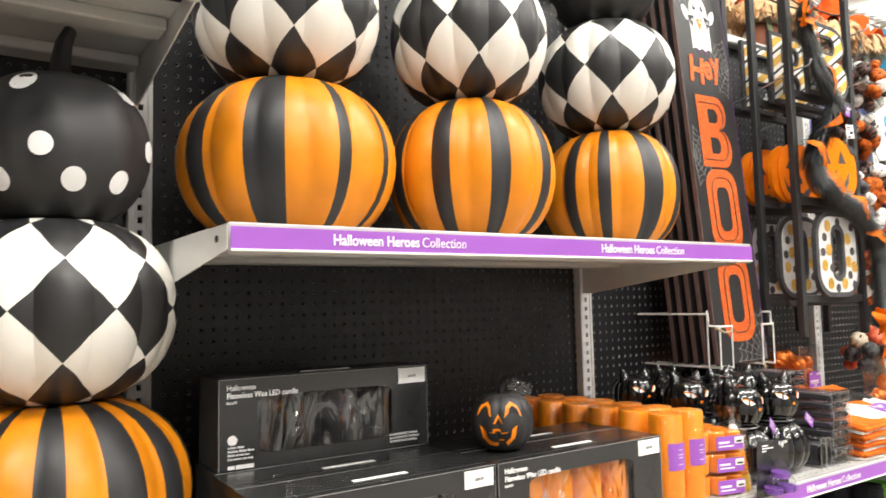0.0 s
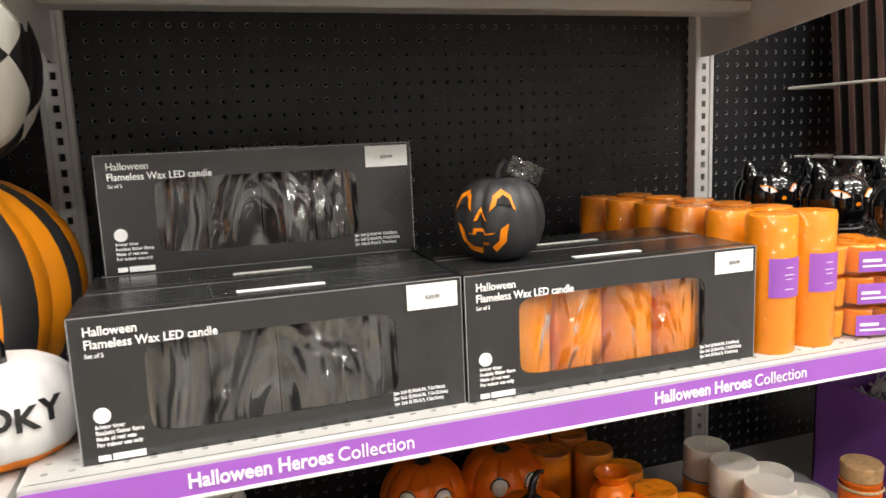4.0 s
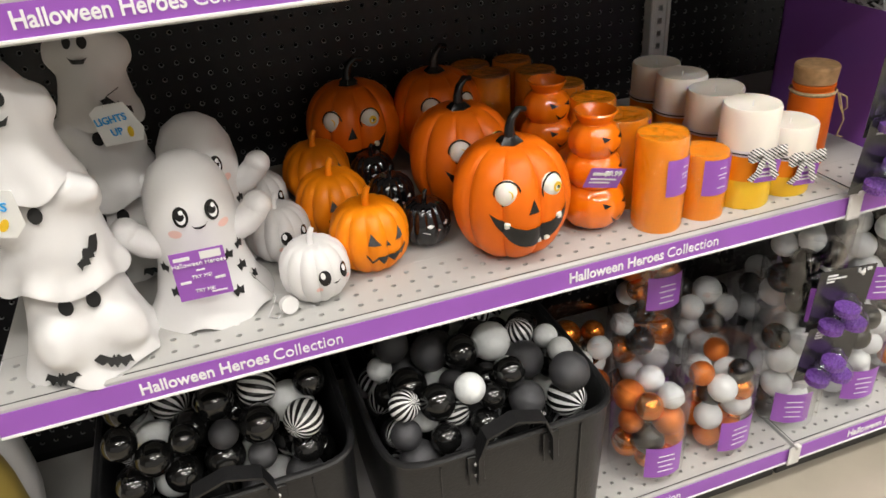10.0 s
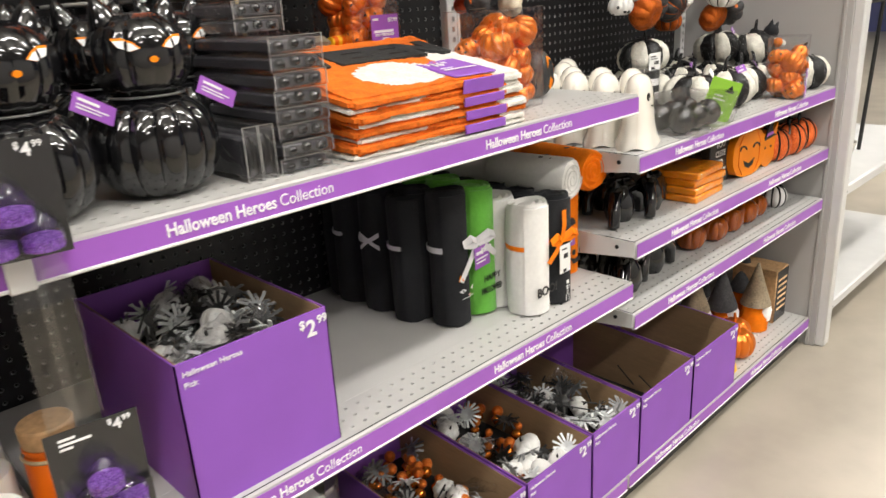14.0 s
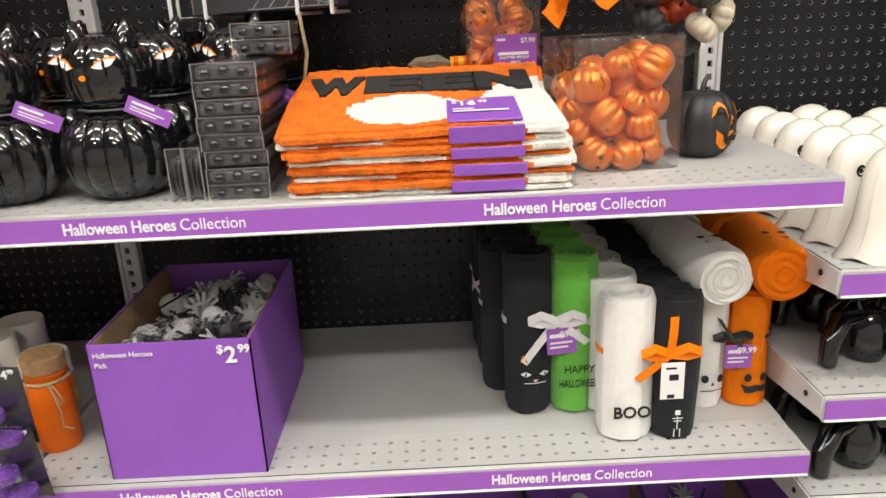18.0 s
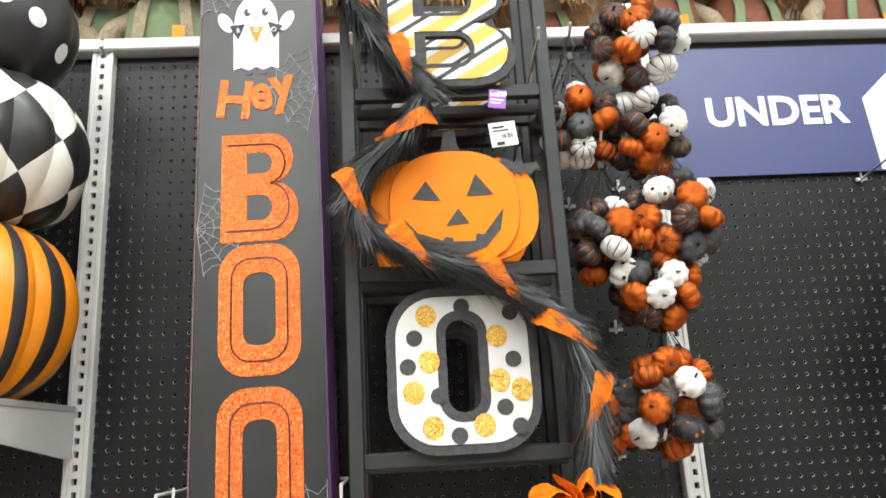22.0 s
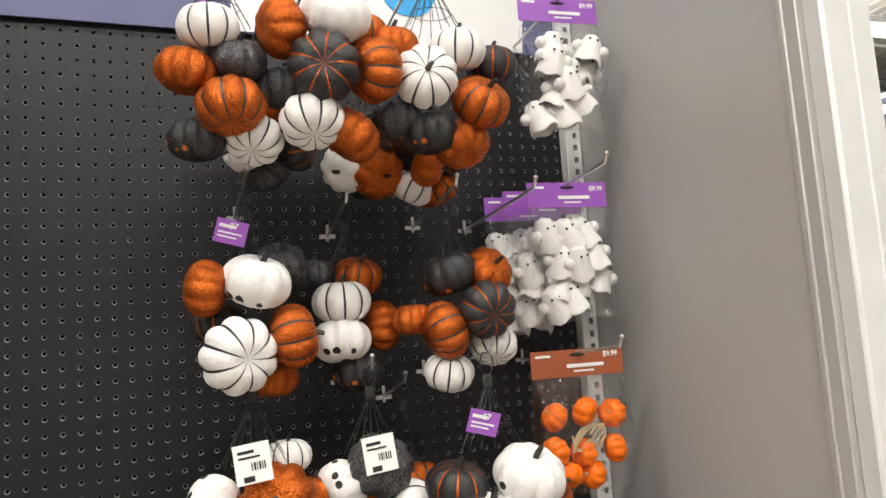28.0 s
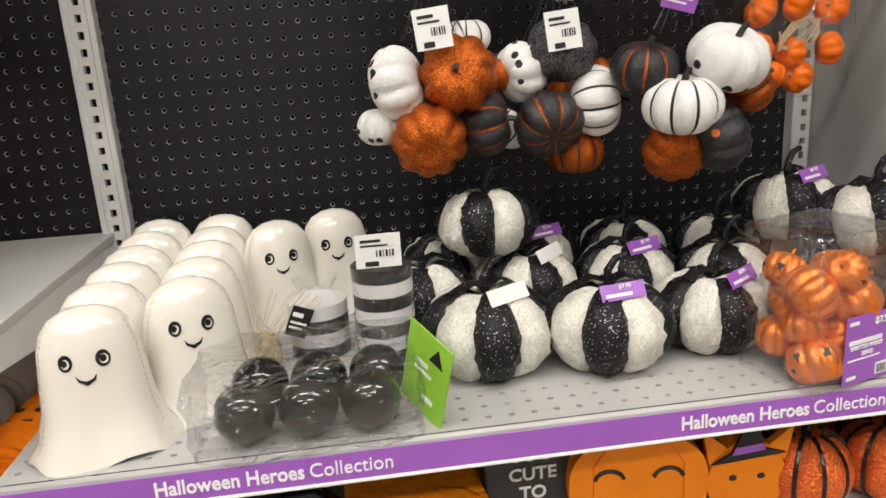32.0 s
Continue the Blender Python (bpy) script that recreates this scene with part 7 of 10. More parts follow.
def peg_hook(x, z, reach, rise=0.03, parent=None):
    """A zinc wire display hook in the pegboard."""
    t = thing("peg_hook", x, WALL, z, "zinc wire display hook in the pegboard", "hook", "peg hooks")
    part("arm", sweep([(0, 0.004, 0), (0, -reach * 0.9, rise), (0, -reach, rise + 0.003), (0, -reach - 0.008, rise + 0.016)], 0.0028, 7), M["chrome"], t)
    part("back_plate", box(0.030, 0.004, 0.008, (0, -0.003, 0), 0.001), M["chrome"], t)
    part("back_plate", box(0.006, 0.004, 0.030, (0, -0.004, 0.006), 0.001), M["chrome"], t)
    part("tip", ball_mesh(M["chrome"], 10), None, t, at=scaled(0, -reach - 0.008, rise + 0.017, 0.008))
    return t


def web(n, R, rings, a0, a1):
    """A printed spider web: fine raised lines in x, z round a corner."""
    bm = bmesh.new()
    for k in range(n + 1):
        a = a0 + (a1 - a0) * k / n
        sweep([(0, 0, 0), (R * math.cos(a), 0, R * math.sin(a))], 0.0010, 4, bm)
    for j in range(1, rings + 1):
        r = R * j / rings * 0.95
        for k in range(n):
            a, b = a0 + (a1 - a0) * k / n, a0 + (a1 - a0) * (k + 1) / n
            m = (a + b) / 2
            sweep([(r * math.cos(a), 0, r * math.sin(a)), (r * 0.90 * math.cos(m), 0, r * 0.90 * math.sin(m)), (r * math.cos(b), 0, r * math.sin(b))], 0.0010, 4, bm)
    return bm


def rounded(w, h, r, n=6, c=(0, 0)):
    out = []
    for qx, qz, a0 in ((1, 1, 0), (-1, 1, 90), (-1, -1, 180), (1, -1, 270)):
        for k in range(n + 1):
            a = radians(a0 + 90 * k / n)
            out.append((c[0] + qx * (w / 2 - r) + r * math.cos(a), c[1] + qz * (h / 2 - r) + r * math.sin(a)))
    return out


def letter_b(w, h, grow=0.0):
    """Outline of a capital B and its two counters, lower left corner at the origin."""
    def bowl(z0, z1, x1, r):
        return [(x1 - r + r * math.sin(a), (z0 + z1) / 2 - (z1 - z0) / 2 * math.cos(a)) for a in np.linspace(0, math.pi, 9)]
    g = grow
    lo, hi = bowl(-g, h * 0.53, w + g, w * 0.30), bowl(h * 0.53, h + g, w * 0.94 + g, w * 0.28)
    out = [(-g, -g)] + lo[:-1] + [(lo[-1][0] * 0.985, h * 0.53)] + hi[1:] + [(-g, h + g)]
    def counter(z0, z1):
        x0, x1, r = w * 0.33 + g, w * 0.66 - g * 0.6, (z1 - z0) * 0.42
        return [(x0, z0 + g), (x1 - r, z0 + g)] + [(x1 - r + r * math.sin(a), (z0 + z1) / 2 - ((z1 - z0) / 2 - g) * math.cos(a)) for a in np.linspace(0.3, math.pi - 0.3, 7)] + [(x1 - r, z1 - g), (x0, z1 - g)]
    return out, [counter(h * 0.19, h * 0.42), counter(h * 0.62, h * 0.82)]


def inset_line(outline, k, c):
    return [(c[0] + (x - c[0]) * k, c[1] + (z - c[1]) * k) for x, z in outline]


def boo_sign(y, front):
    t = thing("porch_sign", 1.821, y, 1.316, "tall black halloween porch sign with orange glitter letters", "sign", "porch signs")
    t.matrix_world = pose(1.836, y, 1.316, -4.3, -1.4) @ Matrix.Diagonal((1, 1, 1.050, 1))
    part("board", box(0.232, 0.014, 1.146, (0.116, 0.007, 0.573), 0.002), [M["signblack"]], t)
    part("board_edge", box(0.004, 0.0145, 1.140, (0.2325, 0.0075, 0.573)), M["signedge"], t, "purple painted board edge")
    part("board_edge", box(0.003, 0.0135, 1.140, (-0.001, 0.0075, 0.573)), M["rawedge"], t, "brown raw board edge")
    if not front:
        return t
    yb = -0.0014
    out, holes = letter_b(0.145, 0.211)
    part("letter_b", plate(out, 0.0012, holes), M["orangegl"], t, "orange glitter letter", at=pose(0.046, yb, 0.555))
    part("letter_line", sweep([(x, -0.0006, z) for x, z in inset_line(out, 0.80, (0.058, 0.1055))], 0.0016, 4), M["signblack"], t, at=pose(0.046, yb, 0.555))
    for z0, h in ((0.317, 0.232), (0.059, 0.239), (-0.19, 0.0)):
        if not h:
            continue
        o = rounded(0.146, h, 0.052, 6, (0.073, h / 2))
        i = rounded(0.058, h - 0.104, 0.022, 5, (0.073, h / 2))
        part("letter_o", plate(o, 0.0012, (i,)), M["orangegl"], t, "orange glitter letter", at=pose(0.044, yb, z0))
        ln = rounded(0.100, h - 0.050, 0.036, 6, (0.073, h / 2))
        part("letter_line", sweep([(x, -0.0006, z) for x, z in ln + ln[:1]], 0.0016, 4), M["signblack"], t, at=pose(0.044, yb, z0))
    for ch, x, dz, rot, wide, tall_ in (("H", 0.030, -0.006, 6, 0.064, 0.108), ("e", 0.102, 0.004, -4, 0.042, 0.108), ("y", 0.146, 0.018, -8, 0.052, 0.108)):
        me = words(ch, tall_, M["orangegl"], 0.030)
        part("letter_hey", me, None, t, "orange glitter letter", at=fitted(me, x, yb, 0.815 + dz, wide, 0, 0, rot))
    gz = 0.905
    body = [(-0.045, 0.0), (-0.030, 0.006), (-0.015, -0.002), (0.0, 0.006), (0.015, -0.002), (0.030, 0.006), (0.045, 0.0), (0.046, 0.09)] + [(0.043 * math.cos(a), 0.115 + 0.055 * math.sin(a)) for a in np.linspace(0.1, math.pi - 0.1, 12)] + [(-0.046, 0.09)]
    g = part("painted_ghost", plate(body, 0.0012), M["whitematte"], t, "white painted ghost", at=pose(0.112, yb, gz))
    for s in (-1, 1):
        part("ghost_arm", plate(oval(0.026, 0.050, 14), 0.0014), M["whitematte"], g, at=pose(s * 0.062, -0.0003, 0.108, 0, s * 28, 0))
        part("ghost_eye", plate(oval(0.014, 0.018, 14), 0.0006), M["ink"], g, at=pose(s * 0.018, -0.0008, 0.130))
        part("eye_shine", plate(oval(0.005, 0.007, 8), 0.0006), M["inkw"], g, at=pose(s * 0.018 + 0.003, -0.0014, 0.133))
        part("cheek", plate(oval(0.011, 0.006, 10), 0.0006), M["pink"], g, at=pose(s * 0.026, -0.0008, 0.115))
        part("pennant", plate([(-0.016, 0.016), (0.016, 0.012), (0.004 * s, -0.020)], 0.0008), M["greyfelt"], g, at=pose(s * 0.036, -0.0012, 0.088, 0, s * 12, 0))
        part("shoe", plate(oval(0.016, 0.010, 10), 0.0008), M["signedge"], g, at=pose(s * 0.014, -0.0004, -0.006))
    part("pennant", plate([(-0.015, 0.014), (0.015, 0.014), (0, -0.022)], 0.0008), M["softorange"], g, at=pose(0, -0.0012, 0.082))
    for s, ch in ((-1, "B"), (0, "O"), (1, "O")):
        part("pennant_letter", words(ch, 0.014, M["inkw"], align="CENTER"), None, g, at=pose(s * 0.036, -0.0024, 0.083))
    part("ghost_mouth", plate([(-0.006, 0.003), (0, -0.002), (0.006, 0.003), (0, 0)], 0.0006), M["ink"], g, at=pose(0, -0.0008, 0.118))
    for x, z, a0, a1, R in ((0.002, 1.144, -1.57, 0.0, 0.115), (0.230, 0.86, 1.7, 4.5, 0.095), (0.002, 0.585, -1.4, 1.4, 0.09), (0.228, 0.004, 1.57, 3.14, 0.14)):
        part("printed_web", web(6, R, 5, a0, a1), M["greyweb"], t, at=pose(x, -0.0006, z))
    return t


boo_sign(1.310, True)
for k in range(1, 5):
    boo_sign(1.310 + k * 0.036, False)
wh = thing("wire_sign_holder", 1.935, 1.285, 1.313, "white wire bracket holding the signs to the pegboard", "wire holder")
for s in (-1, 1):
    for dx in (0.073, 0.128):
        part("wire", sweep([(s * dx, 0.0, 0.115), (s * dx, 0.0, 0.0), (s * dx, 0.27, 0.0)], 0.0032, 7), M["whitewire"], wh)
    part("wire", sweep([(s * 0.073, 0, 0.115), (s * 0.128, 0, 0.115), (s * 0.150, 0.02, 0.118), (s * 0.150, 0.02, 0.150), (s * 0.146, 0.27, 0.150)], 0.0032, 7), M["whitewire"], wh)
    part("wire", sweep([(s * 0.128, 0.04, 0.0), (s * 0.128, 0.04, 0.16)], 0.0028, 6), M["whitewire"], wh)
part("wire", sweep([(-0.150, 0.272, 0.150), (0.150, 0.272, 0.150)], 0.0032, 7), M["whitewire"], wh)
part("cord", sweep([(-0.145, 0.0, 0.112), (-0.110, -0.004, 0.098), (-0.075, -0.003, 0.100)], 0.003, 6), M["twine"], wh, "loose jute cord")
part("cord", sweep([(0.075, -0.002, 0.0), (0.082, -0.004, -0.06), (0.070, -0.002, -0.12), (0.074, 0.0, -0.125)], 0.003, 6), M["twine"], wh, "loose jute cord")


def diag_material():
    m = mat("gold_white_black_stripe_paint", (0.80, 0.79, 0.76), 0.5, vary=0.03)
    t = m.node_tree
    b = t.nodes["Principled BSDF"]
    co = t.nodes.new("ShaderNodeTexCoord")
    dot = t.nodes.new("ShaderNodeVectorMath")
    dot.operation = "DOT_PRODUCT"
    dot.inputs[1].default_value = (-9.5, 0, 15.0)
    fr = t.nodes.new("ShaderNodeMath")
    fr.operation = "FRACT"
    rp = t.nodes.new("ShaderNodeValToRGB")
    rp.color_ramp.interpolation = "CONSTANT"
    e = rp.color_ramp.elements
    e[0].position, e[0].color = 0.0, (0.80, 0.79, 0.76, 1)
    e[1].position, e[1].color = 0.22, (0.02, 0.02, 0.02, 1)
    for p, c in ((0.36, (0.80, 0.79, 0.76, 1)), (0.58, (0.72, 0.42, 0.06, 1))):
        n = e.new(p)
        n.color = c
    t.links.new(co.outputs["Object"], dot.inputs[0])
    t.links.new(dot.outputs["Value"], fr.inputs[0])
    t.links.new(fr.outputs[0], rp.inputs["Fac"])
    t.links.new(rp.outputs["Color"], b.inputs["Base Color"])
    return m


M["diag"] = diag_material()


def ladder(y, full):
    t = thing("boo_ladder", 2.118, y, 1.386, "black wooden ladder holding a letter, a pumpkin and a letter", "ladder decoration", "boo ladders")
    for x in (0.0, 0.352):
        part("rail", box(0.024, 0.020, 1.22, (x, 0.010, 0.61), 0.002), M["ironblack"], t)
    for z in (0.112, 0.410, 0.735):
        part("rung", box(0.330, 0.018, 0.024, (0.176, 0.011, z), 0.002), M["ironblack"], t)
        if full:
            part("back_rung", box(0.330, 0.018, 0.018, (0.176, 0.060, z - 0.012), 0.002), M["ironblack"], t)
    yo = -0.014
    out, holes = letter_b(0.240, 0.236, 0.0)
    b = part("letter_b", plate(out, 0.012, holes), M["greyfelt"], t, "striped letter with a charcoal border", at=pose(0.062, yo, 0.737))
    face = [(0.120 + (x - 0.120) * 0.88, 0.118 + (z - 0.118) * 0.88) for x, z in out]
    grown = [[(sum(p[0] for p in h) / len(h) + (x - sum(p[0] for p in h) / len(h)) * 1.35, sum(p[1] for p in h) / len(h) + (z - sum(p[1] for p in h) / len(h)) * 1.35) for x, z in h] for h in holes]
    part("letter_face", plate(face, 0.0012, grown), M["diag"], b, "gold, white and black striped face", at=pose(0, -0.0014, 0))
    pk = [(0.131 + 0.131 * math.copysign(abs(math.cos(a)) ** 0.75, math.cos(a)), 0.092 + 0.092 * math.copysign(abs(math.sin(a)) ** 0.72, math.sin(a)) - 0.012 * (abs(math.sin(a * 1.0)) > 0.95 and math.sin(a) > 0)) for a in np.linspace(0, 2 * math.pi, 40, endpoint=False)]
    p = part("pumpkin_cutout", plate(pk, 0.012), M["cutorange"], t, "orange painted pumpkin cutout", at=pose(0.033, yo, 0.416) @ Matrix.Diagonal((1.08, 1, 1.05, 1)))
    lobe = [(0.131 + 0.100 * math.copysign(abs(math.cos(a)) ** 0.8, math.cos(a)), 0.093 + 0.094 * math.copysign(abs(math.sin(a)) ** 0.8, math.sin(a))) for a in np.linspace(0, 2 * math.pi, 40, endpoint=False)]
    part("front_lobe", plate(lobe, 0.0055), M["cutorange"], p, "raised middle of the cutout", at=pose(0, -0.0058, 0))
    part("lobe_edge", sweep([(x_, -0.0035, z_) for x_, z_ in lobe + lobe[:1]], 0.0018, 5), M["deeporange"], p)
    if full:
        part("bat_tag", plate([(a * 1.5 + 0.205, b * 1.7 + 0.196) for a, b in bat(1.2)], 0.0012), M["greyfelt"], p, "small charcoal bat", at=pose(0, -0.004, 0, 0, 10, 0))
    for poly in ([(0.066, 0.108), (0.110, 0.104), (0.088, 0.138)], [(0.150, 0.110), (0.192, 0.112), (0.166, 0.148)], [(0.116, 0.062), (0.152, 0.066), (0.136, 0.090)], [(0.052, 0.076), (0.072, 0.052), (0.110, 0.038), (0.114, 0.044), (0.126, 0.042), (0.126, 0.036), (0.160, 0.036), (0.162, 0.048), (0.174, 0.046), (0.206, 0.088), (0.200, 0.054), (0.176, 0.026), (0.140, 0.012), (0.098, 0.018), (0.068, 0.040)]):
        part("face_cut", plate(poly, 0.0012), M["greyfelt"], p, "charcoal glitter face", at=pose(0, -0.0072, 0))
    part("cutout_stem", plate([(0.105, 0.178), (0.150, 0.178), (0.140, 0.205), (0.138, 0.228), (0.120, 0.222), (0.116, 0.2)], 0.010), M["greyfelt"], p, "charcoal stem")
    oo = rounded(0.242, 0.262, 0.078, 7, (0.116, 0.129))
    oi = rounded(0.052, 0.146, 0.024, 6, (0.116, 0.134))
    o = part("letter_o", plate(oo, 0.014, (oi,)), M["greyfelt"], t, "dotted letter with a charcoal border", at=pose(0.057, yo, 0.118))
    fo, fi = rounded(0.212, 0.232, 0.064, 7, (0.116, 0.129)), rounded(0.082, 0.176, 0.036, 6, (0.116, 0.134))
    part("letter_face", plate(fo, 0.0012, (fi,)), M["whitematte"], o, "white painted face", at=pose(0, -0.0014, 0))
    dots = ((0.060, 0.215, 1), (0.040, 0.180, 0), (0.062, 0.142, 1), (0.028, 0.135, 0), (0.036, 0.095, 1), (0.075, 0.088, 0), (0.064, 0.040, 1), (0.104, 0.026, 0), (0.144, 0.040, 1), (0.118, 0.228, 0), (0.172, 0.178, 1), (0.196, 0.215, 0), (0.196, 0.140, 0), (0.172, 0.108, 1), (0.206, 0.092, 1), (0.178, 0.066, 0), (0.200, 0.036, 0))
    for x, z, gold in dots:
        part("dot", plate(oval(0.034 if gold else 0.026, 0.036 if gold else 0.026, 18, (x, z)), 0.0008), M["goldgl" if gold else "greyfelt"], o, at=pose(0, -0.0024, 0))
    return t


ladder(1.212, True)
for y in (1.330, 1.430):
    ladder(y, False)
for x, tip in ((2.130, 0.42), (2.455, 0.42)):
    peg_hook(x, 2.10, 0.40, 0.09)

slung = thing("slung_cable", 2.29, 1.30, 2.40, "black cable slung between the ladder rails", "cable")
for dz, dy in ((0.02, -0.07), (0.085, 0.05)):
    part("cord", sweep([(-0.17, dy, dz + 0.012), (-0.08, dy, dz), (0.02, dy - 0.01, dz - 0.004), (0.10, dy, dz + 0.004), (0.17, dy, dz + 0.014)], 0.003, 6), M["plasticblack"], slung)


def smooth_line(pts, n=4):
    """A line through the points, rounded between them."""
    pts = [Vector(p) for p in pts]
    out = []
    for i in range(len(pts) - 1):
        a, b, c, d = pts[max(i - 1, 0)], pts[i], pts[i + 1], pts[min(i + 2, len(pts) - 1)]
        for k in range(n):
            f = k / n
            out.append(0.5 * (2 * b + (c - a) * f + (2 * a - 5 * b + 4 * c - d) * f * f + (3 * b - a - 3 * c + d) * f ** 3))
    return out + [pts[-1]]


gl = thing("tinsel_garland", 2.25, 1.165, 1.45, "black bristle garland with orange ribbon wound down the ladder", "garland")
path = []
for (x0, z0), (x1, z1) in zip(GARLAND, GARLAND[1:]):
    for k in range(4):
        f = k / 4
        path.append(Vector((x0 + (x1 - x0) * f - 2.25, 0.0, z0 + (z1 - z0) * f - 1.45)))
part("core", sweep(path, 0.004, 6), M["needle"], gl)
rg = random.Random(9)
for piece in range(0, len(path) - 1, 4):
    bm = bmesh.new()
    seg_ = path[piece:piece + 5]
    for _ in range(620):
        i = rg.randrange(len(seg_) - 1)
        p = seg_[i].lerp(seg_[i + 1], rg.random())
        d = (seg_[i + 1] - seg_[i]).normalized()
        a = rg.uniform(0, 6.283)
        side = Vector((d.z, 0, -d.x)) * math.cos(a) + Vector((0, 1, 0)) * math.sin(a)
        l = rg.uniform(0.040, 0.068)
        mid = p + (side * 0.55 + d * 0.45) * l * 0.55
        tip = p + (side * rg.uniform(0.45, 0.85) + d * rg.uniform(0.75, 1.1) + Vector((0, 0, -0.1))) * l
        w = d.cross(side).normalized() * 0.0015
        v = [bm.verts.new(q) for q in (p - w, p + w, mid + w * 0.8, mid - w * 0.8, tip)]
        bm.faces.new(v[:4])
        bm.faces.new((v[3], v[2], v[4]))
    part("bristle_tuft", bm, M["needle"], gl, smooth=False)
for i in range(3, len(path) - 7, 8):
    a, b = path[i], path[i + 3]
    along = (b - a).normalized()
    across = Vector((along.z, 0, -along.x)) * (-1 if i % 3 == 0 else 1)
    a, b = (a + b) / 2 - along * 0.048, (a + b) / 2 + along * 0.050
    pts = smooth_line([a - across * 0.030 + Vector((0, 0.002, 0)), a - across * 0.020 + along * 0.014 + Vector((0, -0.028, 0)), a.lerp(b, 0.55) - across * 0.002 + Vector((0, -0.030, 0)), b + across * 0.018 + Vector((0, -0.014, 0))], 6)
    run = (pts[-1] - pts[0]).normalized()
    bm = ribbon(pts, 0.032, Vector((run.z, rg.uniform(-0.3, 0.3), -run.x)), thick=0.0004)
    rows = len(pts)
    for n_, v in enumerate(bm.verts):
        k = n_ // 4
        mid = pts[k]
        v.co = mid + (v.co - mid) * (0.06 + 0.94 * math.sin(math.pi * ((k + 0.4) / rows) ** 0.6))
        v.co += Vector((noise.noise(v.co * 60), noise.noise(v.co * 60 + Vector((3, 3, 3))) * 1.6, noise.noise(v.co * 60 + Vector((6, 1, 2))))) * 0.004
    part("ribbon_wrap", bm, M["gauze"], gl, "orange gauze ribbon wrap")


def big_bow(x, y, z, s, label):
    t = thing("ribbon_bow", x, y, z, label, "bow", "orange bows")
    r = random.Random(int(z * 100))

    def crinkled(bm, amp):
        for v in bm.verts:
            q = v.co * 38 + Vector((z, x, 0))
            v.co += Vector((noise.noise(q), noise.noise(q + Vector((4, 4, 4))) * 1.4, noise.noise(q + Vector((8, 1, 5))))) * amp
        return bm

    for k, (a, l, droop) in enumerate(((0.35, 1.0, 0.4), (2.75, 1.05, 0.5), (1.2, 0.8, 0.0), (1.95, 0.75, 0.1), (3.3, 0.8, 0.7), (6.0, 0.75, 0.7), (0.7, 0.7, 0.2))):
        d = Vector((math.cos(a), -0.25 - 0.15 * (k % 3), math.sin(a) * 0.8))
        up = Vector((-math.sin(a) * 0.6, 0.3, abs(math.cos(a))))
        sag = Vector((0, 0, -0.05 * droop * s))
        pts = [Vector((0, -0.004, 0)), d * 0.040 * s + up * 0.020 * s, d * 0.078 * s + up * 0.018 * s + sag * 0.6, d * 0.090 * s + sag, d * 0.070 * s - up * 0.020 * s + sag, d * 0.030 * s - up * 0.014 * s, Vector((0, -0.008, 0))]
        part("bow_loop", crinkled(ribbon(smooth_line([l * p for p in pts], 5), 0.060 * s, (0.35 * (-1) ** k, 1, 0.35), thick=0.0004), 0.008), M["gauze"], t)
    part("knot", ball_mesh(M["gauze"], 14), None, t, at=scaled(0, -0.014, 0, 0.026 * s))
    for dx, dz, c in ((-0.075, -0.19, -0.8), (0.055, -0.16, 0.9), (-0.02, -0.14, 0.3)):
        pts = [(0, -0.006, 0), (dx * 0.7, -0.024, dz * 0.25), (dx * 0.5, -0.006, dz * 0.6), (dx * s, -0.018, dz * s)]
        part("bow_tail", crinkled(ribbon(smooth_line(pts, 6), 0.054 * s, (1, 0.4, c), thick=0.0004), 0.010), M["gauze"], t)
    return t


big_bow(2.440, 1.145, 1.425, 0.72, "orange gauze ribbon bow at the garland's end")
big_bow(2.112, 1.150, 2.425, 0.60, "orange gauze ribbon bow at the garland's top")
tag_card(gl, 0.030, 0.034, pose(2.360 - 2.25, 0.02, 2.075 - 1.45, 0, 8, 0), M["purple"], name="price_tag", price="$20")
tag_card(gl, 0.046, 0.044, pose(2.362 - 2.25, 0.02, 2.000 - 1.45, 0, -6, 0), M["white"], rows=BARCODE, ink=M["ink"], label="white price ticket")


# ---- net bags of little pumpkins ----
CLASSIC = ("white_line", "white_dot", "copper", "copper_line", "black_line", "black", "black_dot", "white_line", "copper")
HARVEST = ("orange", "orange", "orange", "cream", "cream", "black")


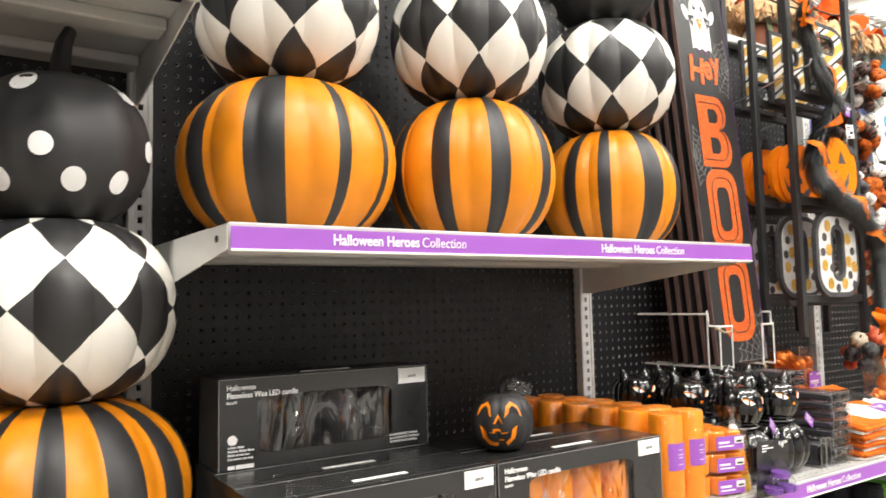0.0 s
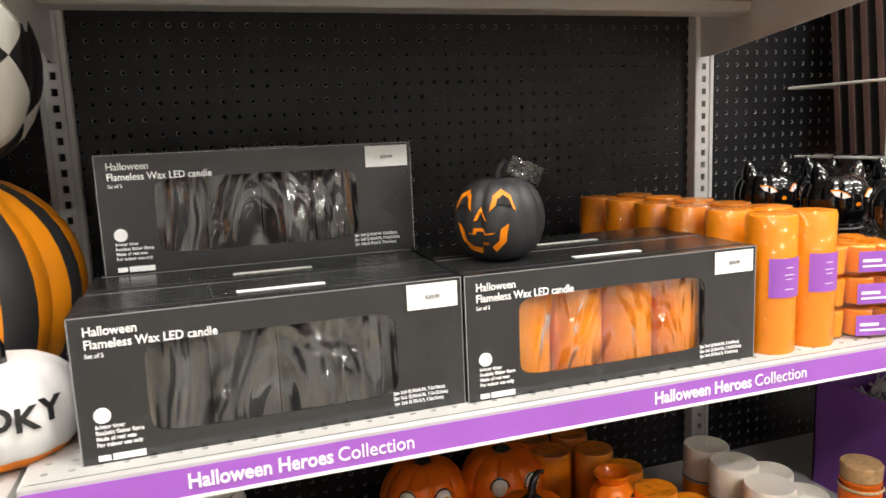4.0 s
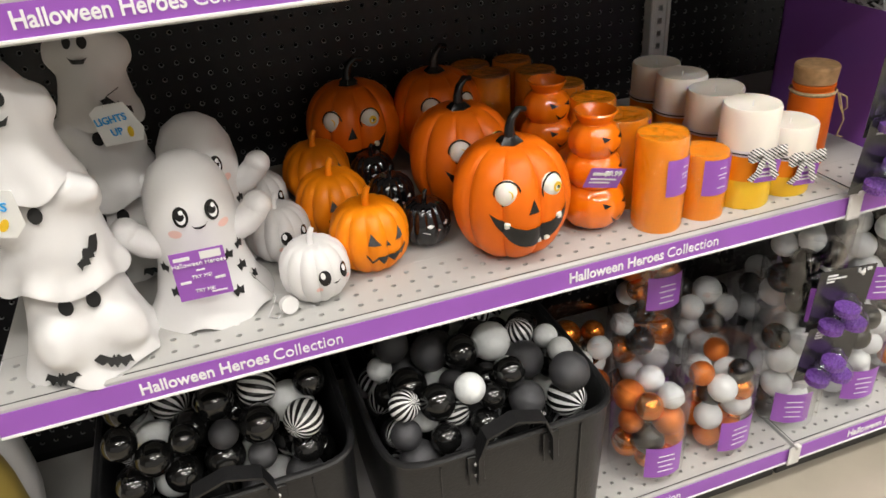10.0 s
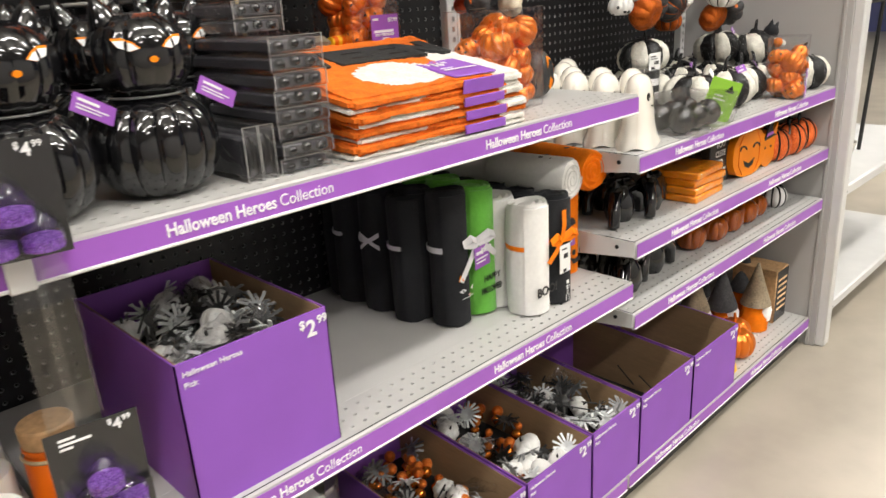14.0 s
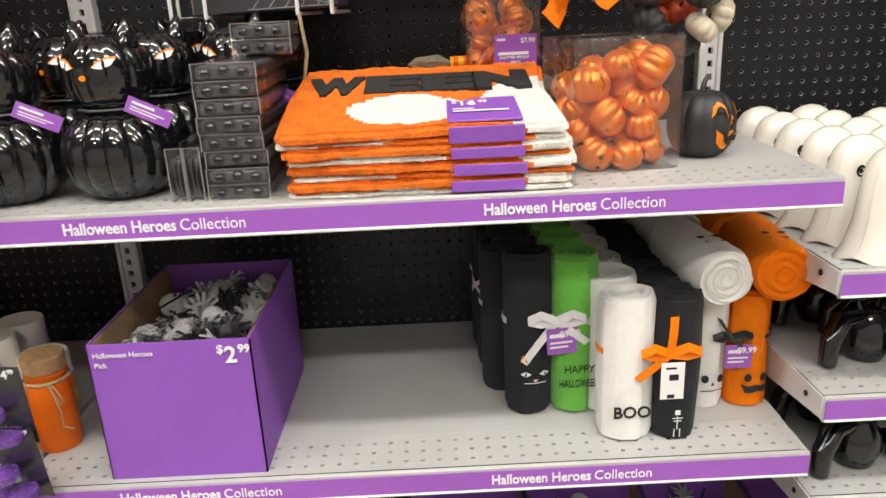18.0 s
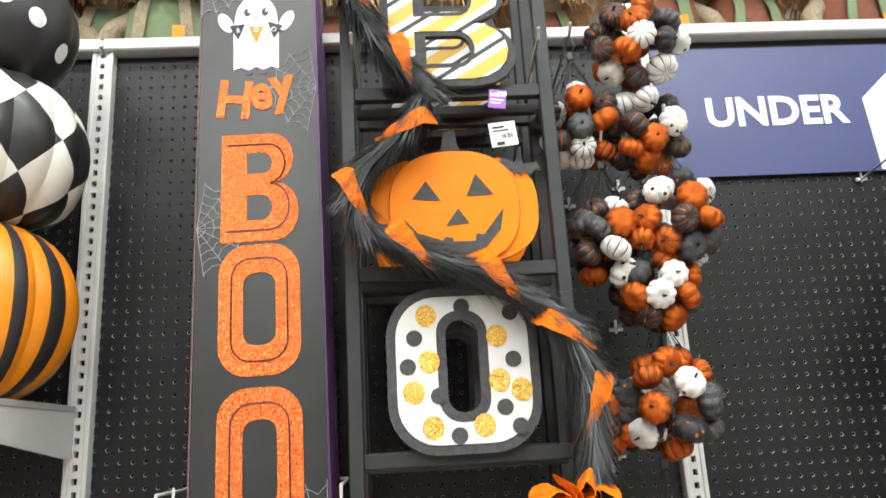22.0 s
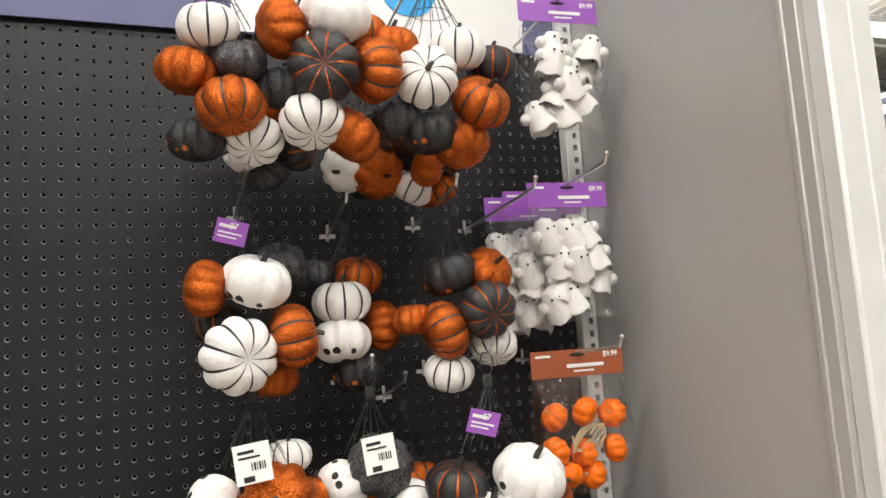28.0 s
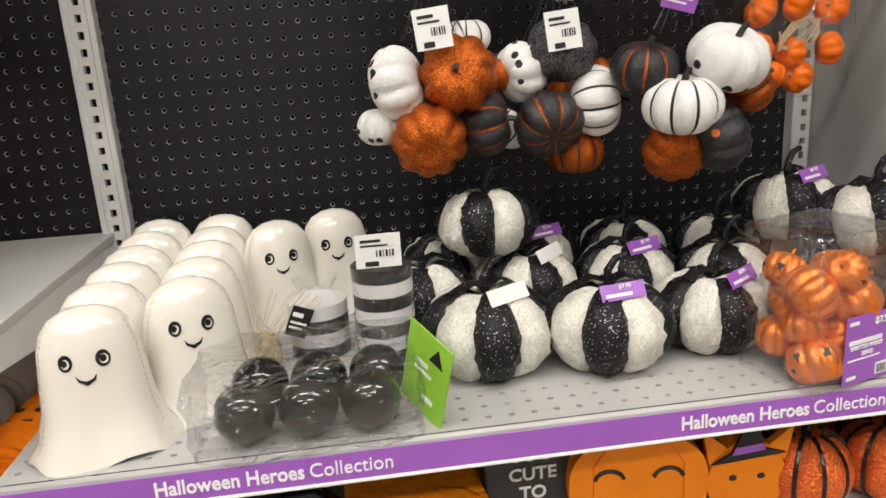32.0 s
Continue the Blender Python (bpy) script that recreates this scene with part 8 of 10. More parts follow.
def net_bag(x, y, z, w, seed, kinds=CLASSIC, count=11, size=(0.058, 0.074), tag=None, tall=1.0, laid=None):
    t = thing("net_bag_of_pumpkins", x, y, z, "black net bag of small white, orange and black pumpkins", "net bag", "net bags of pumpkins", rz=0)
    if kinds is HARVEST:
        tagged(t, "black net bag of small orange, cream and black pumpkins")
    r = random.Random(seed)
    done = []
    tries = 0
    for dx, dz, dy, s, kind, rx, ry in laid or ():
        part("small_pumpkin", MINI[kind], None, t, at=pose(dx, dy, dz, rx, ry, r.uniform(-20, 20)) @ Matrix.Diagonal((s, s, s * 0.98, 1)) @ Matrix.Translation((0, 0, -0.36)))
    while not laid and len(done) < count and tries < 5000:
        tries += 1
        s = r.uniform(*size)
        a, c = r.uniform(0, 6.283), r.uniform(-1, 1)
        k = math.sqrt(1 - c * c)
        R = w / 2 - s * 0.40
        p = Vector((R * k * math.cos(a), R * 0.85 * k * math.sin(a), R * tall * c))
        gap = 0.82 if tries < 1200 else 0.74 if tries < 2400 else 0.62
        if all((p - q).length > (s + d) / 2 * gap for q, d in done):
            done.append((p, s))
    order = sorted(set(kinds), key=lambda k: r.random()) if kinds is HARVEST else ["white_line", "copper", "black_line", "white_dot", "copper_line", "black", "copper", "black_line", "black_dot"]
    r.shuffle(order)
    for n_, (p, s) in enumerate(done):
        kind = order[n_ % len(order)]
        m = Vector((p.x * 0.8, p.y * 1.3 - 0.01, p.z * 0.8)).to_track_quat("Z", "Y").to_matrix().to_4x4()
        tilt = r.choice((12, 30, 75, 95, 165))
        part("small_pumpkin", MINI[kind], None, t, at=Matrix.Translation(p) @ m @ pose(0, 0, 0, tilt, 0, r.uniform(0, 360)) @ Matrix.Diagonal((s, s, s * 0.92, 1)) @ Matrix.Translation((0, 0, -0.36)))
    top = w / 2 * tall + 0.015
    neck = bmesh.new()
    for k in range(14):
        a = 2 * math.pi * k / 14
        sweep([(0.046 * math.cos(a), 0.034 * math.sin(a), top - 0.045), (0.016 * math.cos(a), 0.012 * math.sin(a), top + 0.012), (0.004 * math.cos(a), 0.004 * math.sin(a), top + 0.040)], 0.0007, 3, neck)
        b = 2 * math.pi * (k + 1) / 14
        sweep([(0.032 * math.cos(a), 0.024 * math.sin(a), top - 0.018), (0.032 * math.cos(b), 0.024 * math.sin(b), top - 0.018)], 0.0006, 3, neck)
    part("net_neck", neck, M["plasticblack"], t, "gathered black netting", smooth=False)
    part("clip", box(0.015, 0.006, 0.020, (0, 0, top + 0.046), 0.002), M["plasticblack"], t, "black plastic clip")
    part("hang_loop", sweep([(0.003, 0, top + 0.052), (0.012, 0, top + 0.070), (0.006, 0, top + 0.088), (-0.006, 0, top + 0.088), (-0.012, 0, top + 0.070), (-0.003, 0, top + 0.052)], 0.0011, 5), M["plasticblack"], t)
    if tag == "purple":
        tag_card(t, 0.044, 0.034, pose(-0.052, -0.03, top - 0.018, 10, 16, -10), M["purple"], price="$7")
    elif tag == "white":
        tag_card(t, 0.046, 0.050, pose(-0.030, -w * 0.36 - 0.014, top - 0.060, -4, -6, 0), M["white"], rows=BARCODE, ink=M["ink"], label="white price ticket")
    return t


def hung(x, y, z, w, seed, **kw):
    tall = kw.get("tall", 1.0)
    net_bag(x, y, z, w, seed, **kw)
    top = z + w / 2 * tall + 0.015 + 0.084
    peg_hook(x, top - 0.03, WALL - y + 0.02, 0.03)


LAID = dict(
    top_a=((-0.013, 0.060, -0.03, 0.085, "white_line", 10, 0), (-0.042, 0.0, -0.02, 0.082, "copper", 0, 12), (0.012, -0.052, -0.04, 0.094, "copper_line", -20, 0), (0.024, 0.021, -0.02, 0.082, "black", 30, 0), (0.045, -0.085, 0.0, 0.082, "white_line", -30, 20), (-0.030, -0.085, 0.01, 0.08, "black_dot", 0, 0), (0.055, -0.03, 0.03, 0.08, "copper", 0, 0)),
    top_b=((0.008, 0.062, -0.035, 0.100, "white_dot", 40, 0), (-0.016, -0.023, -0.05, 0.100, "black_line", -80, 0), (-0.065, 0.040, -0.02, 0.085, "copper", 0, 80), (0.062, -0.016, -0.03, 0.094, "copper_line", 0, 85), (-0.03, -0.088, -0.02, 0.09, "white_line", -30, 0), (0.055, 0.062, 0.02, 0.085, "copper_line", 20, 0), (0.03, -0.10, 0.0, 0.09, "copper", 0, 40), (-0.06, -0.03, 0.03, 0.09, "black", 0, 0)),
    top_c=((-0.034, -0.014, -0.05, 0.096, "white_line", 85, 0), (0.026, 0.040, -0.03, 0.088, "white_line", 10, 0), (0.057, -0.042, -0.035, 0.094, "copper_line", 40, 30), (0.096, 0.031, 0.0, 0.084, "black_line", 10, 0), (-0.070, 0.047, -0.01, 0.082, "copper", 20, 0), (-0.02, -0.085, -0.01, 0.088, "black_dot", 0, 0), (0.035, -0.098, 0.0, 0.088, "copper", -30, 0), (-0.065, -0.065, 0.0, 0.082, "black", 0, 0)),
    mid_a=((0.007, 0.049, -0.03, 0.100, "white_dot", 20, 15), (-0.064, 0.041, -0.02, 0.082, "copper", 0, -80), (-0.023, -0.055, -0.038, 0.110, "white_line", -80, 0), (0.058, -0.033, -0.025, 0.094, "copper_line", 10, 80), (0.048, 0.078, 0.02, 0.08, "black", 30, 0), (-0.045, -0.005, 0.04, 0.08, "black_line", 0, 0), (0.03, -0.09, 0.03, 0.08, "copper", 0, 0)),
    mid_b=((-0.018, 0.038, -0.03, 0.094, "white_line", 5, 0), (-0.022, -0.022, -0.03, 0.094, "white_dot", -10, 0), (0.052, -0.005, -0.01, 0.082, "copper", 0, 90), (0.018, 0.080, 0.0, 0.080, "copper_line", 25, 0), (0.006, -0.074, -0.01, 0.084, "black_dot", -10, 0), (-0.05, 0.085, 0.02, 0.07, "black", 0, 0)),
    mid_c=((0.025, 0.011, -0.048, 0.094, "black_line", -70, 0), (-0.037, -0.016, -0.03, 0.092, "copper_line", 10, 70), (-0.020, 0.074, -0.01, 0.092, "black_dot", 10, -20), (0.048, 0.074, -0.015, 0.084, "copper", 60, 0), (-0.029, -0.080, -0.01, 0.080, "white_line", 20, 0), (0.049, -0.044, -0.01, 0.078, "white_line", -30, 20), (-0.078, 0.004, 0.0, 0.07, "copper", 0, 0)),
    low_a=((0.024, 0.028, -0.045, 0.106, "copper", 75, 0), (-0.052, 0.020, -0.02, 0.100, "white_dot", 0, 80), (-0.018, -0.056, -0.038, 0.104, "copper", -70, 0), (0.066, -0.040, -0.015, 0.096, "black_line", 0, 80), (-0.078, -0.036, 0.0, 0.072, "white_dot", 0, 0), (0.05, 0.075, 0.03, 0.07, "white_line", 0, 0)),
    low_b=((0.004, 0.064, -0.03, 0.100, "black", 50, 0), (-0.023, -0.037, -0.045, 0.100, "black_line", -60, 0), (0.051, -0.012, -0.03, 0.100, "white_line", 0, 85), (-0.050, 0.033, -0.01, 0.086, "white_dot", 0, 80), (-0.088, 0.033, 0.0, 0.066, "copper", 0, 0), (-0.076, -0.041, 0.0, 0.076, "white_line", 0, 30), (0.025, -0.082, -0.01, 0.086, "copper_line", 0, 0)),
    low_c=((0.034, 0.046, -0.048, 0.106, "white_dot", 30, 0), (-0.027, -0.009, -0.048, 0.104, "white_line", 8, 0), (0.027, -0.056, -0.038, 0.100, "black_dot", 0, 70), (0.082, 0.008, -0.01, 0.084, "copper_line", 0, 60), (-0.063, 0.038, -0.01, 0.092, "black_line", 15, 0), (-0.020, -0.074, -0.015, 0.092, "copper", -60, 0)),
)
for i, (x, y, z, w, tag, key) in enumerate(((3.252, 1.27, 1.875, 0.205, "purple", "top_a"), (3.400, 1.25, 1.895, 0.215, None, "top_b"), (3.570, 1.27, 1.890, 0.215, None, "top_c"), (3.33, 1.43, 1.83, 0.17, None, None), (3.50, 1.43, 1.81, 0.17, None, None), (3.60, 1.42, 1.79, 0.16, None, None))):
    (hung if i < 3 else net_bag)(x, y, z, w, 100 + i, tag=tag, count=14, size=(0.076, 0.092), laid=LAID.get(key))
for i, (x, y, z, w, tag, key) in enumerate(((3.292, 1.35, 1.550, 0.190, "purple", "mid_a"), (3.452, 1.42, 1.530, 0.165, None, "mid_b"), (3.615, 1.35, 1.528, 0.192, None, "mid_c"), (3.287, 1.33, 1.272, 0.180, "white", "low_a"), (3.460, 1.35, 1.261, 0.180, "white", "low_b"), (3.619, 1.27, 1.256, 0.200, "purple", "low_c"), (3.54, 1.45, 1.25, 0.14, None, None))):
    hung(x, y, z, w, 120 + i, tag=tag, count=12, size=(0.070, 0.088), tall=1.15, laid=LAID.get(key))
for i, (x, y, z, w) in enumerate(((2.664, 1.27, 2.232, 0.195), (2.545, 1.31, 2.085, 0.18), (2.665, 1.30, 2.065, 0.18), (2.575, 1.29, 1.850, 0.18), (2.690, 1.27, 1.885, 0.185), (2.650, 1.29, 1.765, 0.17), (2.648, 1.29, 1.565, 0.195), (2.545, 1.34, 1.55, 0.16))):
    (hung if i in (0, 1, 3, 4, 6) else net_bag)(x, y, z, w, 140 + i, tag=None, count=22, size=(0.050, 0.064))
hung(2.624, 1.29, 1.312, 0.185, 161, kinds=HARVEST, count=17, size=(0.050, 0.064))

# ---- under ten dollars sign ----
sg = thing("price_sign", 2.80, WALL - 0.012, 2.063, "indigo and white under ten dollars sign on the pegboard", "sign")
part("panel", box(1.165, 0.004, 0.318, (0.583, 0.002, 0.159)), M["navy"], sg, "indigo printed panel")
octo = [(0.500, 0.003), (0.488, 0.180), (0.640, 0.315), (0.945, 0.315), (1.085, 0.185), (1.072, 0.003)]
part("white_shape", plate(octo, 0.002), M["inkw"], sg, "white printed shape", at=pose(0, -0.0022, 0))
me = words("UNDER", 0.098, M["inkw"], 0.03)
part("lettering", me, None, sg, at=fitted(me, 0.110, -0.0012, 0.122, 0.336))
one = [(0.034, 0.0), (0.078, 0.0), (0.078, 0.168), (0.044, 0.168), (0.0, 0.140), (0.014, 0.108), (0.034, 0.121)]
part("numeral_one", plate(one, 0.0012), M["cyan"], sg, "cyan numeral", at=pose(0.668, -0.0040, 0.062))
part("numeral_zero", plate(oval(0.124, 0.174, 40, (0.062, 0.084), 2.3), 0.0012, (oval(0.044, 0.098, 32, (0.062, 0.084), 2.2),)), M["cyan"], sg, "cyan numeral", at=pose(0.770, -0.0040, 0.062))
me = words("$", 0.150, M["cyan"], 0.010)
part("lettering", me, None, sg, "cyan dollar mark", at=fitted(me, 0.604, -0.0042, 0.130, 0.062))
for x in (0.08, 0.86):
    part("sign_clip", box(0.010, 0.012, 0.030, (x, -0.004, 0.305), 0.003), M["window"], sg)


# ---- bags with header cards ----
def header_bag(x, y, z, w, hdr, label, fill, seed, price="$9.99", bag_h=0.19):
    t = thing("header_card_bag", x, y, z, label, "bagged decorations", "header card bags", rz=-4)
    c = part("header_card", box(w, 0.0016, 0.045, (0, 0, 0.0225)), M[hdr], t, "printed header card")
    part("price", words(price, 0.012, M["inkw"], 0.02), None, c, at=pose(w * 0.28, -0.0014, 0.030))
    part("print", bars([(-w * 0.45, 0.036, w * 0.16, 0.004), (-w * 0.12, 0.018, w * 0.40, 0.006), (-w * 0.05, 0.009, w * 0.22, 0.003)]), M["inkw"], c, at=pose(0, -0.001, 0))
    part("hang_slot", plate(oval(0.030, 0.006, 12, (0, 0.036)), 0.0004), M["dark"], c, at=pose(0, -0.0012, 0))
    r = random.Random(seed)
    bm = box(w * 0.96, 0.05, bag_h, (0, 0.0, -bag_h / 2))
    bmesh.ops.subdivide_edges(bm, edges=bm.edges[:], cuts=7, use_grid_fill=True)
    for v in bm.verts:
        k = math.sin(math.pi * min(1, max(0, -v.co.z / bag_h)))
        v.co.y *= 0.15 + 0.85 * k ** 0.6
        v.co += Vector((noise.noise(v.co * 30 + Vector((seed, 0, 0))), noise.noise(v.co * 30), noise.noise(v.co * 30 + Vector((0, 0, seed))))) * 0.006
    part("clear_bag", bm, M["bag"], t, "crinkled clear bag").visible_shadow = False
    fill(t, w, bag_h, r)
    return t


def ghosts_in(t, w, h, r):
    for k in range(11):
        x, z = -w * 0.22 + (k % 3) * w * 0.23 + r.uniform(-0.008, 0.008), -h * 0.29 - (k // 3) * h * 0.20 + r.uniform(-0.012, 0.012)
        g = part("little_ghost", lathe([(0.026, 0), (0.027, 0.008), (0.021, 0.030), (0.020, 0.044), (0.014, 0.056), (0, 0.062)], 18, wave=FLARE(0.003, 4, 0.02)), M["foamwhite"], t, at=pose(x, r.uniform(-0.012, 0.008), z - 0.02, r.uniform(-15, 15), r.uniform(-35, 35), r.uniform(-15, 15)))
        for s in (-1, 1):
            part("eye", ball_mesh(M["ink"], 8), None, g, at=scaled(s * 0.007, -0.0195, 0.044, 0.0045))
            part("arm", ball_mesh(M["foamwhite"], 10), None, g, at=scaled(s * 0.024, -0.004, 0.032, 0.022))


def pumpkins_in(t, w, h, r):
    for x, z in ((-0.30, 0.33), (0.0, 0.30), (0.30, 0.34), (-0.34, 0.62), (-0.02, 0.66), (0.31, 0.64), (-0.22, 0.82), (0.04, 0.84)):
        part("tiny_pumpkin", MINI["tiny"], None, t, at=scaled(x * w, r.uniform(-0.01, 0.004), -z * h, 0.050, r.uniform(30, 100), r.uniform(-40, 40), r.uniform(0, 360)) @ Matrix.Translation((0, 0, -0.36)))
    for k in range(6):
        a = r.uniform(0, 6.28)
        part("twine_loop", sweep([(0.03 * math.cos(a + q * 0.7), -0.018, -h * 0.52 + 0.022 * math.sin(a + q * 0.9)) for q in range(8)], 0.0016, 5), M["twine"], t)


for x, y, z in ((3.853, 1.37, 2.050), (3.857, 1.40, 1.716), (3.835, 1.455, 1.712), (3.815, 1.495, 1.708)):
    header_bag(x, y, z, 0.155, "purple", "clear bag of little white ghosts under a purple header card", ghosts_in, int(y * 1000), bag_h=0.20)
header_bag(3.822, 1.355, 1.420, 0.170, "brownhdr", "clear bag of tiny orange pumpkins under a rust header card", pumpkins_in, 77)
for x, z, r_ in ((3.853, 2.076, 0.33), (3.853, 1.742, 0.30), (3.822, 1.446, 0.34), (3.72, 1.70, 0.30)):
    peg_hook(x, z, r_, 0.02)

# ---- third bay, top shelf ----
def glazed_ghost(x, y, rz):
    t = thing("glazed_ghost", x, y, R1, "cream glazed ceramic ghost with a stitched hem", "ghost figure", "glazed ghosts", rz)
    prof = [(0.076, 0.004), (0.079, 0.0), (0.078, 0.006), (0.066, 0.022), (0.057, 0.056), (0.053, 0.094), (0.050, 0.120), (0.044, 0.140), (0.034, 0.153), (0.018, 0.161), (0, 0.164)]

    def thin(bm):
        for v in bm.verts:
            v.co.y *= 0.62
        return bm

    body = lathe(prof, 48, 0, 0, wave=FLARE(0.006, 4, 0.05))
    for v in body.verts:
        a, k = math.atan2(v.co.y, v.co.x), max(0.0, 1 - v.co.z / 0.09)
        v.co.x, v.co.y = v.co.x * (1 + 0.05 * k * math.sin(5 * a)), v.co.y * (1 + 0.05 * k * math.sin(5 * a))
    part("body", thin(body), M["whitegloss"], t)
    skin = prof[1:]
    for s in (-1, 1):
        part("eye", thin(decal(oval(0.0145, 0.018, 16), skin, 0.114, s * 20 - 4, lift=0.0016, cuts=1)), M["black"], t)
        part("eye_ring", thin(decal(oval(0.0085, 0.0105, 14), skin, 0.1135, s * 20 - 3.5, lift=0.0026, cuts=1)), M["whitegloss"], t)
        part("pupil", thin(decal(oval(0.0068, 0.0078, 12), skin, 0.1145, s * 20 - 4.5, lift=0.0034, cuts=1)), M["black"], t)
        seam = bmesh.new()
        for k in range(20):
            z = 0.012 + k * 0.0068
            sweep([(0, -rad_at(skin, z) - 0.0004, z), (0, -rad_at(skin, z + 0.004) - 0.0004, z + 0.004)], 0.0009, 4, seam)
        bmesh.ops.rotate(seam, verts=seam.verts, matrix=Matrix.Rotation(radians(s * 66), 3, "Z"))
        part("stitched_seam", thin(seam), M["cream"], t)
    part("smile", thin(decal([(-0.010, 0.004), (-0.006, -0.001), (0, -0.003), (0.006, -0.001), (0.010, 0.004), (0.008, -0.003), (0, -0.008), (-0.008, -0.003)], skin, 0.096, -4, lift=0.0016, cuts=1)), M["black"], t)
    return t


g0 = glazed_ghost(2.872, 1.068, 14)
spots = [(2.868 - 0.003 * k, 1.068 + 0.083 * k) for k in range(1, 6)] + [(2.960, 1.140), (2.958, 1.225), (2.954, 1.310), (2.950, 1.395), (3.040, 1.40), (3.125, 1.45), (2.95, 1.48)]
for k, (x, y) in enumerate(spots):
    copy_thing(g0, pose(x, y, R1, 0, 0, 14 + rnd.uniform(-6, 8)))


def banded(x, y, h, label, bands):
    t = thing("striped_pillar", x, y, R1, label, "candle", "striped pillars")
    r = 0.040
    n = bands
    for k in range(n):
        z0, z1 = h * k / n, h * (k + 1) / n
        prof = [(0 if k == 0 else r, z0), (r, z0 + 0.0005), (r, z1)] + ([(r * 0.6, h - 0.002), (0, h - 0.004)] if k == n - 1 else [])
        part("wax_band", lathe(prof, 32), M["whitematte"] if k % 2 else M["signblack"], t)
    part("wick", sweep([(0, 0, h - 0.004), (0.001, 0, h + 0.006)], 0.0012, 5), M["white"], t)
    part("wrap", lathe([(r + 0.001, 0.001), (r + 0.001, h), (r * 0.5, h + 0.012), (r * 0.8, h + 0.03)], 24), M["bag"], t, "clear wrap").visible_shadow = False
    return t


banded(3.098, 1.275, 0.076, "short black and white striped pillar candle", 4)
cw = banded(3.188, 1.240, 0.128, "tall black and white striped pillar candle", 7)
tag_card(cw, 0.058, 0.044, pose(-0.032, -0.032, 0.132), M["white"], rows=BARCODE, ink=M["ink"], label="white price ticket")

bg = thing("bag_of_black_baubles", 3.095, 1.070, R1, "clear bag of black baubles with a lime green header card", "bauble bag")
for i in range(3):
    for k in range(2):
        part("bauble", ball_mesh(M["ballk"], 20, 12), None, bg, at=scaled(-0.070 + i * 0.067 + 0.01 * k, -0.030 + k * 0.064, 0.036, 0.066))
part("clear_bag", crumple(0.236, 0.155, 0.084, 12, M["heavybag"]), None, bg, "crinkled clear bag", at=pose(-0.002, 0, 0.044)).visible_shadow = False
hc = part("header_card", box(0.075, 0.0014, 0.105, (0, 0, 0.05)), M["lime"], bg, "lime green header card", at=pose(0.118, -0.02, 0.010, 0, 18, -60))
part("print", bars([(-0.02, 0.06, 0.022, 0.005), (-0.02, 0.05, 0.03, 0.004), (0.0, 0.02, 0.018, 0.006)]), M["inkw"], hc, at=pose(0, -0.0009, 0))
part("witch_hat_mark", plate([(-0.010, 0.072), (0.014, 0.072), (0.003, 0.092)], 0.0006), M["ink"], hc, at=pose(0.012, -0.0012, 0))

wp = thing("dried_wheat_bundle", 3.030, 1.23, R1, "small tan raffia skeleton figure with a black tag", "decoration")
wb = bmesh.new()
for k in range(26):
    a = rnd.uniform(-0.9, 0.9)
    sweep([(0, 0, 0.02), (0.03 * math.sin(a), rnd.uniform(-0.01, 0.01), 0.06), (0.075 * math.sin(a) + 0.02, rnd.uniform(-0.015, 0.015), 0.05 + 0.06 * math.cos(a))], 0.0007, 4, wb)
part("raffia", wb, M["cream"], wp)
part("body", lathe([(0, 0), (0.018, 0.004), (0.020, 0.03), (0.010, 0.05), (0, 0.055)], 14, 6, 0.15), M["twine"], wp)
tag_card(wp, 0.028, 0.040, pose(0.026, -0.02, 0.055, 0, 24, 10), M["blackbox"], label="black card tag")


def plush(x, y, z, w, rz, label="black and white tinsel striped pumpkin", tag=None, tilt=0, seg=64):
    t = thing("striped_plush_pumpkin", x, y, z, label, "pumpkin decoration", "striped tinsel pumpkins", rz)
    h = w * 0.66
    bm = lathe(gourd_profile(w, h, 18, 0.11), seg, 8, 0.16, sharp=0.5)
    bm.verts.ensure_lookup_table()
    for v in bm.verts:
        v.co += Vector((noise.noise(v.co * 160), noise.noise(v.co * 160 + Vector((7, 7, 7))), noise.noise(v.co * 160 + Vector((3, 3, 3))))) * 0.0046
    for f in bm.faces:
        c = f.calc_center_median()
        f.material_index = int((math.degrees(math.atan2(c.y, c.x)) % 360) // 45) % 2
    part("body", bm, [M["tinselw"], M["tinselk"]], t, at=pose(0, 0, 0, tilt, 0, 0))
    part("stem", sweep([(0, 0, h - 0.02), (0, 0, h + 0.012), (0.010, 0, h + 0.026), (0.024, 0, h + 0.030)], 0.0058, 9, taper=0.7), M["tinselk"], t)
    for s in (-1, 1):
        part("leaf", ribbon([(0, 0, h - 0.002), (s * 0.02, 0.004, h + 0.004), (s * 0.042, 0.006, h - 0.006)], 0.018, (0, 1, 0.1)), M["tinselk"], t)
    if tag:
        tag_card(t, 0.054, 0.020, pose(-0.024, -w * 0.30, h - 0.012, -30, -4, 0), M[tag], price="$7.99" if tag == "purple" else None, rows=((0.1, 0.3, 0.6, 0.2),))
    return t


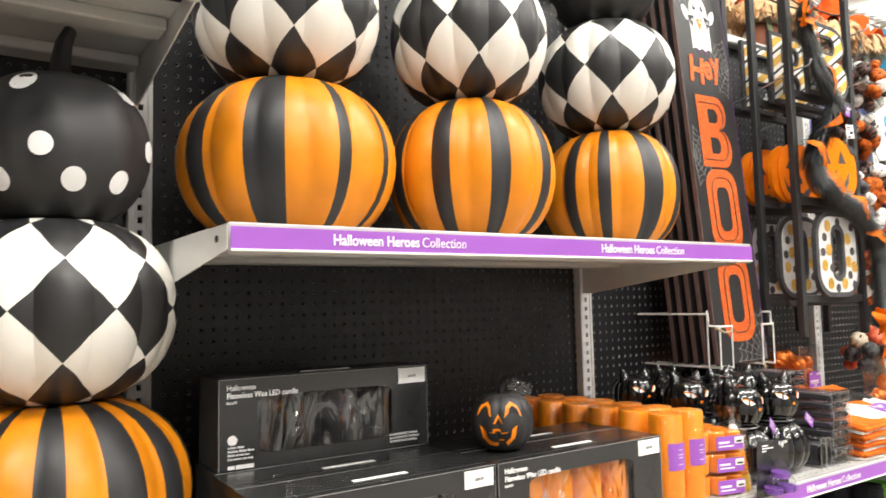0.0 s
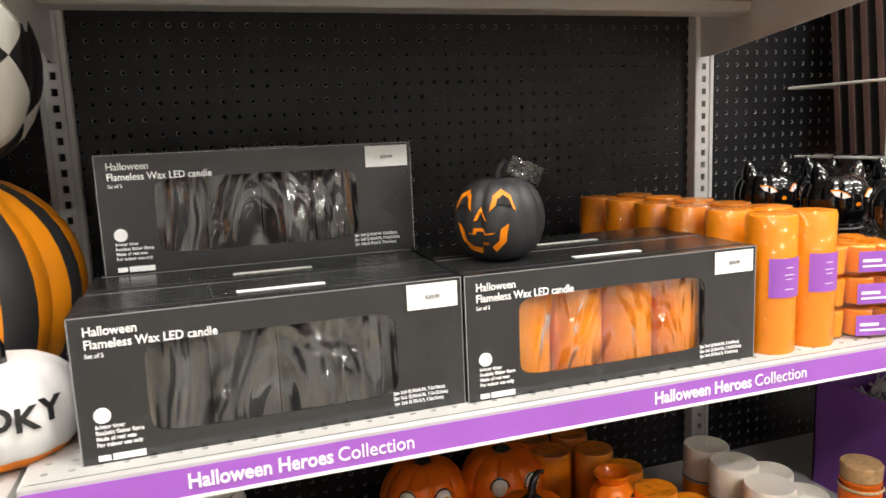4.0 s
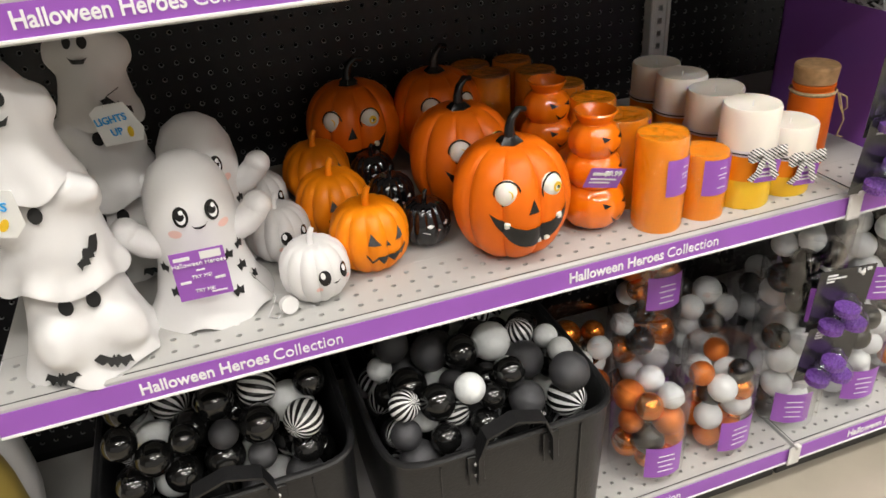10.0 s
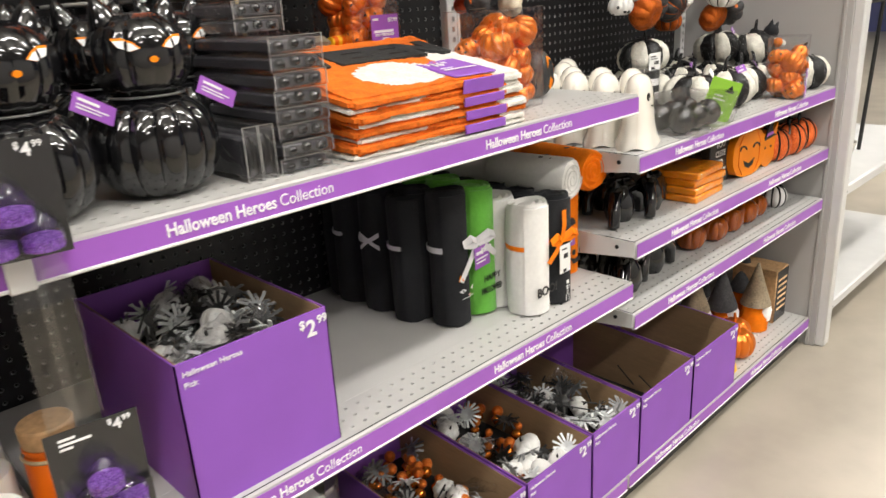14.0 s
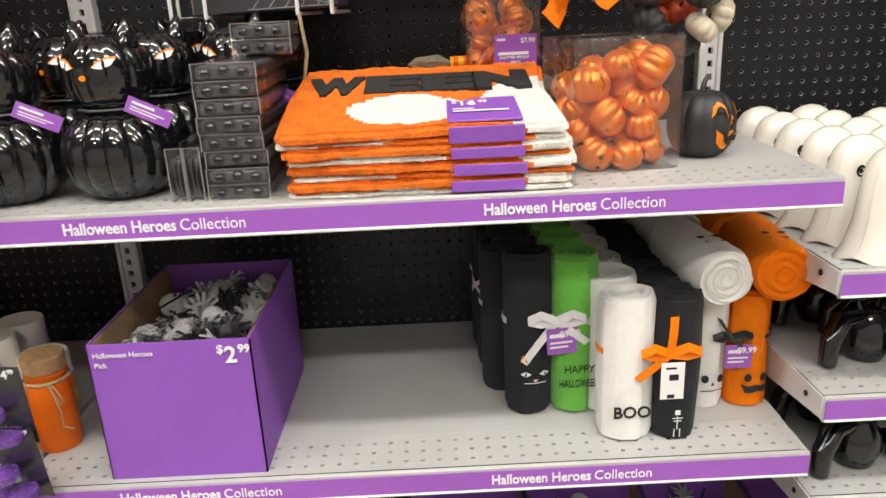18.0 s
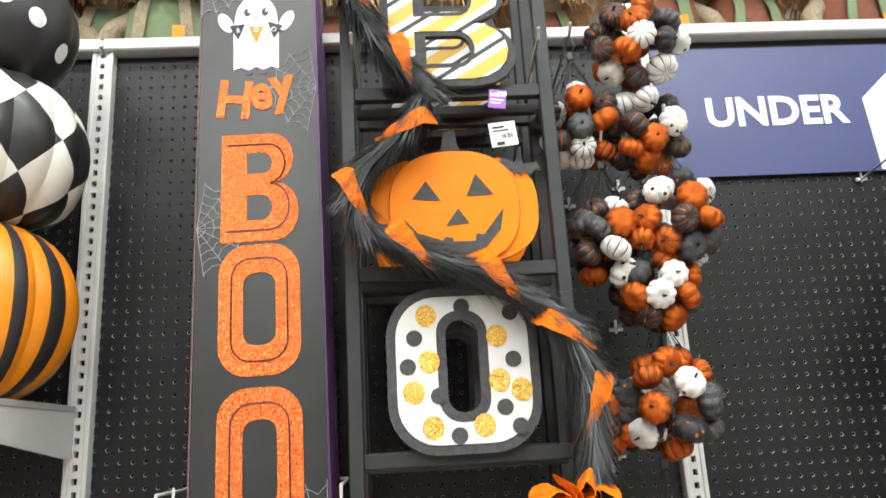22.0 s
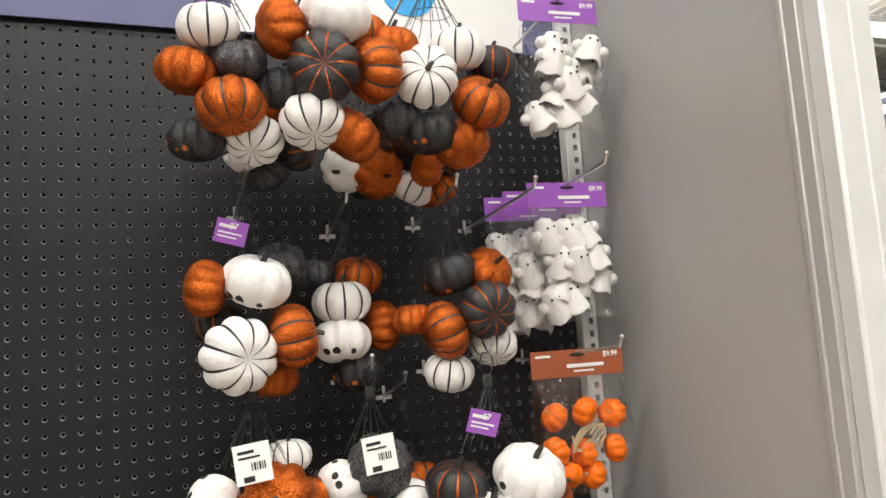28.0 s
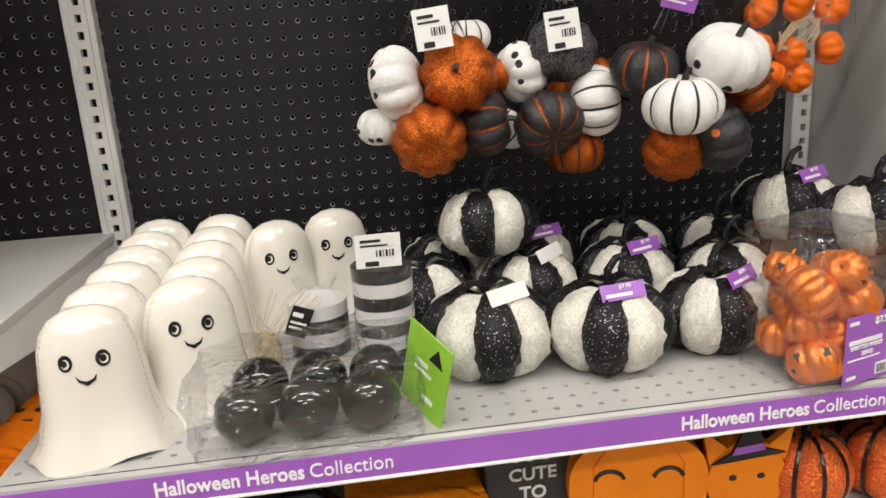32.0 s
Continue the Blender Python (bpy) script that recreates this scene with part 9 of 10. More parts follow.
for x, y, z, w, rz, tag, tilt in (
    (3.312, 1.160, 0, 0.170, 22, "white", 0), (3.462, 1.140, 0, 0.165, 0, "purple", 0), (3.606, 1.158, 0, 0.155, 30, "purple", 0),
    (3.250, 1.330, 0, 0.155, 10, None, 0), (3.405, 1.335, 0, 0.155, 40, "white", 0), (3.560, 1.335, 0, 0.155, 15, "purple", 0), (3.700, 1.30, 0, 0.15, 5, None, 0),
    (3.30, 1.475, 0, 0.15, 33, None, 0), (3.455, 1.48, 0, 0.15, 12, "purple", 0), (3.61, 1.48, 0, 0.15, 28, None, 0), (3.77, 1.46, 0, 0.15, 8, None, 0), (3.90, 1.45, 0, 0.15, 30, None, 0),
    (3.350, 1.335, 0.100, 0.150, 0, None, -8), (3.812, 1.330, 0.085, 0.155, 20, "purple", -6), (3.895, 1.245, 0.072, 0.165, 18, None, -14), (3.895, 1.085, 0, 0.165, 5, None, 0), (3.77, 1.19, 0, 0.14, 40, None, 0)):
    plush(x, y, R1 + z, w, rz, tag=tag, tilt=tilt)
bauble_box(3.696, 1.000, R1, 0.120, 0.105, 0.180, 16, 33, "clear box of orange pumpkin baubles with a purple label")

doll = bmesh.new()
join(doll, lathe([(0.0, 0), (0.040, 0.004), (0.045, 0.04), (0.030, 0.08), (0, 0.09)], 18), None)
join(doll, lathe([(math.sin(math.pi * i / 8) * 0.034, 0.115 - math.cos(math.pi * i / 8) * 0.032) for i in range(9)], 16), None)
for s in (-1, 1):
    join(doll, lathe([(0.014, 0), (0.008, 0.016), (0, 0.034)], 8), pose(s * 0.018, 0, 0.135, 0, s * 12, 0))
for f in doll.faces:
    f.material_index = 0
own = lathe([(math.sin(math.pi * i / 8) * 0.022, -math.cos(math.pi * i / 8) * 0.022) for i in range(9)], 14, 14, 0.1)
for f in own.faces:
    f.material_index = 1
join(doll, own, pose(0.006, -0.05, 0.075))
own = lathe([(math.sin(math.pi * i / 8) * 0.018, -math.cos(math.pi * i / 8) * 0.018) for i in range(9)], 14)
for f in own.faces:
    f.material_index = 2
join(doll, own, pose(0.042, -0.045, 0.078))
single("black_cat_plush", doll, [M["towelk"], M["towelo"], M["towelw"]], pose(3.885, 1.215, R1 + 0.098, 8, 18, -12) @ Matrix.Diagonal((0.72, 0.72, 0.72, 1)), "black plush cat with orange and white pompoms", "plush toy")


# ---- third bay, lower shelves ----
def bat_bowl(x, y, z, label, rz, s=1.0):
    t = thing("black_ceramic_bat", x, y, z, label, "ceramic figure", "black ceramic figures", rz)
    part("body", lathe([(0, 0), (0.030 * s, 0.002), (0.040 * s, 0.03 * s), (0.036 * s, 0.06 * s), (0.020 * s, 0.085 * s), (0, 0.092 * s)], 24), M["blackgloss"], t)
    for k in (-1, 1):
        part("wing", sweep([(k * 0.02 * s, 0, 0.07 * s), (k * 0.055 * s, -0.01, 0.072 * s), (k * 0.078 * s, -0.02, 0.045 * s), (k * 0.080 * s, -0.02, 0.006)], 0.020 * s, 12, taper=0.7), M["blackgloss"], t)
        part("ear", lathe([(0.012 * s, 0), (0, 0.026 * s)], 8), M["blackgloss"], t, at=pose(k * 0.016 * s, 0, 0.080 * s, 0, k * 14, 0))
    return t


for x, y, rz in ((2.90, 1.13, 10), (2.965, 1.21, -15), (3.02, 1.12, 20), (2.90, 1.28, 0)):
    bat_bowl(x, y, R2, "glossy black ceramic bat figure", rz)
for x, y, rz in ((2.89, 1.10, 15), (2.97, 1.17, -10), (3.04, 1.12, 5), (2.90, 1.24, 0)):
    bat_bowl(x, y, R3, "glossy black ceramic cat figure", rz, 1.05)
for i in range(4):
    p = thing("orange_flat_pack", 3.205, 1.040, R2 + i * 0.021, "flat pack of orange napkins in clear wrap", "napkin pack", "orange flat packs", rnd.uniform(-5, 5))
    part("stack", box(0.165, 0.165, 0.019, (0, 0.083, 0.0095), 0.004), M["orangewax"], p)
    part("wrap", box(0.170, 0.170, 0.0205, (0, 0.083, 0.0102), 0.004), M["bag"], p).visible_shadow = False
for i in range(4):
    p = thing("yellow_flat_pack", 3.335, 1.19, R2 + i * 0.021, "flat pack of yellow napkins in clear wrap", "napkin pack", "orange flat packs", rnd.uniform(-5, 5))
    part("stack", box(0.125, 0.150, 0.019, (0, 0.076, 0.0095), 0.004), M["yellow"] if i % 2 else M["ivory"], p)
    part("wrap", box(0.130, 0.155, 0.0205, (0, 0.076, 0.0102), 0.004), M["bag"], p).visible_shadow = False
sgn = thing("lettered_block", 3.346, 1.100, R2, "black wooden block lettered too cute to spook", "sign")
part("block", box(0.12, 0.03, 0.134, (0, 0, 0.067), 0.003), M["signblack"], sgn)
for k, txt in enumerate(("TOO", "CUTE", "TO", "SPOOK")):
    part("lettering", words(txt, 0.024, M["inkw"], 0.02, align="CENTER"), None, sgn, at=pose(0, -0.016, 0.106 - k * 0.026))


plaque = thing("pumpkin_plaque", 3.470, 1.055, R2, "flat orange wooden pumpkin plaque with a sleepy smile", "plaque", rz=-6)
pk = [(0.085 * math.copysign(abs(math.cos(a)) ** 0.8, math.cos(a)), 0.070 + 0.068 * math.copysign(abs(math.sin(a)) ** 0.8, math.sin(a))) for a in np.linspace(0, 2 * math.pi, 36, endpoint=False)]
part("board", plate(pk, 0.032), M["softorange"], plaque)
part("stem", plate([(-0.010, 0.134), (0.012, 0.134), (0.016, 0.150), (-0.004, 0.152)], 0.010), M["ironblack"], plaque)
for s in (-1, 1):
    arc = [(s * 0.036 + 0.018 * math.cos(a), -0.001, 0.080 + 0.014 * math.sin(a)) for a in np.linspace(0.2, math.pi - 0.2, 8)]
    part("closed_eye", sweep(arc, 0.0028, 5), M["ink"], plaque)
    part("rib_line", sweep([(s * 0.03, -0.0006, 0.136), (s * 0.055, -0.0006, 0.10), (s * 0.055, -0.0006, 0.04), (s * 0.03, -0.0006, 0.006)], 0.0012, 4), M["deeporange"], plaque)
part("smile", plate([(-0.030, 0.052), (0, 0.038), (0.030, 0.052), (0.022, 0.034), (0, 0.024), (-0.022, 0.034)], 0.001), M["ink"], plaque, at=pose(0, -0.0012, 0))
wc = thing("witch_cat_plaque", 3.612, 1.060, R2, "orange wooden cat plaque in a black witch hat", "plaque", rz=-4)
part("board", plate([(0.050 * math.cos(a), 0.055 + 0.055 * math.sin(a)) for a in np.linspace(0, 2 * math.pi, 28, endpoint=False)], 0.026), M["softorange"], wc)
for s in (-1, 1):
    part("ear", plate([(s * 0.018, 0.095), (s * 0.048, 0.080), (s * 0.058, 0.128)], 0.010), M["softorange"], wc)
    part("eye", plate(oval(0.010, 0.008, 10, (s * 0.018, 0.060)), 0.001), M["ink"], wc, at=pose(0, -0.0012, 0))
part("witch_hat", plate([(-0.046, 0.082), (0.046, 0.092), (0.020, 0.100), (0.004, 0.150), (-0.022, 0.096)], 0.004), M["ink"], wc, "black painted hat", at=pose(0, -0.0045, 0))
part("hat_band", plate([(-0.022, 0.094), (0.020, 0.099), (0.016, 0.108), (-0.018, 0.104)], 0.001), M["purple"], wc, at=pose(0, -0.0058, 0))


def ribbed(x, y, z, w, mats, label, group, ribs=10, lines=True):
    t = thing("ribbed_pumpkin", x, y, z, label, "pumpkin decoration", group, rnd.uniform(0, 40))
    p = gourd_profile(w, w * 0.86, 14, 0.08)
    part("body", lathe(p, 60, ribs, 0.08, sharp=0.7), mats[0], t)
    if lines:
        for k in range(ribs):
            a = 2 * math.pi * k / ribs
            pts = [(r * 0.925 * math.cos(a), r * 0.925 * math.sin(a), z_) for r, z_ in p[1:-1]]
            part("rib_cord", sweep(pts, 0.0035, 5), mats[1], t)
    part("stem", stem(w * 0.22, w * 0.06, 0.4), mats[1], t, at=pose(0, 0, w * 0.78))
    return t


for x, y in ((3.705, 1.085), (3.815, 1.080), (3.915, 1.085), (3.72, 1.22), (3.84, 1.22)):
    ribbed(x, y, R2, 0.118, (M["orangegl"], M["black"]), "orange glitter pumpkin with black rib cords", "orange glitter pumpkins")
for x, y in ((3.265, 1.120), (3.370, 1.105), (3.475, 1.105), (3.580, 1.105), (3.66, 1.11)):
    ribbed(x, y, R3, 0.090, (M["amber"], M["amber"]), "amber glass pumpkin on a steel shelf", "amber glass pumpkins", 10, False)
ribbed(3.80, 1.10, R3, 0.085, (M["whitematte"], M["black"]), "white pumpkin with black rib cords", "white corded pumpkins")
for x, y in ((3.55, 1.075), (3.62, 1.12)):
    ribbed(x, y, BASE, 0.11, (M["satinorange"], M["satinorange"]), "shiny orange bauble pumpkin on the base shelf", "base shelf pumpkins", 10, False)
for k, (x, y) in enumerate(((3.44, 1.06), (3.50, 1.15), (3.42, 1.16))):
    c = thing("candy_corn_tree", x, y, BASE, "striped candy corn cone decoration", "decoration", "candy corn cones")
    for q, (m, z0, z1) in enumerate((("yellow", 0.0, 0.05), ("orangewax", 0.05, 0.10), ("ivory", 0.10, 0.14))):
        r0, r1 = 0.032 * (1 - z0 / 0.15), 0.032 * (1 - z1 / 0.15)
        part("cone_band", lathe([(0 if q == 0 else r0, z0), (r0, z0 + 0.0005), (r1, z1)] + ([(0, z1 + 0.004)] if q == 2 else []), 20), M[m], c)


def gnome(x, y, z, seed):
    bm = bmesh.new()
    for prof, mi in (([(0, 0), (0.045, 0.002), (0.048, 0.05), (0.036, 0.10), (0, 0.11)], 0), ([(0.052, 0.095), (0.050, 0.102), (0.034, 0.15), (0.018, 0.20), (0.004, 0.245), (0, 0.247)], 1), ([(0.030, 0.04), (0.034, 0.075), (0.024, 0.10), (0, 0.102)], 2)):
        o = lathe(prof, 18)
        for f in o.faces:
            f.material_index = mi
        join(bm, o, pose(0, -0.022 if mi == 2 else 0, 0, 0, 6 * (seed % 3 - 1) if mi == 1 else 0, 0))
    return single("gnome_figure", bm, [M["towelo"], M["burlap" if seed % 2 else "greyfelt"], M["towelw"]], pose(x, y, z, 0, 0, rnd.uniform(-20, 20)), "small plush gnome in a dotted black hat", "gnome figure", "gnome figures")


for k, (x, y) in enumerate(((3.70, 1.20), (3.78, 1.12), (3.86, 1.20), (3.62, 1.26), (3.74, 1.32))):
    gnome(x, y, BASE, k)
gb = thing("gold_gift_box", 3.90, 1.10, BASE, "black and gold printed gift box on the base shelf", "gift box")
part("box_body", box(0.10, 0.16, 0.20, (0, 0.06, 0.10), 0.003), M["goldcard"] if "goldcard" in M else M["cork"], gb)
part("front_print", box(0.094, 0.001, 0.19, (0, -0.0206, 0.10)), M["blackbox"], gb, "black printed front")
part("print", bars([(-0.036, 0.16 - k * 0.022, 0.072, 0.008) for k in range(6)]), M["straw"], gb, at=pose(0, -0.0215, 0))


# ---- top of the fixture: scarecrow dolls ----
top = thing("top_deck", 0, WALL + 0.02, TALL, "grey steel top deck behind the rail", "shelf")
part("deck", box(6.2, 0.62, 0.014, (1.5, 0.33, -0.007)), M["steel"], top)
part("rear_board", box(6.2, 0.02, TALL - 0.02, (1.5, 0.64, -TALL / 2 - 0.005)), M["board"], top)


def scarecrow(x, y, z, hat, body, strap, seed, rz):
    """A soft doll seen from behind, all one piece: body, straw hair, floppy hat, straps and a burlap arm."""
    r = random.Random(seed)
    bm = bmesh.new()

    def add(o, mi, m=None):
        for f in o.faces:
            f.material_index = mi
        join(bm, o, m)

    torso = lathe([(0, 0), (0.095, 0.004), (0.112, 0.06), (0.114, 0.14), (0.108, 0.20), (0.085, 0.235), (0, 0.250)], 24)
    for v in torso.verts:
        v.co.y *= 0.75
    add(torso, 1)
    add(lathe([(math.sin(math.pi * i / 8) * 0.075, 0.285 - math.cos(math.pi * i / 8) * 0.075) for i in range(9)], 18), 3)
    fl = lathe([(0.118, 0.0), (0.112, 0.012), (0.082, 0.030), (0.078, 0.06), (0.070, 0.09), (0.056, 0.125), (0.044, 0.155), (0.034, 0.180), (0.018, 0.195), (0, 0.198)] if hat == "felto" and seed % 2 == 0 else [(0.148, 0.0), (0.138, 0.010), (0.088, 0.024), (0.082, 0.06), (0.076, 0.10), (0.056, 0.122), (0, 0.128)] if hat == "felto" else [(0.125, 0.0), (0.115, 0.014), (0.086, 0.032), (0.080, 0.075), (0.062, 0.108), (0.030, 0.125), (0, 0.128)], 30, wave=lambda a, z_, q: 0.016 * math.sin(a * 5 + seed) if z_ < 0.02 else 0.004 * math.sin(a * 7))
    for v in fl.verts:
        v.co += Vector((noise.noise(v.co * 14 + Vector((seed, 0, 0))), noise.noise(v.co * 14 + Vector((0, seed, 0))), noise.noise(v.co * 14))) * 0.028
    add(fl, 0, pose(0, 0, 0.325, r.uniform(-6, 6), r.uniform(-8, 8), 0))
    hair = bmesh.new()
    for k in range(560):
        a = r.uniform(0, 2 * math.pi)
        q, l = r.uniform(0.082, 0.126), r.uniform(0.045, 0.105)
        p0 = Vector((q * math.cos(a), q * math.sin(a), 0.335))
        out = Vector((math.cos(a), math.sin(a), 0))
        w = Vector((-math.sin(a), math.cos(a), 0)) * r.uniform(0.002, 0.0055)
        pts = [p0, p0 + out * 0.022 + Vector((0, 0, -l * 0.4)), p0 + out * r.uniform(0.01, 0.06) + Vector((r.uniform(-0.02, 0.02), 0, -l))]
        vs = [hair.verts.new(p + s * w) for p in pts for s in (-1, 1)]
        hair.faces.new((vs[0], vs[1], vs[3], vs[2]))
        hair.faces.new((vs[2], vs[3], vs[5], vs[4]))
    if hat == "felto" and seed % 2 == 0:
        for k in range(14):
            a = r.uniform(0, 6.283)
            p0 = Vector((0, 0, 0.325 + 0.190))
            p1 = p0 + Vector((0.07 * math.cos(a), 0.04 * math.sin(a), r.uniform(-0.005, 0.03)))
            vs = [hair.verts.new(p) for p in (p0, p0 + Vector((0, 0, 0.006)), p1)]
            hair.faces.new(vs)
    for k in range(26):
        a = r.uniform(-0.7, 0.7)
        s = r.choice((-1, 1))
        p0 = Vector((s * 0.08, 0, 0.40))
        p1 = p0 + Vector((s * 0.05 * math.cos(a), -0.02, 0.06 * math.sin(a) + 0.02))
        vs = [hair.verts.new(p) for p in (p0, p0 + Vector((0, 0, 0.005)), p1)]
        hair.faces.new(vs)
    add(hair, 2)
    for s in (-1, 1):
        add(ribbon([(s * 0.055, -0.084, 0.03), (s * 0.060, -0.088, 0.10), (s * 0.052, -0.090, 0.17), (s * 0.044, -0.070, 0.235)], 0.028, (1, 0, 0), thick=0.002), 4)
        add(sweep([(s * 0.085, -0.01, 0.185), (s * 0.135, -0.03, 0.14), (s * 0.150, -0.05, 0.09)], 0.030, 10, taper=0.8), 3)
        for k in range(10):
            p0 = Vector((s * 0.150, -0.05, 0.085))
            p1 = p0 + Vector((s * r.uniform(-0.01, 0.035), r.uniform(-0.03, 0.01), -r.uniform(0.03, 0.06)))
            vs = [bm.verts.new(q) for q in (p0, p0 + Vector((0.005, 0, 0)), p1)]
            bm.faces.new(vs).material_index = 2
    add(ribbon([(-0.105, -0.01, 0.035), (-0.06, -0.085, 0.03), (0, -0.098, 0.028), (0.06, -0.085, 0.03), (0.105, -0.01, 0.035)], 0.030, (0, 0, 1), thick=0.002), 4)
    add(box(0.03, 0.002, 0.045, (0.04, -0.105, 0.10)), 5)
    return single("scarecrow_doll", bm, [M[hat], M[body], M["straw"], M["burlap"], M[strap], M["softorange"]], pose(x, y, z, 0, 0, rz), "seated scarecrow doll with raffia hair and a floppy hat", "scarecrow", "scarecrow dolls")


for k, x in enumerate((2.93, 3.17, 3.455, 3.765)):
    scarecrow(x, 1.80 + 0.03 * (k % 2), TALL, "felto", "feltb", "feltg", k, rnd.uniform(-14, 14))
for k, x in enumerate((1.29, 1.455, 1.62, 1.79, 1.05, 0.82, 0.55)):
    scarecrow(x, 1.78 + 0.06 * (k % 2), TALL, "feltg", "feltg", "burlap", k + 20, rnd.uniform(-14, 14))
for k, x in enumerate((2.05, 2.32, 2.62)):
    scarecrow(x, 1.90, TALL - 0.0, "felto", "feltb", "feltg", k + 40, rnd.uniform(-14, 14))

# ---- beyond the end panel: white shelving with glass jars, umbrellas, blue fascia ----
nb = thing("white_shelf_unit", 4.075, 0.0, 0.0, "white painted steel shelving with glass jars", "shelving")
for z in (0.115, 0.56, 1.340, 1.700):
    part("shelf_board", box(1.25, 0.50, 0.018, (0.66, 1.235, z), 0.003), M["post"], nb)
    part("shelf_front", box(1.25, 0.014, 0.055 if z > 1 else 0.035, (0.66, 0.988, z - 0.012), 0.003), M["post"], nb)
    part("screw", lathe([(0.005, 0), (0, 0.003)], 8), M["dark"], nb, at=pose(0.075, 0.980, z - 0.014, 90))
for x in (0.03, 1.27):
    part("side_post", box(0.045, 0.045, 1.95, (x, 1.0, 0.975), 0.004), M["post"], nb)
    part("side_post", box(0.045, 0.045, 1.95, (x, 1.47, 0.975), 0.004), M["post"], nb)


def skull_jar(x, y, z, s=1.0):
    t = thing("glass_jar", x, y, z, "clear moulded glass jar with a pewter lid", "glass jar", "glass jars", rnd.uniform(0, 60))
    prof = [(0, 0.002), (0.030, 0.002), (0.036, 0.010), (0.040, 0.035), (0.045, 0.07), (0.043, 0.10), (0.034, 0.125), (0.033, 0.135)]
    bm = lathe([(r * s, q * s) for r, q in prof], 32, 6, 0.10)
    part("glass", bm, M["jar"], t, "clear moulded glass").visible_shadow = False
    part("glass_inner", lathe([(r * s * 0.90, q * s + 0.002) for r, q in prof], 24, 6, 0.10), M["jar"], t).visible_shadow = False
    part("lid", lathe([(0.036 * s, 0.130 * s), (0.037 * s, 0.150 * s), (0.030 * s, 0.160 * s), (0, 0.162 * s)], 28, 24, 0.02), M["jarlid"], t)
    part("straw_ring", lathe([(0.008 * s, 0.160 * s), (0.009 * s, 0.172 * s), (0.006 * s, 0.172 * s)], 12), M["jarlid"], t)
    return t


for x, y in ((4.150, 1.06), (4.250, 1.07), (4.350, 1.06), (4.18, 1.20), (4.30, 1.21), (4.45, 1.10)):
    skull_jar(x, y, 1.349)
for x, y in ((4.20, 1.12), (4.40, 1.14)):
    w = thing("wicker_bowl", x, y, 0.569, "white bowl with dark spots on the lower shelf", "bowl", "bowls")
    part("bowl", lathe([(0, 0.004), (0.05, 0.004), (0.085, 0.05), (0.098, 0.10), (0.093, 0.10), (0.078, 0.05), (0, 0.012)], 32), M["whitegloss"], w)
    for k in range(9):
        part("spot", decal(oval(0.020, 0.016, 10), [(0.05, 0.004), (0.085, 0.05), (0.098, 0.10)], 0.04 + 0.03 * (k % 2), k * 40, lift=0.001, cuts=0), M["ink"], w)
cu = thing("seat_cushion", 4.55, 1.2, 0.124, "white cushion on the base of the shelving", "cushion")
part("pad", slab(0.5, 0.4, 0.07, 4), M["towelw"], cu)
cb = thing("folding_chair", 4.55, 1.15, 1.012, "white cushion with a black frame seen through the shelving", "chair")
part("frame", sweep([(-0.2, 0.05, -0.44), (-0.3, 0.0, 0.10), (-0.18, -0.04, 0.16), (0.2, -0.04, 0.16)], 0.008, 8), M["plasticblack"], cb)
part("pad", slab(0.4, 0.3, 0.05, 6), M["towelw"], cb, at=pose(0, 0, 0.12))
part("leg", sweep([(0.2, -0.02, -0.44), (0.2, -0.04, 0.16)], 0.008, 8), M["plasticblack"], cb)


def umbrella(x, y, z, r, label):
    t = thing("patio_umbrella", x, y, 0, label, "umbrella", "patio umbrellas")
    n = 8
    for k in range(n):
        a, b = 2 * math.pi * k / n, 2 * math.pi * (k + 1) / n
        for q in range(6):
            f0, f1 = q / 6, (q + 1) / 6
            bm = bmesh.new()
            vs = [bm.verts.new((r * f * math.cos(c), r * f * math.sin(c), z + 0.55 * (1 - f ** 1.4))) for f, c in ((f0, a), (f1, a), (f1, b), (f0, b)) if not (f == 0 and c == b)]
            bm.faces.new(vs)
            part("canopy_panel", bm, M["umbrella"] if q % 2 else M["towelw"], t, smooth=False)
        part("rib", sweep([(0, 0, z + 0.53), (r * math.cos(a), r * math.sin(a), z - 0.01)], 0.008, 6), M["plasticblack"], t)
    part("pole", sweep([(0, 0, 0.0), (0, 0, z + 0.6)], 0.022, 12), M["plasticblack"], t)
    part("base", lathe([(0, 0), (0.28, 0), (0.27, 0.05), (0.05, 0.08), (0, 0.08)], 28), M["plasticblack"], t)
    return t


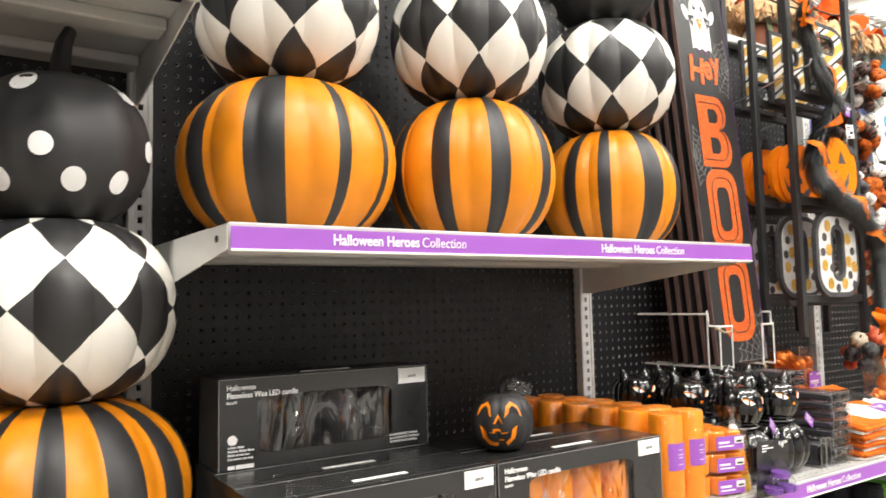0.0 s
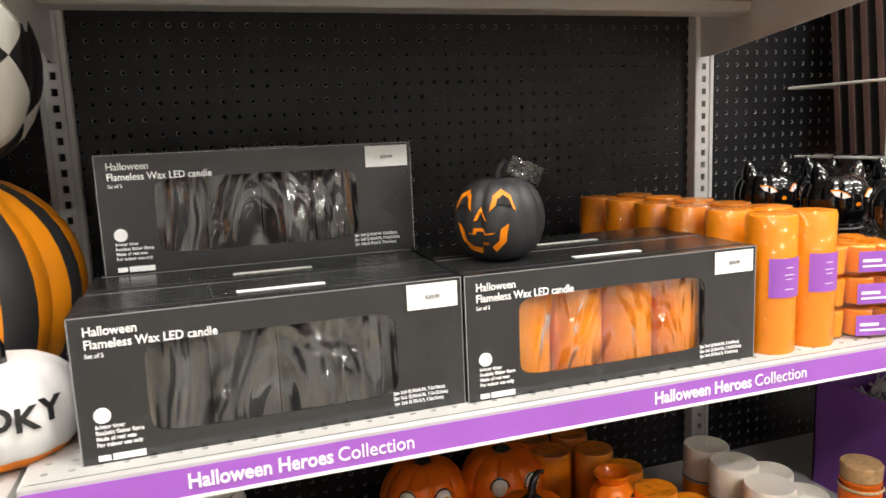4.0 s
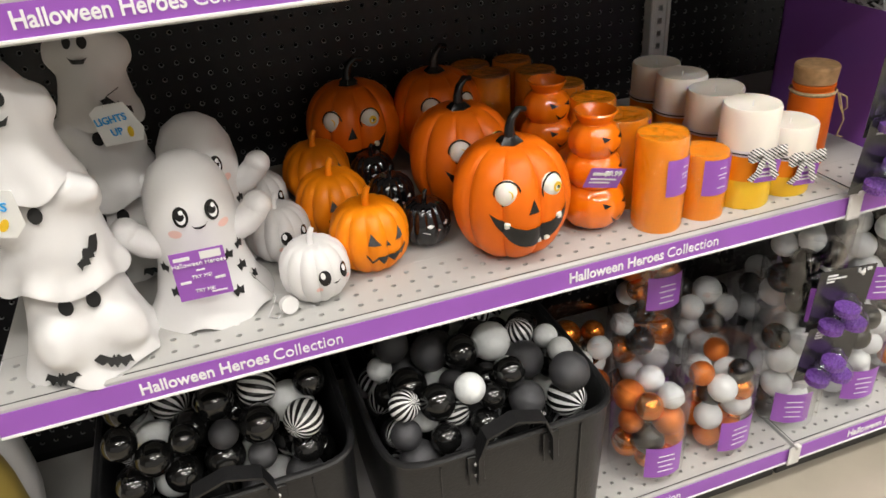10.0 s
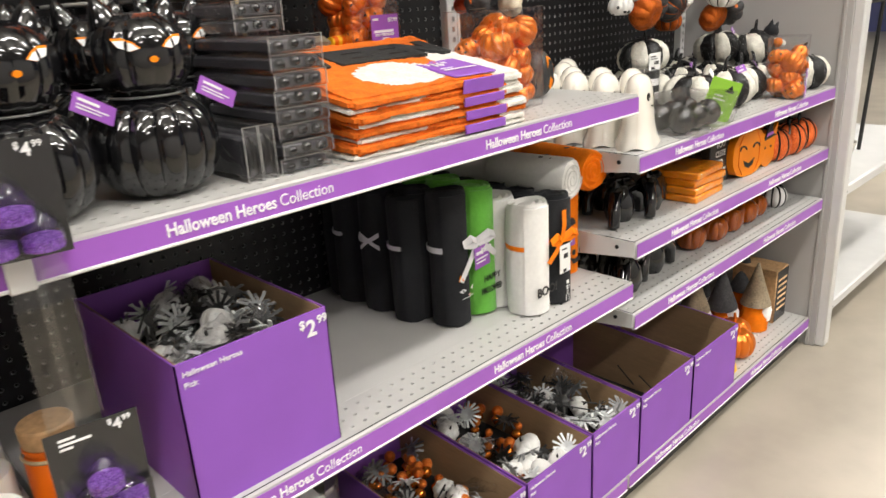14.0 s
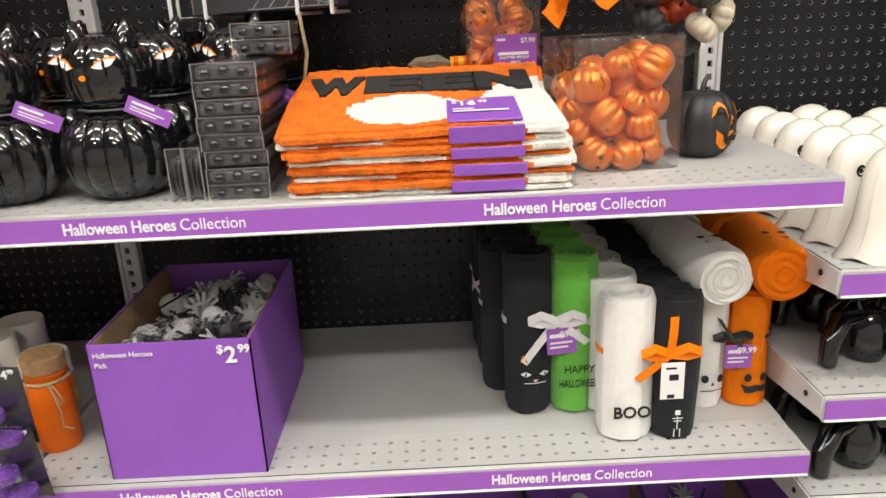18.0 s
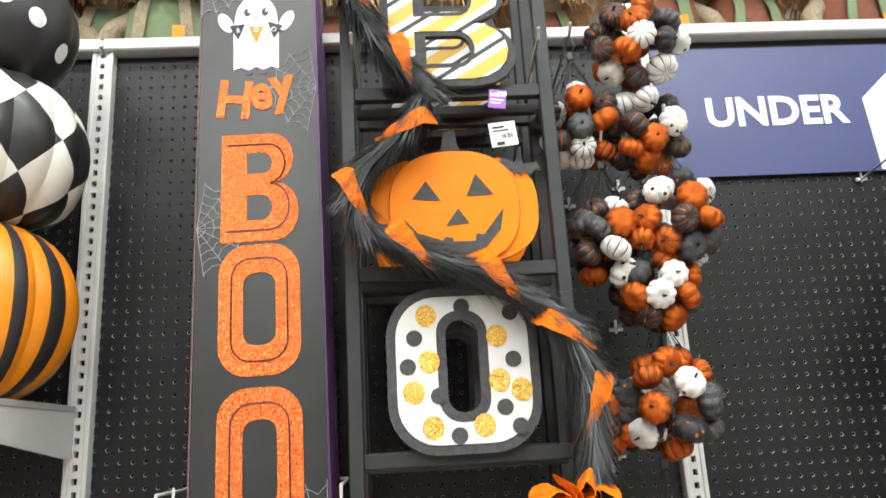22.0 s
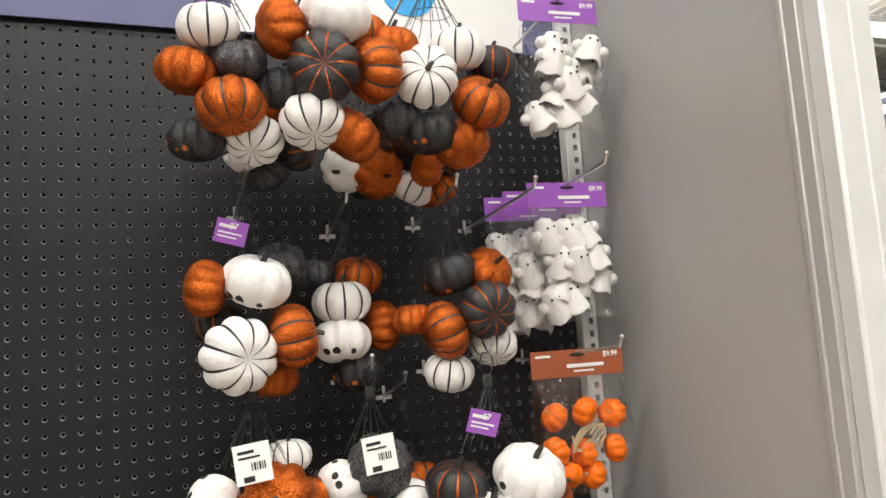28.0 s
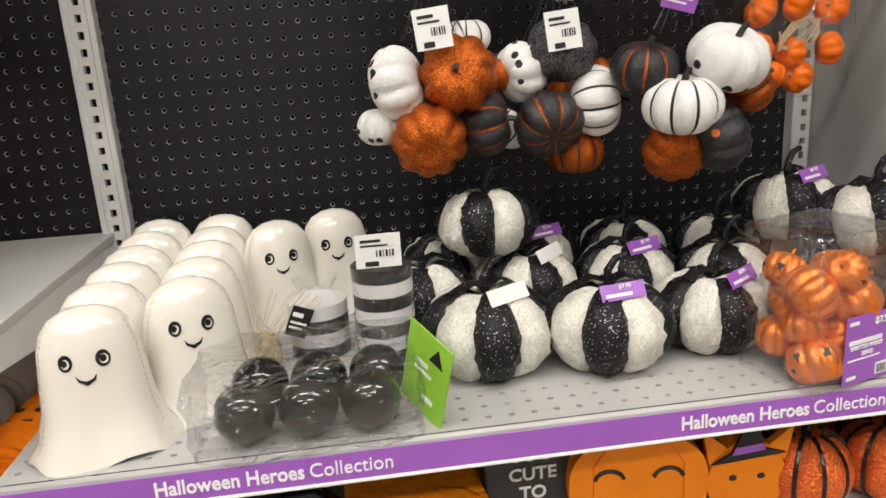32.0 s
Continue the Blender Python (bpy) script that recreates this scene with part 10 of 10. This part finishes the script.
umbrella(8.3, 4.2, 2.55, 1.5, "open navy and white striped patio umbrella")
umbrella(10.6, 6.4, 2.9, 1.6, "open navy and white striped patio umbrella further back")
fa = thing("blue_fascia", 4.062, 1.51, TALL + 0.012, "bright blue angled fascia standing on the end panel", "fascia")
for m, l in ((pose(0, 0, 0.03, 0, 0, -91), 0.56), (pose(0, 0, 0.03, 0, 0, 110), 0.62)):
    part("face_panel", box(l, 0.016, 0.37, (l / 2, 0, 0.185), 0.003), M["bluewall"], fa, at=m)
    part("lower_trim", box(l, 0.030, 0.035, (l / 2, 0, 0.018), 0.004), M["bluewall"], fa, at=m)
    part("upper_trim", box(l, 0.030, 0.032, (l / 2, 0, 0.362), 0.004), M["bluewall"], fa, at=m)
part("foot", box(0.05, 0.54, 0.04, (-0.024, -0.27, 0.018), 0.004), M["panel"], fa, "grey steel foot on the panel")
sl = thing("string_lights", 7.0, 3.5, 0, "string of clear bulbs under the ceiling", "string lights")
part("hanger", sweep([(-2, 0, 4.3), (-2, 0, CEILING + 0.06)], 0.004, 5), M["plasticblack"], sl)
part("hanger", sweep([(4, 0, 4.3), (4, 0, CEILING + 0.06)], 0.004, 5), M["plasticblack"], sl)
part("cable", sweep([(x, 0, 4.3 - 0.25 * math.sin((x + 2) / 6 * math.pi) ** 2) for x in np.linspace(-2, 4, 25)], 0.006, 5), M["plasticblack"], sl)
for x in np.linspace(-1.6, 3.6, 10):
    part("bulb", ball_mesh(M["inkw"], 12), None, sl, at=scaled(x, 0, 4.22 - 0.25 * math.sin((x + 2) / 6 * math.pi) ** 2, 0.07))
for k in range(5):
    far = thing("far_shelf_block", 6.5 + k * 2.1, 7.5 + (k % 2) * 1.5, 0, "distant white store shelving with mixed goods", "shelving", "distant shelving")
    part("frame", box(1.6, 0.5, 1.9, (0, 0, 0.95), 0.01), M["post"], far)
    for q in range(4):
        for w in range(6):
            part("goods", box(0.18 + 0.04 * ((q + w) % 3), 0.1, 0.22 + 0.06 * ((q * w) % 3), (-0.65 + w * 0.26, -0.28, 0.25 + q * 0.45), 0.01), M[("wood", "kraft", "umbrella", "whitematte", "cork")[(q * 2 + w + k) % 5]], far)
